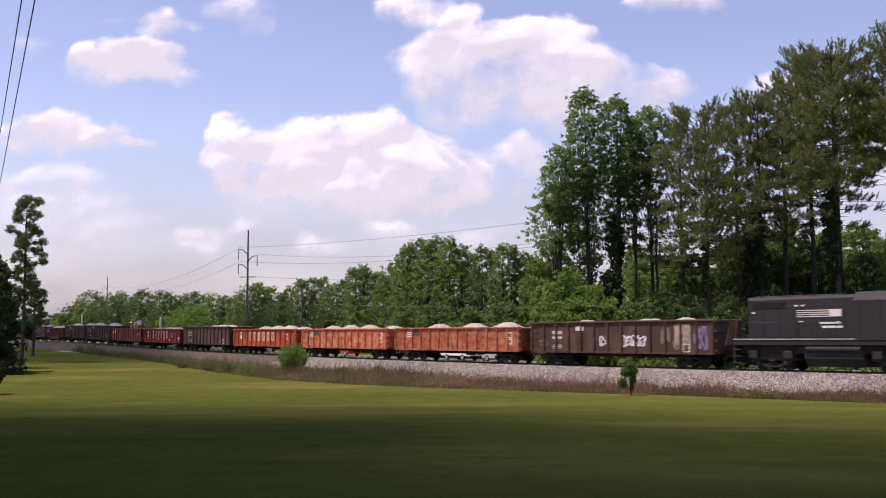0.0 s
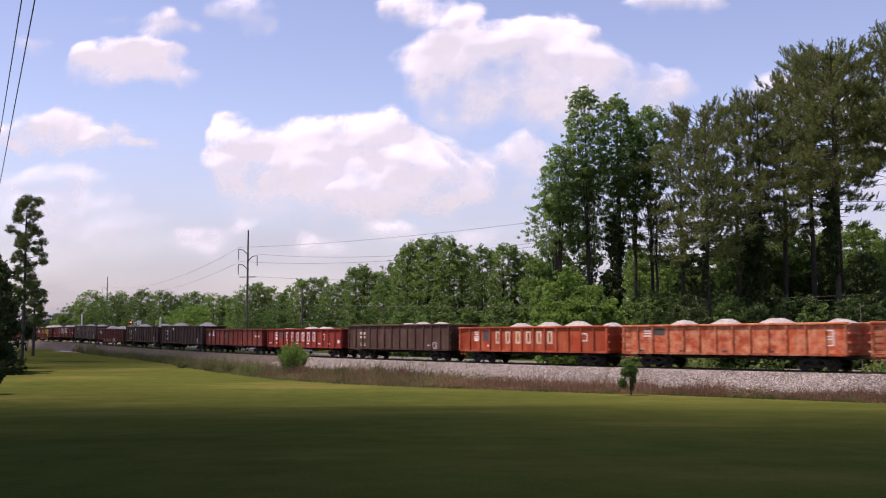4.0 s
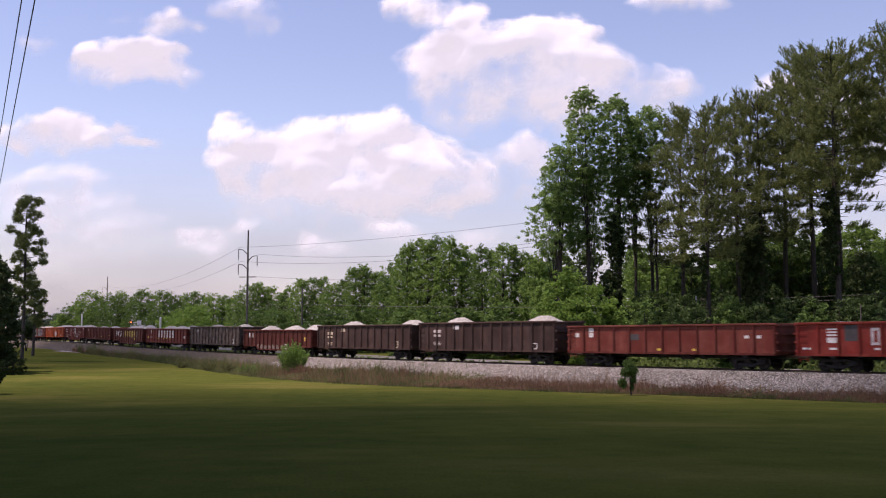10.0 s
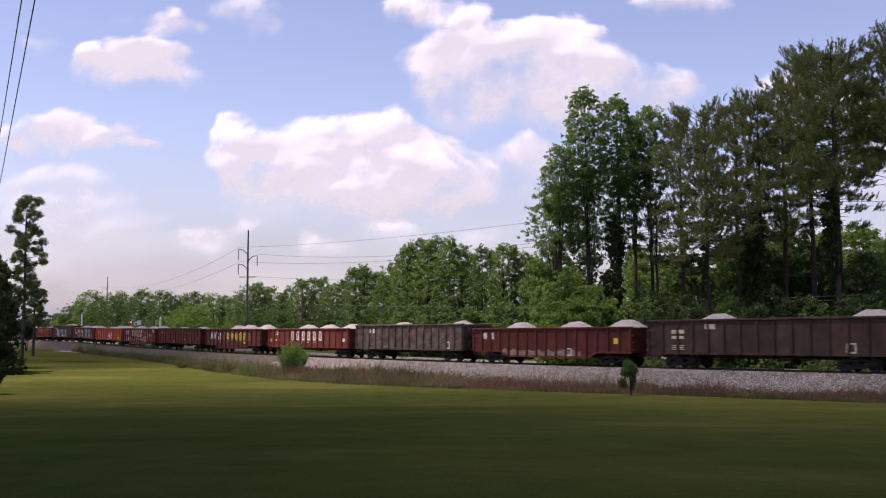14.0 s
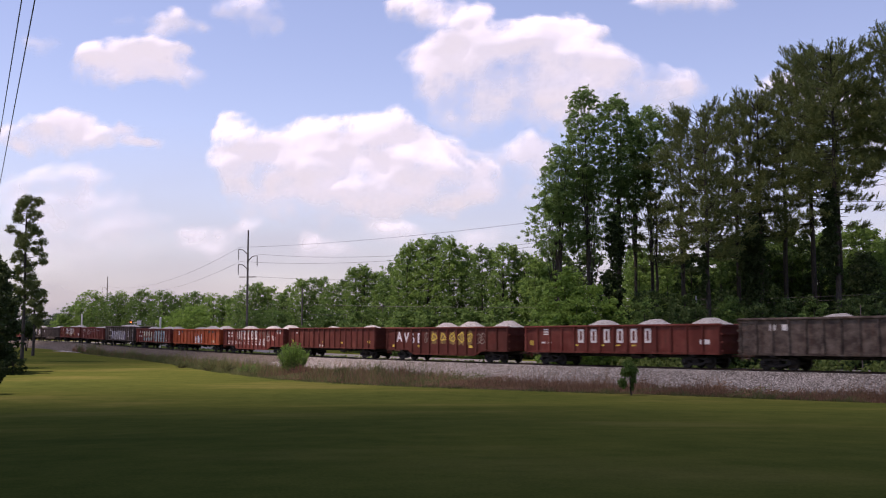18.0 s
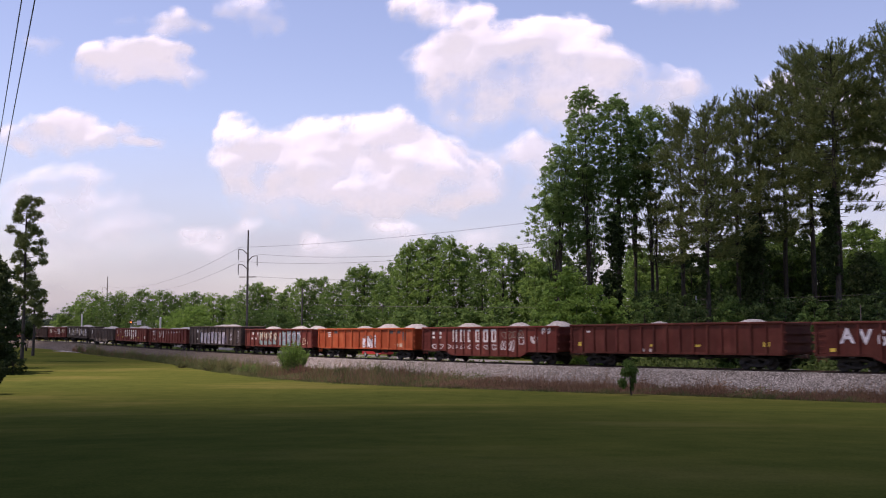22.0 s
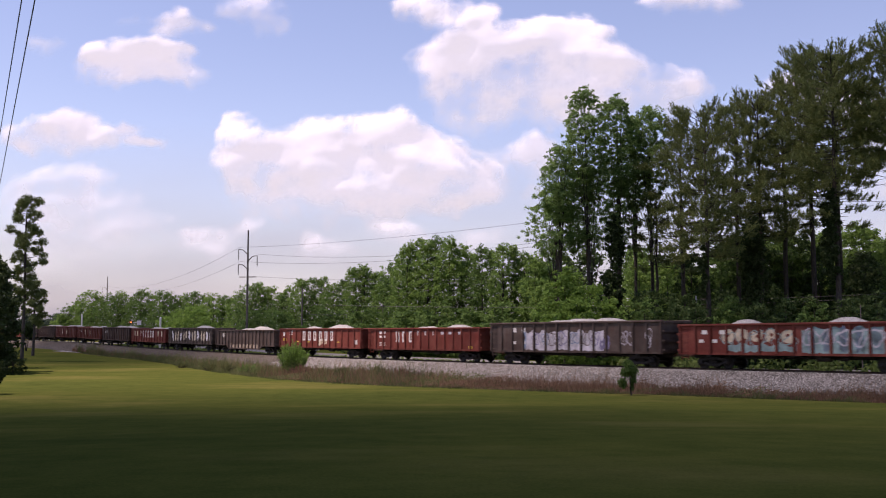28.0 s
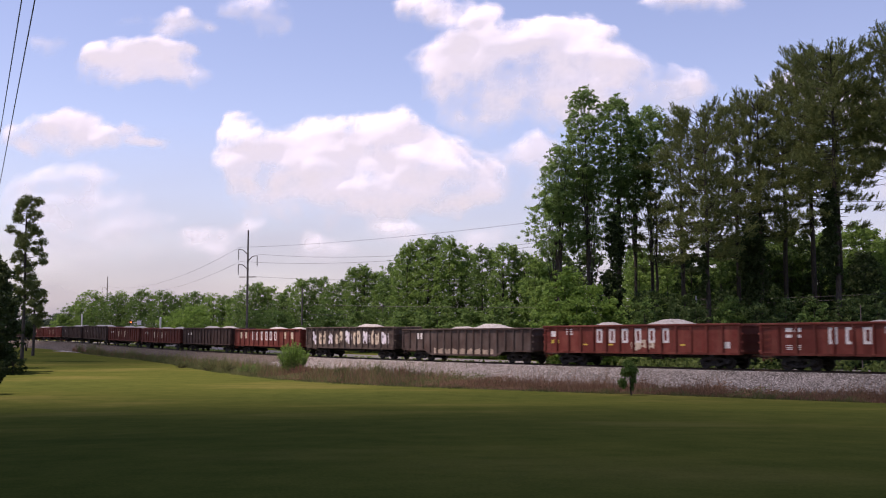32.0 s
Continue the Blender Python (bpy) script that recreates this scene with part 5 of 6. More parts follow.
def tufted_pine(x, y, h, low, half, seed, limbs, label):
    """A thin pine with dense flat tufts of needles at the ends of a few limbs."""
    rng = np.random.default_rng(seed)
    gz = float(ground_z(np.array(x), np.array(y)))
    g = Geo().tube([(0, 0, 0), (0.1, 0, h * 0.4), (-0.05, 0, h * 0.75), (0.05, 0, h * 0.98)], [0.24, 0.18, 0.11, 0.04], 8)
    lobes = [((0.05, 0, h - 0.45), (0.8, 0.8, 0.5)), ((-0.5, 0.2, h - 0.9), (0.8, 0.8, 0.5))]
    for k in range(limbs):
        q = (k + rng.uniform(0, 1)) / limbs
        z = low + (h - 0.8 - low) * q
        a = k * 2.4 + rng.uniform(-0.5, 0.5)
        r = half * rng.choice((0.45, 0.75, 1.0)) * (1 - 0.25 * q) * (0.75 if q < 0.25 else 1)
        end = Vector((r * math.cos(a), r * math.sin(a), z + 0.25 * r))
        g.tube([(0, 0, z), end * 0.5 + Vector((0, 0, 0.5 * z - 0.05)), end], [0.05, 0.035, 0.015], 4, False)
        s = rng.uniform(0.40, 0.74)
        lobes.append((tuple(end + Vector((0.12, 0, rng.uniform(-0.3, 0.35)))), (s, s, s * rng.uniform(0.7, 1.05))))
        if r > 0.6 * half:
            lobes.append((tuple(end * 0.55 + Vector((0.1, 0, 0.45 * z + rng.uniform(-0.1, 0.35)))), (0.6 * s, 0.6 * s, 0.5 * s)))
    ob = empty("pine_tree", Matrix.Translation((x, y, gz - 0.1)), label, "pine tree", LONE)
    part("trunk", g, M_BARK, ob)
    part("crown", quads("crown", lobes_crown(rng, lobes, 6, 0.12, 1.7), M_NEEDLE), M_NEEDLE, ob)


tufted_pine(-51.5, 125.0, 20.6, 7.4, 2.2, 77, 38, "tall thin pine standing alone past the lawn")
tufted_pine(-60.2, 150.0, 11.2, 4.6, 1.8, 78, 16, "smaller pine standing past the lawn")
# trees whose shaded look is put into the leaf colour
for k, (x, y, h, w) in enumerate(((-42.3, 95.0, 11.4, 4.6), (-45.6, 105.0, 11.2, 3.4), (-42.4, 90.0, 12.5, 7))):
    broadleaf(x, y, h, w, 330 + k, M_LEAF_DEEP, "leafy tree past the lawn in shade-darkened colour", "dark trees past the lawn", 0.05, 0.5, COLUMN, 2.0, 0.1)
broadleaf(-37.35, 89.0, 2.1, 1.9, 336, M_LEAF_DEEP, "low shade-darkened bushy tree at the lawn's edge", "dark trees past the lawn", 0.0, 0.2)
for k, (x, y, h, w) in enumerate(((-265.5, 700.0, 16.9, 26), (-273.2, 700.0, 15.0, 26), (-265.9, 720.0, 16.9, 26), (-281.0, 700.0, 16.5, 26), (-284.8, 690.0, 18.6, 26), (-292.0, 680.0, 19.1, 26))):
    broadleaf(x, y, h, w, 340 + k, M_FAR, "far hazy blue-green wood tree", "far wood past the crossing", 0.0, 2.2)


# ---------------------------------------------------------------- clouds
SKY_Y = 3000.0
DRIFT = []


def lattice(seed):
    return np.random.default_rng(seed).uniform(-1, 1, (256, 256))


def value_noise(x, y, tab):
    xi, yi = np.floor(x).astype(int), np.floor(y).astype(int)
    fx, fy = x - xi, y - yi
    fx, fy = fx * fx * fx * (fx * (fx * 6 - 15) + 10), fy * fy * fy * (fy * (fy * 6 - 15) + 10)
    a, b = tab[xi % 256, yi % 256], tab[(xi + 1) % 256, yi % 256]
    c, d = tab[xi % 256, (yi + 1) % 256], tab[(xi + 1) % 256, (yi + 1) % 256]
    return (a * (1 - fx) + b * fx) * (1 - fy) + (c * (1 - fx) + d * fx) * fy


def fbm(x, y, seed, octaves=6, gain=0.52, billow=False):
    tab, out, amp = lattice(seed), 0, 1.0
    for k in range(octaves):
        v = value_noise(x * 2 ** k + 17.3 * k, y * 2 ** k + 5.1 * k, tab)
        out = out + amp * (1 - 2 * np.abs(v) if billow else v)
        amp *= gain
    return out


def cloud_material(name="cumulus", white=0.26, glow=0.62, tone=(0.865, 0.94, 0.985, 1)):
    """White cloud: scatters sunlight, with an added glow for brightness; thins out to clear air at its rim."""
    m, n, l, b = nodes_of(name)
    at_ = n.new("ShaderNodeAttribute")
    at_.attribute_name = "cloud_cover"
    d = n.new("ShaderNodeBsdfDiffuse")
    d.inputs[0].default_value = (white * 0.98, white, white * 1.05, 1)
    e = n.new("ShaderNodeEmission")
    e.inputs[0].default_value = tone
    e.inputs[1].default_value = glow
    ad = n.new("ShaderNodeAddShader")
    l.new(d.outputs[0], ad.inputs[0])
    l.new(e.outputs[0], ad.inputs[1])
    tr = n.new("ShaderNodeBsdfTransparent")
    ms = n.new("ShaderNodeMixShader")
    l.new(at_.outputs["Fac"], ms.inputs[0])
    l.new(tr.outputs[0], ms.inputs[1])
    l.new(ad.outputs[0], ms.inputs[2])
    l.new(ms.outputs[0], n["Material Output"].inputs[0])
    n.remove(b)
    return m


M_CLOUD = cloud_material("cumulus", 0.27, 0.62, (0.86, 0.94, 1.03, 1))
M_HAZE = cloud_material("summer_haze", 0.1, 0.35, (0.83, 0.925, 1.07, 1))


def sheet(name, P, dens, nx, mat):
    ny = len(P) // nx
    i = (np.arange(ny - 1)[:, None] * nx + np.arange(nx - 1)[None]).ravel()
    f = np.stack([i, i + 1, i + nx + 1, i + nx], -1)
    keep = dens[f].max(1) > 0.004
    f = f[keep]
    used = np.unique(f)
    back = np.zeros(len(P), int)
    back[used] = np.arange(len(used))
    me = bpy.data.meshes.new(name)
    me.from_pydata(P[used].tolist(), [], back[f].tolist())
    at_ = me.attributes.new("cloud_cover", "FLOAT", "POINT")
    at_.data.foreach_set("value", dens[used].astype(np.float32))
    me.materials.append(mat)
    me.shade_smooth()
    return me


def soften(a, cells):
    """The field with its sharp valleys rounded off."""
    q = np.arange(-3 * cells, 3 * cells + 1)
    w = np.exp(-0.5 * (q / cells) ** 2)
    w /= w.sum()
    for axis in (0, 1):
        edge = [(0, 0), (0, 0)]
        edge[axis] = (3 * cells, 3 * cells)
        b = np.pad(a, edge, mode="edge")
        size = a.shape[axis]
        a = sum(w[k] * (b[k:k + size] if axis == 0 else b[:, k:k + size]) for k in range(len(w)))
    return a


def cloud(label, drift, blobs, seed, rough=0.9, thick=1.0, soft=0.28, step=5.2, depth=0, scale=150.0, flat=0.35):
    """A bank of cloud built as a billowing relief; blobs: x, height, half width, half height."""
    B = np.array(blobs, float).reshape(-1, 4)
    B[:, 1] -= 13
    pad = 90
    x0, x1 = (B[:, 0] - B[:, 2]).min() - pad, (B[:, 0] + B[:, 2]).max() + pad
    z0, z1 = (B[:, 1] - B[:, 3]).min() - pad, (B[:, 1] + B[:, 3]).max() + pad
    xs, zs = np.arange(x0, x1, step), np.arange(z0, z1, step)
    X, Z = np.meshgrid(xs, zs)
    wx = X + 40 * fbm(X / 260, Z / 260, seed + 1, 3) + 14 * fbm(X / 60, Z / 60, seed + 7, 3)
    wz = Z + 30 * fbm(X / 260, Z / 260, seed + 2, 3) + 12 * fbm(X / 60, Z / 60, seed + 8, 3)
    m = np.full_like(X, -9.0)
    for bx, bz, rx, rz in B:
        v = 1 - ((wx - bx) / rx) ** 2 - ((wz - bz) / rz) ** 2
        m = np.maximum(m, v) + 0.12 * np.exp(-np.abs(m - v) * 3)
    puff = fbm(X / scale, Z / scale, seed, 7, 0.58, True)
    wisp = fbm(X / 90, Z / 60, seed + 3, 4, 0.52)
    bot, top = (B[:, 1] - B[:, 3]).min(), (B[:, 1] + B[:, 3]).max()
    under = np.clip(1 - (Z - bot) / (0.62 * (top - bot)), 0, 1)
    d = np.clip(m, -2, 1.0) + 0.22 + rough * 0.42 * (puff - 0.80) * (1 - 0.4 * under) + 0.34 * wisp * (0.55 + 0.6 * under)
    t = np.clip((d + 0.20) / (soft * (4.1 + 2.6 * under)), 0, 1)
    alpha = thick * t * t * (3 - 2 * t) * np.clip(1 - 0.22 * under + 0.3 * wisp * under, 0, 1)
    body = 0.72 * soften(np.sqrt(np.clip(m + 0.35, 0, 1.35)), 9) + 0.28 * soften(np.sqrt(np.clip(m + 0.35, 0, 1.35)), 3)
    bulge = 0.30 * (top - bot) * body + 0.03 * scale * fbm(X / scale, Z / scale, seed, 4, 0.5) + 15 * fbm(X / 110, Z / 80, seed + 4, 2, 0.4)
    P = np.stack([X, np.full_like(X, SKY_Y + depth) - bulge, Z], -1).reshape(-1, 3)
    c = P.mean(0)
    ob = new("cloud", sheet("cloud", P - c, alpha.ravel(), len(xs), M_CLOUD))
    ob.location = c
    tagged(ob, label, "cloud", "summer clouds", "")
    DRIFT.append((ob, Matrix.Translation(c), drift / 1800 * (SKY_Y + depth)))


WHITE_LBL = "white fair-weather cloud with soft grey base"
PALE_LBL = "pale hazy cloud low in the sky"
cloud("large white cumulus with softly shaded underside", 22, [-622, 617, 57, 43, -564, 607, 67, 43, -530, 562, 140, 83, -593, 516, 100, 83, -378, 556, 183, 97, -176, 593, 150, 70, -74, 550, 150, 92, -108, 491, 200, 100, -309, 457, 317, 87, 10, 482, 110, 83, -410, 414, 183, 60, -158, 406, 250, 60, 27, 414, 117, 57], 1, 1.0, 0.98, 0.26)
cloud("large bright white cumulus high in the sky", 36, [-101, 970, 120, 73, -177, 994, 75, 37, 10, 799, 167, 125, -66, 774, 83, 92, 163, 817, 183, 103, 299, 834, 183, 103, 451, 765, 167, 92, 603, 722, 142, 77, 230, 705, 283, 77, 427, 895, 83, 43, 27, 938, 92, 67, 382, 662, 200, 50], 2, 1.0, 0.98, 0.30)
cloud(WHITE_LBL, 22, [-966, 803, 130, 70, -1035, 829, 67, 43, -887, 838, 73, 53, -906, 765, 133, 43], 3, 0.9, 1.0, 0.28)
cloud(WHITE_LBL, 30, [-821, 938, 93, 57, -829, 987, 53, 40, -765, 930, 47, 27, -879, 907, 60, 27], 4, 1.0, 1.0, 0.40)
cloud(WHITE_LBL, 28, [-608, 998, 97, 57, -549, 959, 70, 33, -655, 973, 50, 30], 5, 1.0, 0.95, 0.45)
cloud(WHITE_LBL, 19, [-1130, 627, 140, 60, -1223, 607, 83, 50, -1011, 597, 103, 47, -901, 573, 50, 23, -1171, 576, 150, 43], 6, 0.9, 1.0, 0.30)
cloud(WHITE_LBL, 30, [-1222, 877, 60, 47], 7, 1.0, 0.8, 0.6)
cloud(WHITE_LBL, 30, [-1009, 956, 40, 23], 17, 1.0, 0.4, 0.8)
cloud(WHITE_LBL, 34, [702, 999, 142, 43, 625, 1022, 83, 37], 8, 0.8, 0.95, 0.35)
cloud("pale cloud bank behind tall trees", 26, [221, 542, 97, 63, 246, 474, 83, 43, 220, 414, 43, 33], 9, 0.9, 0.85, 0.40)
cloud("wide pale cloud bank low over the lawn's end", 22, [-1236, 494, 133, 57, -1134, 482, 133, 43, -1182, 406, 233, 83, -1213, 322, 283, 117, -1028, 305, 183, 100], 10, 0.9, 0.72, 0.46, 6, 170)
cloud(PALE_LBL, 14, [-769, 313, 97, 40, -644, 335, 80, 37], 11, 0.9, 0.85, 0.45, 6, 150)
cloud(PALE_LBL, 10, [-400, 279, 117, 37, -442, 296, 57, 27], 12, 0.9, 0.8, 0.5, 6, 150)
cloud(PALE_LBL, 12, [-74, 313, 183, 47, 77, 330, 117, 37, -158, 347, 100, 33], 13, 0.9, 0.8, 0.5, 6, 150)
cloud("bright cloud behind the pines", 30, [993, 730, 100, 53, 1093, 679, 133, 67, 1209, 610, 150, 83, 1305, 440, 167, 117], 14, 0.9, 0.9, 0.4)


def haze_bank():
    """Distant summer haze as a glowing sheet, thinning upward into clear sky."""
    xs, zs = np.arange(-2600, 2601, 40.0), np.arange(-60, 900, 20.0)
    X, Z = np.meshgrid(xs, zs)
    a = 0.98 * np.clip(1 - Z / 720, 0, 1) ** 1.15 * (1 + 0.16 * fbm(X / 500, Z / 160, 41, 5))
    a = np.clip(a * smooth(2600, 2200, np.abs(X)), 0, 0.97)
    P = np.stack([X, 0 * X + SKY_Y + 380, Z], -1).reshape(-1, 3)
    tagged(new("backdrop", sheet("backdrop", P, a.ravel(), len(xs), M_HAZE)), "pale lavender summer haze above the horizon", "haze", kind="structure")


haze_bank()


CLOUD_HIGH = 700.0


def overhead_cloud(half, full, clear, thick, seed, label):
    """An unseen cloud sheet hung before the sun for its shade; full, clear: shares of half where its shade is whole and
    where it ends.
    """
    n = 70
    u = np.linspace(-1, 1, n)
    U, W = np.meshgrid(u, u)
    r = np.sqrt(U ** 2 + W ** 2) + 0.10 * fbm(U * 2.2, W * 2.2, seed, 4)
    t = np.clip((clear - r) / (clear - full), 0, 1)
    P = np.stack([U * half, W * half, 12 * fbm(U * 3, W * 3, seed + 2, 4)], -1).reshape(-1, 3)
    ob = new("cloud", sheet("cloud", P, (thick * t * t * (3 - 2 * t)).ravel(), n, M_CLOUD))
    return tagged(ob, label, "cloud", "summer clouds")


shade_cloud = overhead_cloud(130, 0.62, 0.95, 0.64, 31, "drifting white cloud overhead before the sun")
# two more sheets, out of view, added only to darken the ground
far_shade_cloud = overhead_cloud(78, 0.5, 0.92, 0.72, 71, "unseen cloud sheet added to shade the far track")
lawn_shade_cloud = overhead_cloud(64, 0.42, 0.90, 0.97, 51, "unseen cloud sheet added to shade the near lawn")
# ---------------------------------------------------------------- shrubs and weeds by the track
def weed_material(name, a, b):
    m, n, l, bs = nodes_of(name)
    g = n.new("ShaderNodeNewGeometry")
    f = noise_tex(n, l, coords(n), 0.25, 3)
    col = mix(n, l, 0.5, ramp(n, l, g.outputs["Random Per Island"], (0.0, a), (1.0, b)), ramp(n, l, f, (0.35, a), (0.65, b)))
    l.new(col, bs.inputs["Base Color"])
    bs.inputs["Roughness"].default_value, bs.inputs["Specular IOR Level"].default_value = 0.9, 0.1
    tr = n.new("ShaderNodeBsdfTranslucent")
    l.new(col, tr.inputs[0])
    ms = n.new("ShaderNodeMixShader")
    ms.inputs[0].default_value = 0.48
    l.new(bs.outputs[0], ms.inputs[1])
    l.new(tr.outputs[0], ms.inputs[2])
    l.new(ms.outputs[0], n["Material Output"].inputs[0])
    return m


M_DRY = weed_material("dry_brown_weeds", (0.100, 0.060, 0.038), (0.31, 0.195, 0.120))
M_GREENWEED = weed_material("green_weeds", (0.055, 0.080, 0.026), (0.200, 0.205, 0.085))
M_SOIL = stone_material("weedy_soil", (0.10, 0.072, 0.044), (0.14, 0.10, 0.064), (0.19, 0.14, 0.09), 6.0)


def shrub(x, y, h, w, seed, mat, label, stems=7, dens=14, size=0.10, low=0.25, name="shrub"):
    rng = np.random.default_rng(seed)
    gz = float(ground_z(np.array(x), np.array(y)))
    lobes, g = [], Geo()
    for k in range(stems):
        a = 2 * math.pi * k / stems + rng.uniform(-0.4, 0.4)
        r = w * 0.5 * rng.uniform(0.25, 0.62)
        tip = (r * math.cos(a), r * math.sin(a), h * rng.uniform(0.55, 0.86))
        g.tube([(0.1 * math.cos(a), 0.1 * math.sin(a), 0), (tip[0] * 0.6, tip[1] * 0.6, tip[2] * 0.55), tip], [0.035, 0.025, 0.01], 5)
        rr = w * rng.uniform(0.20, 0.30)
        lobes.append((tip, (rr, rr, min(rr, h * (0.5 - low / 2)))))
    q = lobes_crown(rng, lobes, dens, size)
    ob = empty(name, Matrix.Translation((x, y, gz - 0.03)), label, "shrub")
    part("stem", g, M_BARK, ob)
    part("foliage", quads("foliage", q, mat), mat, ob)
    return ob


def feathery_bush(x, y, h, w, seed, mat, label, stems=80, per=46, long=0.17):
    """An upright bush: thin stems that fan out from the root, set with narrow rising leaves."""
    rng = np.random.default_rng(seed)
    gz = float(ground_z(np.array(x), np.array(y)))
    g, base, way = Geo(), [], []
    for k in range(stems):
        a, f = rng.uniform(0, 2 * math.pi), math.sqrt(rng.uniform(0, 1))
        tall_ = h * (1.0 - 0.30 * f * f) * rng.uniform(0.66, 1.0)
        foot = Vector((0.16 * w * f * math.cos(a), 0.16 * w * f * math.sin(a), 0))
        end = Vector((0.5 * w * f * math.cos(a), 0.5 * w * f * math.sin(a), tall_)) + Vector(rng.normal(0, 0.05, 3))
        mid = foot.lerp(end, 0.5) + Vector(rng.normal(0, 0.04, 3))
        g.tube([foot, mid, end], [0.018, 0.012, 0.004], 4, False)
        t = rng.uniform(0.16, 1.0, per) ** 0.7
        base.append(np.array(foot) + (np.array(end) - np.array(foot)) * t[:, None] + rng.normal(0, 0.05, (per, 3)))
        way.append(np.array((end - foot).normalized()) * 0.8 + rng.normal(0, 0.55, (per, 3)))
    p, d = np.concatenate(base), np.concatenate(way)
    d /= np.linalg.norm(d, axis=1)[:, None]
    side = np.cross(d, rng.normal(0, 1, d.shape))
    side *= long * 0.16 / (np.linalg.norm(side, axis=1)[:, None] + 1e-9)
    ln = long * rng.uniform(0.6, 1.3, len(p))[:, None]
    q = np.stack([p, p + d * ln * 0.4 + side, p + d * ln, p + d * ln * 0.4 - side], 1)
    ob = empty("shrub", Matrix.Translation((x, y, gz - 0.03)), label, "shrub")
    part("stem", g, M_BARK, ob)
    part("foliage", quads("foliage", q, mat), mat, ob)
    return ob


feathery_bush(-12.9, 88.0, 3.0, 2.9, 400, M_LEAF_FRESH, "upright bright green bush among trackside weeds", 110, 60)
# both lawn-edge shrubs: shade is in the leaf colour
shrub(-26.6, 60.0, 1.9, 1.6, 401, M_LEAF_DEEP, "shade-darkened shrub at the edge of the lawn", 14, 14, 0.10, -0.5)
shrub(-40.7, 95.0, 1.8, 2.0, 402, M_LEAF_DEEP, "shade-darkened shrub at the edge of the lawn", 14, 14, 0.10, -0.5)
shrub(-71.4, 175.0, 4.9, 2.6, 403, M_LEAF_DEEP, "dark green bush near the level crossing", 10, 12, 0.25)
for k, (x, y, h, w, leaves) in enumerate(((-5.1, 80.0, 1.15, 0.8, M_GREENWEED), (-4.8, 79.5, 0.8, 0.9, M_GREENWEED), (-17.5, 92.0, 0.9, 2.4, M_LEAF), (-19.9, 95.0, 0.9, 1.6, M_GREENWEED), (-3.2, 77.5, 1.1, 1.3, M_DRY),
                                          (-8.3, 83.5, 1.0, 1.4, M_GREENWEED), (-6.8, 82.5, 0.9, 1.2, M_DRY), (-22.6, 99.0, 0.9, 1.8, M_GREENWEED), (-12.0, 86.3, 1.0, 1.8, M_DRY), (-27.0, 106.0, 0.9, 2.0, M_GREENWEED))):
    feathery_bush(x, y, h, w, 410 + k, leaves, "clump of tall trackside weeds", 30, 30, 0.14)["category"] = "weeds"


def sapling():
    rng = np.random.default_rng(420)
    x, y, h = 10.5, 57.5, 1.7
    gz = float(ground_z(np.array(x), np.array(y)))
    ob = empty("sapling", Matrix.Translation((x, y, gz - 0.03)), "slim young tree with sparse green crown", "sapling")
    g = Geo().tube([(0.06, 0, 0), (0.0, 0, h * 0.45), (-0.03, 0, h * 0.9)], [0.045, 0.03, 0.012], 6)
    tips = [((-0.05, 0, h * 0.92), (0.40, 0.36, 0.30)), ((0.18, 0.1, h * 0.78), (0.32, 0.32, 0.30)), ((-0.22, 0, h * 0.76), (0.30, 0.3, 0.28)), ((-0.42, 0, h * 0.42), (0.26, 0.26, 0.30)), ((0.16, 0, h * 0.52), (0.18, 0.2, 0.24)), ((-0.12, 0.1, h * 1.08), (0.24, 0.24, 0.2)), ((0.1, 0, h * 0.3), (0.12, 0.12, 0.2))]
    for t, r in tips:
        g.tube([(0, 0, t[2] * 0.6), t], [0.02, 0.008], 5)
    part("trunk", g, M_BARK, ob)
    part("crown", quads("crown", lobes_crown(rng, tips, 12, 0.042, 1.5), M_LEAF_DARK), M_LEAF_DARK, ob)


sapling()


def lawn_edge(s):
    """Distance of the mown edge from the track's centre."""
    return np.interp(s, [-110, -60, -46, -18, -3, 5, 11, 15, 23, 30, 43, 90], [5.2, 6.4, 7.6, 12.4, 14.4, 14.4, 13.4, 12.4, 10.4, 8.4, 6.6, 6.0])


def weed_bed():
    ss = np.arange(-110, 75, 1.0)
    v, f = [], []
    for s in ss:
        e = float(lawn_edge(s)) + 0.35 * noise.noise(Vector((s * 0.35, 0, 0)))
        for k in range(5):
            o = 5.5 + (e - 5.5) * k / 4
            x, y, h = line(s, o)
            z = float(ground_z(np.array(x), np.array(y)))
            v.append((x, y, z + (0.03 if k < 4 else -0.02)))
    for i in range(len(ss) - 1):
        for k in range(4):
            a = i * 5 + k
            f.append((a, a + 5, a + 6, a + 1))
    me = bpy.data.meshes.new("weed_bed")
    me.from_pydata(v, [], f)
    me.materials.append(M_SOIL)
    tagged(new("weed_bed", me), "bare soil strip under trackside weeds", "soil", kind="structure")


weed_bed()


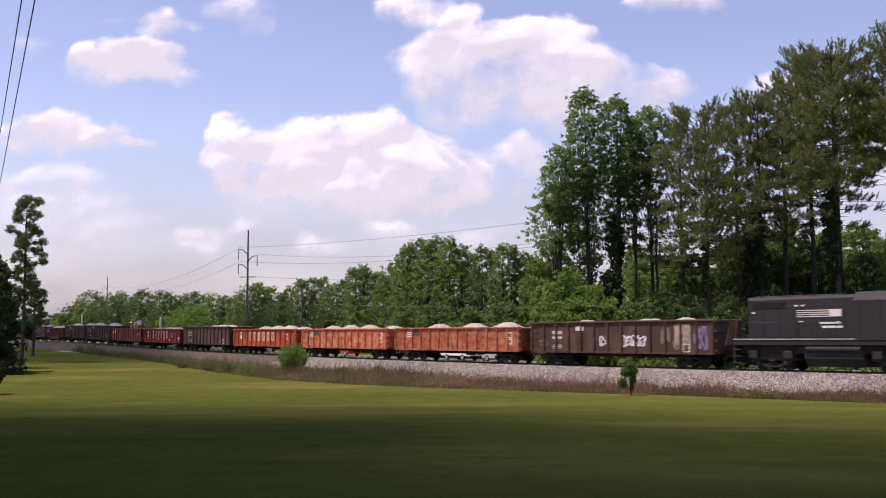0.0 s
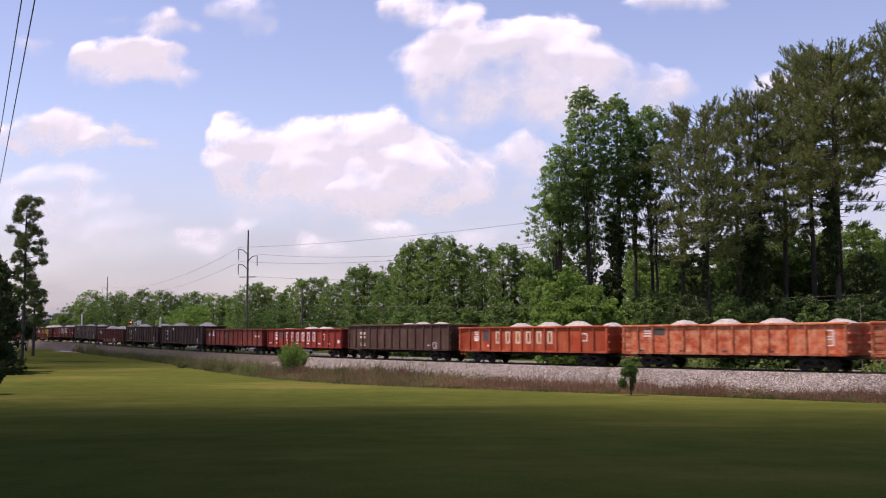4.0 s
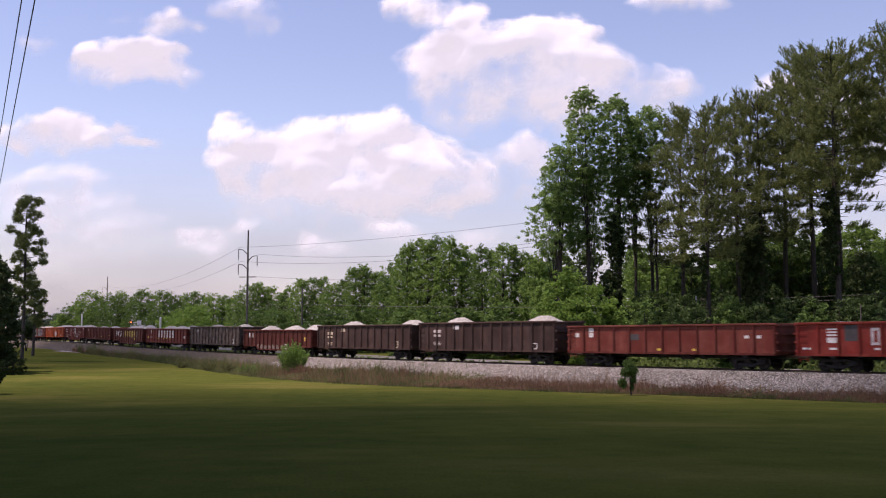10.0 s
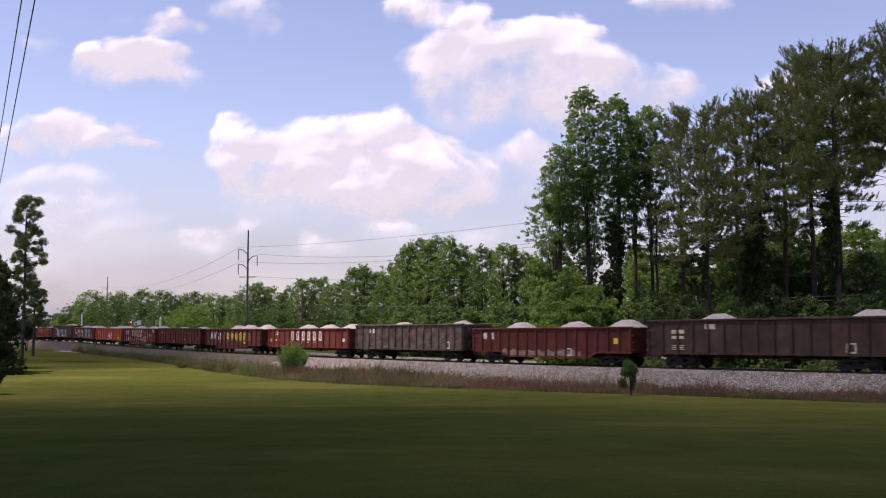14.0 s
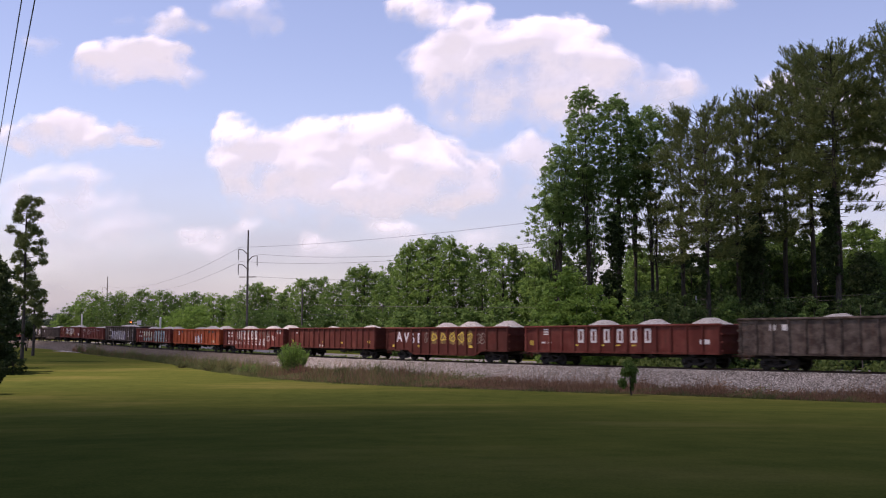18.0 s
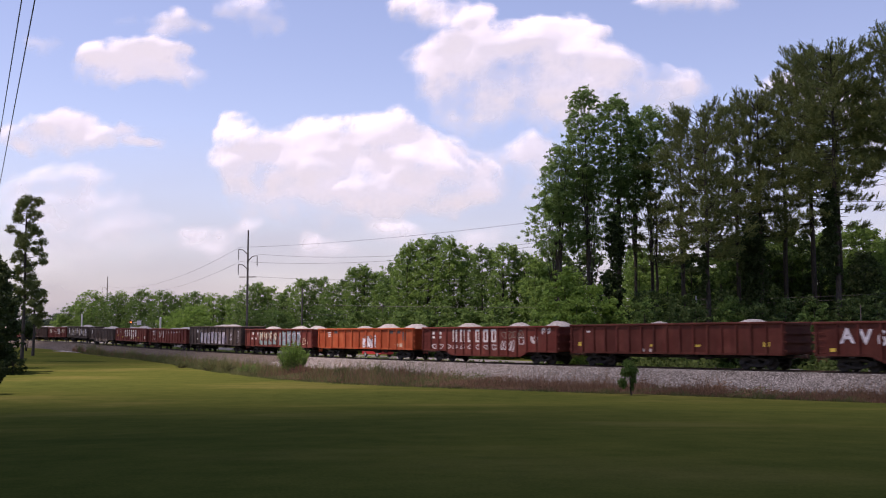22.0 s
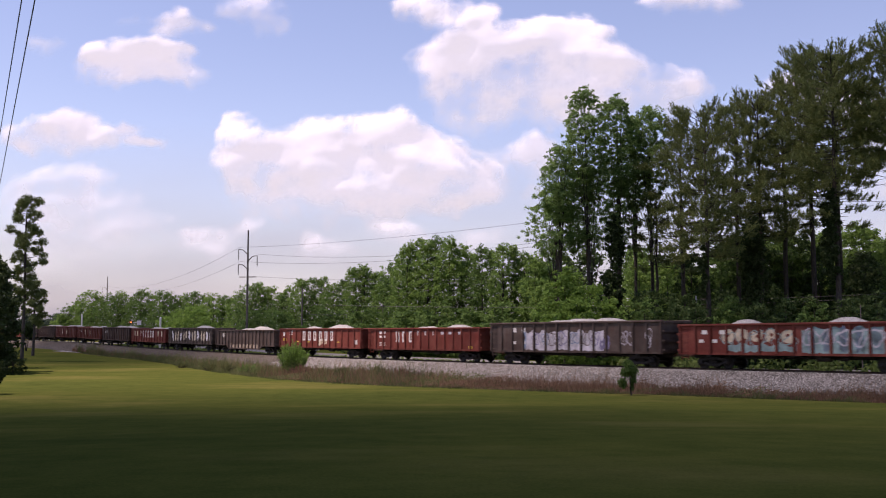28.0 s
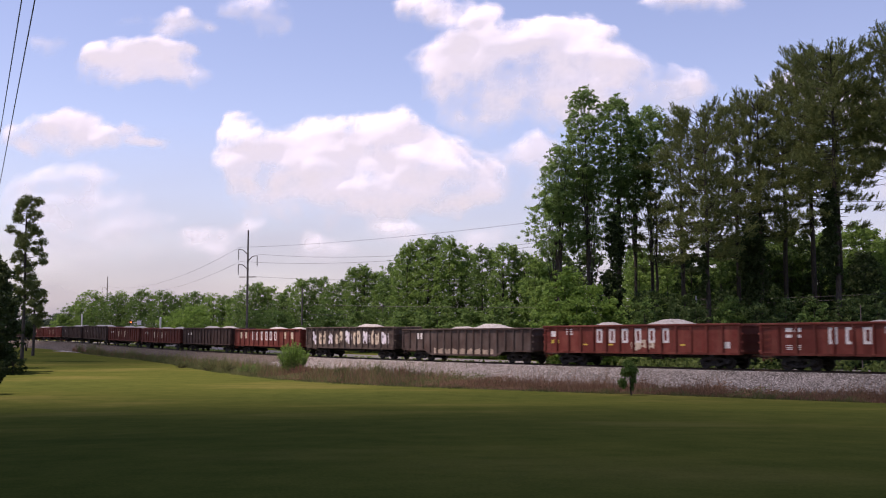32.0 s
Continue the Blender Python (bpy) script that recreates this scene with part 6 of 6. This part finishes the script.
def blades(name, n, s0, s1, o0, o1, hmin, hmax, width, mat, seed, label, clump=0.6):
    """Upright stems, uneven in height, in loose clumps. o0, o1: shares of the way from the ballast to the mown edge."""
    rng = np.random.default_rng(seed)
    s = rng.uniform(s0, s1, n)
    k = np.array([noise.noise(Vector((a * 0.45, seed, 0))) for a in s])
    k2 = np.array([noise.noise(Vector((a * 1.9, seed + 5, 0))) for a in s])
    k3 = np.array([noise.noise(Vector((a * 0.13, seed + 11, 0))) for a in s])
    keep = rng.uniform(0, 1, n) < 0.7 + 1.6 * clump * (k + 0.6 * k2)
    s, k, k2, k3 = s[keep], k[keep], k2[keep], k3[keep]
    n = len(s)
    e = lawn_edge(s)
    o = 5.3 + (e - 5.3) * (o0 + (o1 - o0) * rng.uniform(0, 1, n))
    x, y, h = line(s, o)
    z = ground_z(x, y)
    bank = np.clip((5.8 - o) / 1.4, 0, 1) * 0.65
    z = z + bank
    ht = (hmin + (hmax - hmin) * rng.uniform(0, 1, n) ** 1.5) * np.clip(0.72 + 1.1 * k + 1.3 * k2 + 0.9 * k3, 0.12, 2.3)
    a = rng.uniform(0, math.pi, n)
    ux, uy = np.cos(a) * width / 2, np.sin(a) * width / 2
    lx, ly = rng.normal(0, 0.34, n) * ht, rng.normal(0, 0.34, n) * ht
    b = np.stack([x, y, z - 0.03], -1)
    u = np.stack([ux, uy, 0 * ux], -1)
    t = np.stack([x + lx, y + ly, z + ht], -1)
    q = np.stack([b - u, b + u, t + u * 0.35, t - u * 0.35], 1)
    tagged(new(name, quads(name, q, mat)), label, "weeds", kind="stuff")


blades("dry_weeds", 27000, -10, 62, 0.02, 0.98, 0.15, 0.95, 0.022, M_DRY, 500, "dry reddish brown weeds along the ballast")
blades("green_weeds", 20000, -100, 10, 0.05, 1.0, 0.25, 1.15, 0.03, M_GREENWEED, 501, "rough green weeds along the ballast")
blades("tawny_weeds", 9000, -105, 8, 0.0, 0.8, 0.25, 0.8, 0.04, M_DRY, 502, "dry tawny weeds along the ballast")
blades("edge_grass", 22000, -60, 62, 0.90, 1.10, 0.06, 0.24, 0.03, M_GREENWEED, 503, "longer green grass at the mown edge")


def weed_fuzz(name, n, s0, s1, size, mat, seed, label, hmax):
    """Low tangled growth: small leaf sprays in uneven mounds."""
    rng = np.random.default_rng(seed)
    s = rng.uniform(s0, s1, n)
    k = np.array([noise.noise(Vector((a * 0.5, seed, 0))) + 0.6 * noise.noise(Vector((a * 2.1, seed, 4))) + 0.7 * noise.noise(Vector((a * 0.13, seed, 9))) for a in s])
    e = lawn_edge(s)
    f = rng.uniform(0, 1, n)
    o = 5.3 + (e - 5.3) * f
    x, y, h = line(s, o)
    bank = np.clip((5.8 - o) / 1.4, 0, 1) * 0.65
    z = ground_z(x, y) + bank + hmax * np.clip(0.50 + 1.3 * k, 0.06, 1.7) * np.minimum(1, 1.25 - f) * rng.uniform(0, 1, n) ** 0.8
    q = leaf_quads(np.stack([x, y, z], -1), np.tile([[-0.3, -0.6, 0.5]], (n, 1)), size, rng, 1.7)
    tagged(new(name, quads(name, q, mat)), label, "weeds", kind="stuff")


weed_fuzz("dry_brush", 84000, -14, 62, 0.05, M_DRY, 504, "tangled dry brown weeds along the ballast", 0.5)
weed_fuzz("green_brush", 42000, -100, 14, 0.07, M_GREENWEED, 505, "tangled green weeds along the ballast", 0.75)
weed_fuzz("mixed_brush", 16000, 0, 62, 0.05, M_GREENWEED, 506, "grey-green weeds among dry brown ones", 0.30)


def scattered_stones():
    rng = np.random.default_rng(510)
    n = 16000
    s = rng.uniform(-26, 62, n)
    o = 1.5 + 3.1 * rng.uniform(0, 1, n)
    x, y, h = line(s, o)
    prof = np.interp(o, [1.4, 1.75, 4.4, 5.8], [-0.06, -0.12, -0.80, -1.50]) + rise(s)
    c = np.stack([x, y, prof], -1)
    r = rng.uniform(0.025, 0.062, n)
    dirs = np.array([(1, 0, 0), (-1, 0, 0), (0, 1, 0), (0, -1, 0), (0, 0, 1)], float)
    v = c[:, None, :] + dirs[None] * (r[:, None] * rng.uniform(0.7, 1.3, (n, 5)))[..., None]
    f = np.array([(0, 2, 4), (2, 1, 4), (1, 3, 4), (3, 0, 4)])
    faces = (np.arange(n)[:, None, None] * 5 + f[None]).reshape(-1, 3)
    me = bpy.data.meshes.new("loose_ballast")
    me.from_pydata(v.reshape(-1, 3).tolist(), [], faces.tolist())
    m, nn, l, bs = nodes_of("loose_granite")
    g = nn.new("ShaderNodeNewGeometry")
    l.new(ramp(nn, l, g.outputs["Random Per Island"], (0.0, (0.10, 0.09, 0.075)), (0.6, (0.26, 0.24, 0.21)), (1.0, (0.48, 0.45, 0.40))), bs.inputs["Base Color"])
    bs.inputs["Roughness"].default_value = 0.9
    me.materials.append(m)
    tagged(new("loose_ballast", me), "loose grey granite stones on the bank", "ballast", kind="stuff")


scattered_stones()
TIE = Geo().box((0, 0, -0.16), (0.22, 2.6, 0.17), 0.02).mesh("tie", M_TIE)
for k in range(300):
    s = -100 + k * 0.55
    x, y, h = line(s)
    part("tie", TIE, M_TIE, track, "", pose(float(x), float(y), float(rise(s)), 0, 0, math.degrees(float(h))))

# ---------------------------------------------------------------- road beyond the track, crossing
M_ROAD = stone_material("worn_asphalt", (0.10, 0.10, 0.10), (0.15, 0.145, 0.14), (0.21, 0.20, 0.195), 6.0)
tagged(new("road", strip("road", -420, 450, 2.0, [(-12.5, -0.56), (-16, -0.50), (-19.5, -0.56)], M_ROAD)), "two-lane grey asphalt road behind the railway", "road", kind="structure")
M_VERGE = leaf_material("verge_weeds", (0.03, 0.055, 0.012), (0.11, 0.16, 0.04))


def verge():
    rng = np.random.default_rng(520)
    for nm, n, o0, o1, h0, h1, s0, s1 in (("verge_grass", 8000, -5.5, -11.5, 0.1, 0.35, -130, 70), ("verge_brush", 11000, -6.0, -10.0, 0.3, 1.5, 6, 66)):
        s = rng.uniform(s0, s1, n)
        o = rng.uniform(o1, o0, n)
        x, y, h = line(s, o)
        k = np.array([noise.noise(Vector((a * 0.25, 3, 0))) for a in s])
        keep = k > (-0.6 if nm == "verge_grass" else 0.05)
        x, y = x[keep], y[keep]
        z = ground_z(x, y) + rng.uniform(0, 1, len(x)) * rng.uniform(h0, h1, len(x))
        p = np.stack([x, y, z], -1)
        nor = np.tile(np.array([[-0.4, -0.6, 0.6]]), (len(p), 1))
        q = leaf_quads(p, nor, 0.16 if nm == "verge_grass" else 0.2, rng)
        tagged(new(nm, quads(nm, q, M_VERGE)), "rough green growth between road and railway", "weeds", kind="stuff")


verge()
M_GRAVEL = stone_material("pale_gravel", (0.20, 0.19, 0.17), (0.28, 0.27, 0.24), (0.36, 0.34, 0.31), 8.0)


def crossing_apron():
    v, f = [], []
    for i in range(12):
        t = i / 11
        for j in range(4):
            x = -66 + 12 * t + (j - 1.5) * 0.6
            y = 177 - 14 * t + 1.6 * (j - 1.5)
            v.append((x, y, float(ground_z(np.array(x), np.array(y))) + 0.05))
    for i in range(11):
        for j in range(3):
            a = i * 4 + j
            f.append((a, a + 1, a + 5, a + 4))
    me = bpy.data.meshes.new("gravel_apron")
    me.from_pydata(v, [], f)
    me.materials.append(M_GRAVEL)
    tagged(new("gravel_apron", me), "pale gravel lane beside the level crossing", "gravel", kind="structure")


crossing_apron()


# ---------------------------------------------------------------- poles and cables
def cable(a, b, sag, r, label, name="cable"):
    a, b = Vector(a), Vector(b)
    pts = [a.lerp(b, k / 24) - Vector((0, 0, 4 * sag * (k / 24) * (1 - k / 24))) for k in range(25)]
    return tagged(new(name, Geo().tube(pts, [r] * 25, 5).mesh(name, M_CABLE)), label, "cable", "overhead cables")


def transmission_pole(x, y, top, scale=1.0, arms=3):
    gz = float(ground_z(np.array(x), np.array(y)))
    h = top - gz
    ob = empty("utility_pole", Matrix.Translation((x, y, gz - 0.2)), "tall dark transmission pole with curved davit arms", "utility pole", "transmission poles")
    part("shaft", Geo().tube([(0, 0, 0), (0, 0, h * 0.5), (0, 0, h + 0.2)], [0.24, 0.20, 0.14], 8), M_WOOD, ob)
    spec = [(-1, h - 4.4 * scale), (1, h - 5.6 * scale), (-1, h - 7.2 * scale)][:arms]
    for sd, z in spec:
        w = 1.75 * scale
        part("davit_arm", Geo().tube([(0, 0, z), (sd * w * 0.5, 0, z + 0.9 * scale), (sd * w, 0, z + 1.05 * scale)], [0.1, 0.08, 0.06], 6), M_WOOD, ob)
        g = Geo().tube([(sd * w, 0, z + 1.05 * scale), (sd * w, 0, z - 1.0 * scale)], [0.05, 0.05], 6)
        for k in range(6):
            g.tube([(sd * w, 0, z + 0.8 * scale - 0.28 * k * scale), (sd * w, 0, z + 0.72 * scale - 0.28 * k * scale)], [0.14, 0.14], 7)
        part("insulator", g, M_STEEL, ob)
    part("crossarm", Geo().box((0.1, -0.3, h - 8.6 * scale), (3.2 * scale, 0.14, 0.14), 0.02), M_WOOD, ob)
    return ob, gz


transmission_pole(-36.55, 190.00, 21.66)
transmission_pole(-115.54, 350.00, 21.92, 1.0, 1)
for (a, b, sag) in (((-34.62, 190.00, 17.19), (43.23, 90.00, 16.95), 3.2), ((-38.03, 190.00, 18.46), (42.29, 88.00, 17.12), 1.4), ((-37.99, 190.00, 15.81), (44.17, 92.00, 16.75), 3.0), ((-36.36, 190.00, 13.05), (43.95, 92.00, 11.05), 2.0),
                    ((-117.31, 350.00, 19.00), (-38.03, 190.00, 18.46), 3.5), ((-115.53, 350.00, 18.03), (-37.99, 190.00, 15.81), 3.5), ((-256.90, 640.00, 13.32), (-117.31, 350.00, 19.00), 5), ((-256.88, 640.00, 12.61), (-115.48, 350.00, 16.08), 5)):
    cable(a, b, sag, 0.021, "thin dark high-voltage cable between poles")
cable((53.85, 140.00, 23.66), (71.86, 140.00, 22.71), 0.4, 0.03, "thin dark cable behind the pines")
cable((53.75, 140.00, 20.66), (71.81, 140.00, 21.52), 0.4, 0.03, "thin dark cable behind the pines")
for a, b in (((-8.90, 150.00, 5.46), (17.98, 150.00, 6.45)), ((-8.90, 150.00, 5.46), (-23.00, 170.00, 5.60)), ((28.63, 100.00, 5.07), (40.02, 92.00, 4.84)), ((17.98, 150.00, 6.45), (28.63, 100.00, 5.07))):
    cable(a, b, 0.3, 0.025, "thin cable along the road")


def road_pole(x, y, z, w, arm=True):
    gz = float(ground_z(np.array(x), np.array(y)))
    ob = empty("utility_pole", Matrix.Translation((x, y, gz - 0.2)), "brown wooden utility pole beside the road", "utility pole", "roadside poles")
    h = z - gz + 0.2
    part("shaft", Geo().tube([(0, 0, 0), (0, 0, h)], [w, w * 0.7], 8), M_WOOD, ob)
    if arm:
        part("crossarm", Geo().box((0, -0.15, h - 0.5), (1.6, 0.1, 0.12), 0.02), M_WOOD, ob)


road_pole(-8.87, 150.00, 6.54, 0.14)
road_pole(-23.80, 172.00, 10.22, 0.16, False)
road_pole(30.35, 74.00, 4.39, 0.05, False)
M_POST = plain("weathered_white_post", (0.55, 0.54, 0.50), 0.7, 0, 0.2, 2.0)
for a in ((-76.18, 215.00, 6.35), (-44.35, 160.00, 4.78)):
    gz = float(ground_z(np.array(a[0]), np.array(a[1])))
    ob = empty("marker_post", Matrix.Translation((a[0], a[1], gz - 0.2)), "pale weathered post beside the level crossing", "post")
    part("post", Geo().tube([(0, 0, 0), (0, 0, a[2] - gz + 0.2)], [0.16, 0.15], 8), M_POST, ob)
    part("cap", Geo().tube([(0, 0, a[2] - gz + 0.2), (0, 0, a[2] - gz + 0.32)], [0.19, 0.05], 8), M_POST, ob)


def crossing_signal(x, y, z):
    gz = float(ground_z(np.array(x), np.array(y)))
    ob = empty("crossing_signal", Matrix.Translation((x, y, gz - 0.1)), "level crossing signal mast with amber lamp", "crossing signal")
    h = z - gz
    part("mast", Geo().tube([(0, 0, 0), (0, 0, h + 0.6)], [0.08, 0.07], 8), M_GALV, ob)
    part("signal_arm", Geo().box((0.7, 0, h), (2.4, 0.1, 0.1), 0.02), M_GALV, ob)
    m, n, l, b = nodes_of("amber_lamp")
    b.inputs["Base Color"].default_value = (0.5, 0.16, 0.02, 1)
    b.inputs["Emission Color"].default_value = (1.0, 0.35, 0.05, 1)
    b.inputs["Emission Strength"].default_value = 1.2
    part("amber_lens", Geo().tube([(0, -0.1, h), (0, -0.25, h)], [0.17, 0.17], 12), m, ob, "lit amber lens")
    part("backboard", Geo().box((1.7, -0.1, h - 0.1), (0.9, 0.06, 0.9), 0.02), M_GALV, ob)
    part("target", Geo().tube([(0, 0.0, h), (0, -0.08, h)], [0.42, 0.42], 14), M_STEEL, ob)


crossing_signal(-65.77, 215.00, 4.81)
# house service cables over the lawn, with their poles out of sight
for a, b in (((-7.64, 18.00, 8.33), (-13.24, 30.00, 8.28)), ((-6.99, 17.00, 7.99), (-14.94, 34.00, 7.40))):
    a, b = Vector(a), Vector(b)
    cable(a + (a - b) * 2.2, b + (b - a) * 1.2, 0.0, 0.012, "thick black service cable over the lawn")

# ---------------------------------------------------------------- unseen shade trees added round the viewpoint
SHADE = "tall shade trees round the yard"


def shade_tree(x, y, h, w, seed, leaves):
    """An unseen high-crowned yard tree with fine, thinning foliage, placed for its shade."""
    rng = np.random.default_rng(seed)
    gz = float(ground_z(np.array(x), np.array(y)))
    out, tips = [], []
    for k in range(7):
        a = k * 0.9 + rng.uniform(-0.3, 0.3)
        r = w * (0.24 if k else 0.0)
        c = np.array([r * math.cos(a), r * math.sin(a), h * rng.uniform(0.70, 0.84)])
        tips.append(tuple(c))
        e = rng.normal(0, 1, (leaves // 7, 3)) * np.array([w * 0.17, w * 0.17, h * 0.06])
        out.append(c + e)
    p = np.concatenate(out)
    p = p[p[:, 2] > h * 0.56]
    wx, wy, wz = p[:, 0] + x, p[:, 1] + y, p[:, 2] + gz
    p = p[~((wy > 0) & (np.abs(wx) < 0.5 * wy) & (wz - 2.3 < 0.37 * wy))]   # leaves that would hang into view are left out
    q = leaf_quads(p, np.tile([[0.0, 0.0, 1.0]], (len(p), 1)), 0.20, rng)
    ob = empty("tree", Matrix.Translation((x, y, gz - 0.1)), "tall unseen yard tree added to shade the lawn", "tree", SHADE)
    part("trunk", trunk_geo(rng, h * 0.75, 0.35, tips, 0.0, 0.5), M_BARK, ob)
    part("crown", quads("crown", q, M_LEAF_DARK), M_LEAF_DARK, ob)


for k, (x, y, h, w, n) in enumerate(((-15.5, 19.0, 24, 15, 13000), (-20.0, 13.0, 24, 18, 16000), (-30.0, 12.0, 24, 16, 12000), (-14.5, 6.0, 24, 18, 15000), (-13.0, -1.0, 24, 18, 14000), (-3.5, -8.0, 24, 18, 10000), (-22, -8, 24, 16, 10000))):
    shade_tree(x, y, h, w, 600 + k, n)


# thin wires and a slim pole beyond the track
for a, b in (((-14.67, 118.00, 5.63), (17.18, 98.00, 4.90)), ((17.18, 98.00, 4.90), (42.74, 84.00, 5.60)), ((22.88, 92.00, 5.35), (42.75, 84.00, 5.97))):
    cable(a, b, 0.15, 0.018, "thin telephone wire beyond the railway")
x, y, z = 22.89, 92.00, 5.51
tagged(new("post", Geo().tube([(x, y, -1.5), (x, y, z + 0.2)], [0.09, 0.07], 7).mesh("post", M_GALV)), "slim grey telephone post beyond the railway", "post")

# ---------------------------------------------------------------- vehicles on the road
VEHICLES = []
GLASS = plain("dark_car_glass", (0.02, 0.025, 0.03), 0.08, 0, 0.1)
TYRE = plain("tyre_rubber", (0.02, 0.02, 0.02), 0.9)
TAIL = plain("red_tail_lens", (0.45, 0.02, 0.02), 0.3)


def vehicle(kind, mat, label, s0, t0, speed, off=-14.3):
    ob = empty(kind, Matrix(), label, "car" if kind == "car" else "truck", "vehicles on the road")
    if kind == "car":
        side = [(-2.2, 0.35), (-2.25, 0.75), (-1.75, 0.95), (-1.05, 1.42), (0.35, 1.45), (1.05, 0.98), (2.05, 0.82), (2.25, 0.6), (2.2, 0.35)]
    else:
        side = [(-2.7, 0.5), (-2.7, 1.05), (-0.5, 1.08), (-0.35, 1.75), (0.95, 1.78), (1.45, 1.15), (2.55, 1.05), (2.7, 0.8), (2.65, 0.5)]
    n = len(side)
    v = [(x, sy * (0.88 - (0.16 if z > 1.2 else 0)), z) for sy in (-1, 1) for x, z in side]
    f = [(i, i + n, (i + 1) % n + n, (i + 1) % n) for i in range(n)] + [tuple(range(n)), tuple(range(2 * n - 1, n - 1, -1))]
    part("body", Geo().add(v, f), mat, ob)
    x0, x1, z0, z1 = (-1.2, 0.55, 0.98, 1.38) if kind == "car" else (-0.28, 1.0, 1.15, 1.70)
    for sy in (-1, 1):
        g = Geo().add([(x0 + 0.05, sy * 0.87, z0), (x1 + 0.25, sy * 0.87, z0), (x1 - 0.12, sy * 0.74, z1), (x0 + 0.3, sy * 0.74, z1)], [(0, 1, 2, 3)])
        g.add([(x0 + 0.05, sy * 0.85, z0), (x1 + 0.25, sy * 0.85, z0), (x1 - 0.12, sy * 0.72, z1), (x0 + 0.3, sy * 0.72, z1)], [(3, 2, 1, 0)])
        part("side_window", g, GLASS, ob)
        part("tail_lamp", Geo().box((side[1][0] - 0.01, sy * 0.68, 0.78 if kind == "car" else 0.9), (0.06, 0.3, 0.16), 0.02), TAIL, ob)
    for wx in (-1.4, 1.4):
        for sy in (-1, 1):
            w = part("wheel", Geo().tube([(wx, sy * 0.68, 0.33), (wx, sy * 0.9, 0.33)], [0.33, 0.33], 14), TYRE, ob)
            part("hubcap", Geo().tube([(wx, sy * 0.9, 0.33), (wx, sy * 0.915, 0.33)], [0.19, 0.15], 10), M_GALV, w)
    VEHICLES.append((ob, s0, t0, speed, off))


def coat(name, rgb):
    m = plain(name, rgb, 0.3, 0, 0.05)
    return m


WHITE_COAT, RED_COAT, SILVER_COAT = coat("white_car_paint", (0.75, 0.75, 0.74)), coat("red_car_paint", (0.42, 0.03, 0.03)), coat("silver_car_paint", (0.42, 0.43, 0.46))
vehicle("pickup_truck", WHITE_COAT, "white pickup truck driving on the road", -18.1, 0.0, 15.5)
vehicle("car", SILVER_COAT, "silver car driving on the road", -11.0, 0.0, 15.5)
vehicle("car", SILVER_COAT, "silver car driving on the road", 4.5, 0.0, 15.3)
vehicle("car", RED_COAT, "red car driving on the road", -43.5, 0.0, 17.8)
vehicle("car", WHITE_COAT, "white car driving on the road", -69.5, 0.0, 17.6)
vehicle("car", WHITE_COAT, "white car driving on the road", -34.7, 16.7, 17.5)
vehicle("car", RED_COAT, "red car driving on the road", 16.7, 19.0, 17.4)
vehicle("pickup_truck", WHITE_COAT, "white pickup truck driving on the road", -14.3, 25.5, 16.5)


# ---------------------------------------------------------------- motion of things
def travel(t):
    """Seconds of travel at the reference speed; the train slows a little."""
    u = t - 16
    return u - 0.018 - 0.033716 * u * u / 32 + 0.012525 * u ** 3 / 768


def car_pose(off, base, t):
    s = SPEED * (off + travel(t))
    xa, ya, _ = line(s - base)
    xb, yb, _ = line(s + base)
    za, zb = float(rise(s - base)), float(rise(s + base))
    d = Vector((xb - xa, yb - ya, zb - za))
    return pose((xa + xb) / 2, (ya + yb) / 2, (za + zb) / 2, 0, -math.degrees(math.atan2(d.z, math.hypot(d.x, d.y))), math.degrees(math.atan2(d.y, d.x)))


def motions():
    for ob, off, base in CARS + LOADS:
        walk(ob, [(float(t), car_pose(off, base, t)) for t in range(33)])
    for ob, s0, t0, speed, off in VEHICLES:
        rows = []
        for k in range(17):
            t = 2.0 * k
            s = s0 - speed * (t - t0)
            x, y, h = line(s, off)
            rows.append((t, pose(float(x), float(y), float(rise(s)) - 0.50, 0, 0, math.degrees(float(h)) + 180)))
        walk(ob, rows)
    for ob, m, dx in DRIFT:
        walk(ob, [(0.0, m), (32.0, Matrix.Translation((dx, 0, 0)) @ m)])
    up = sun_dir * (CLOUD_HIGH / sun_dir.z)
    walk(shade_cloud, [(t, Matrix.Translation((x + up.x, y + up.y, CLOUD_HIGH))) for t, x, y in SHADE_WAY])
    walk(far_shade_cloud, [(t, Matrix.Translation((x + up.x, y + up.y, CLOUD_HIGH))) for t, x, y in ((0.0, -72.0, 172.0), (7.0, -65.0, 152.0), (14.0, -66.0, 158.0), (32.0, -66.0, 162.0))])
    walk(lawn_shade_cloud, [(t, Matrix.Translation((x + up.x, y + up.y, CLOUD_HIGH))) for t, x, y in ((0.0, -27.0, 7.0), (4.0, -26.5, 12.0), (8.0, -26.0, 17.0), (13.0, -26.0, 13.0), (32.0, -24.0, 9.0))])


# where the overhead cloud's shade lies on the ground
SHADE_WAY = [(0.0, 32.0, -71.0), (4.0, 44.0, -54.0), (8.0, 56.0, -35.0), (12.0, 67.0, -10.0), (16.0, 78.0, 6.0), (19.0, 83.0, 14.0), (22.0, 84.0, 14.0), (27.0, 88.0, 7.0), (32.0, 90.0, 3.0)]
motions()
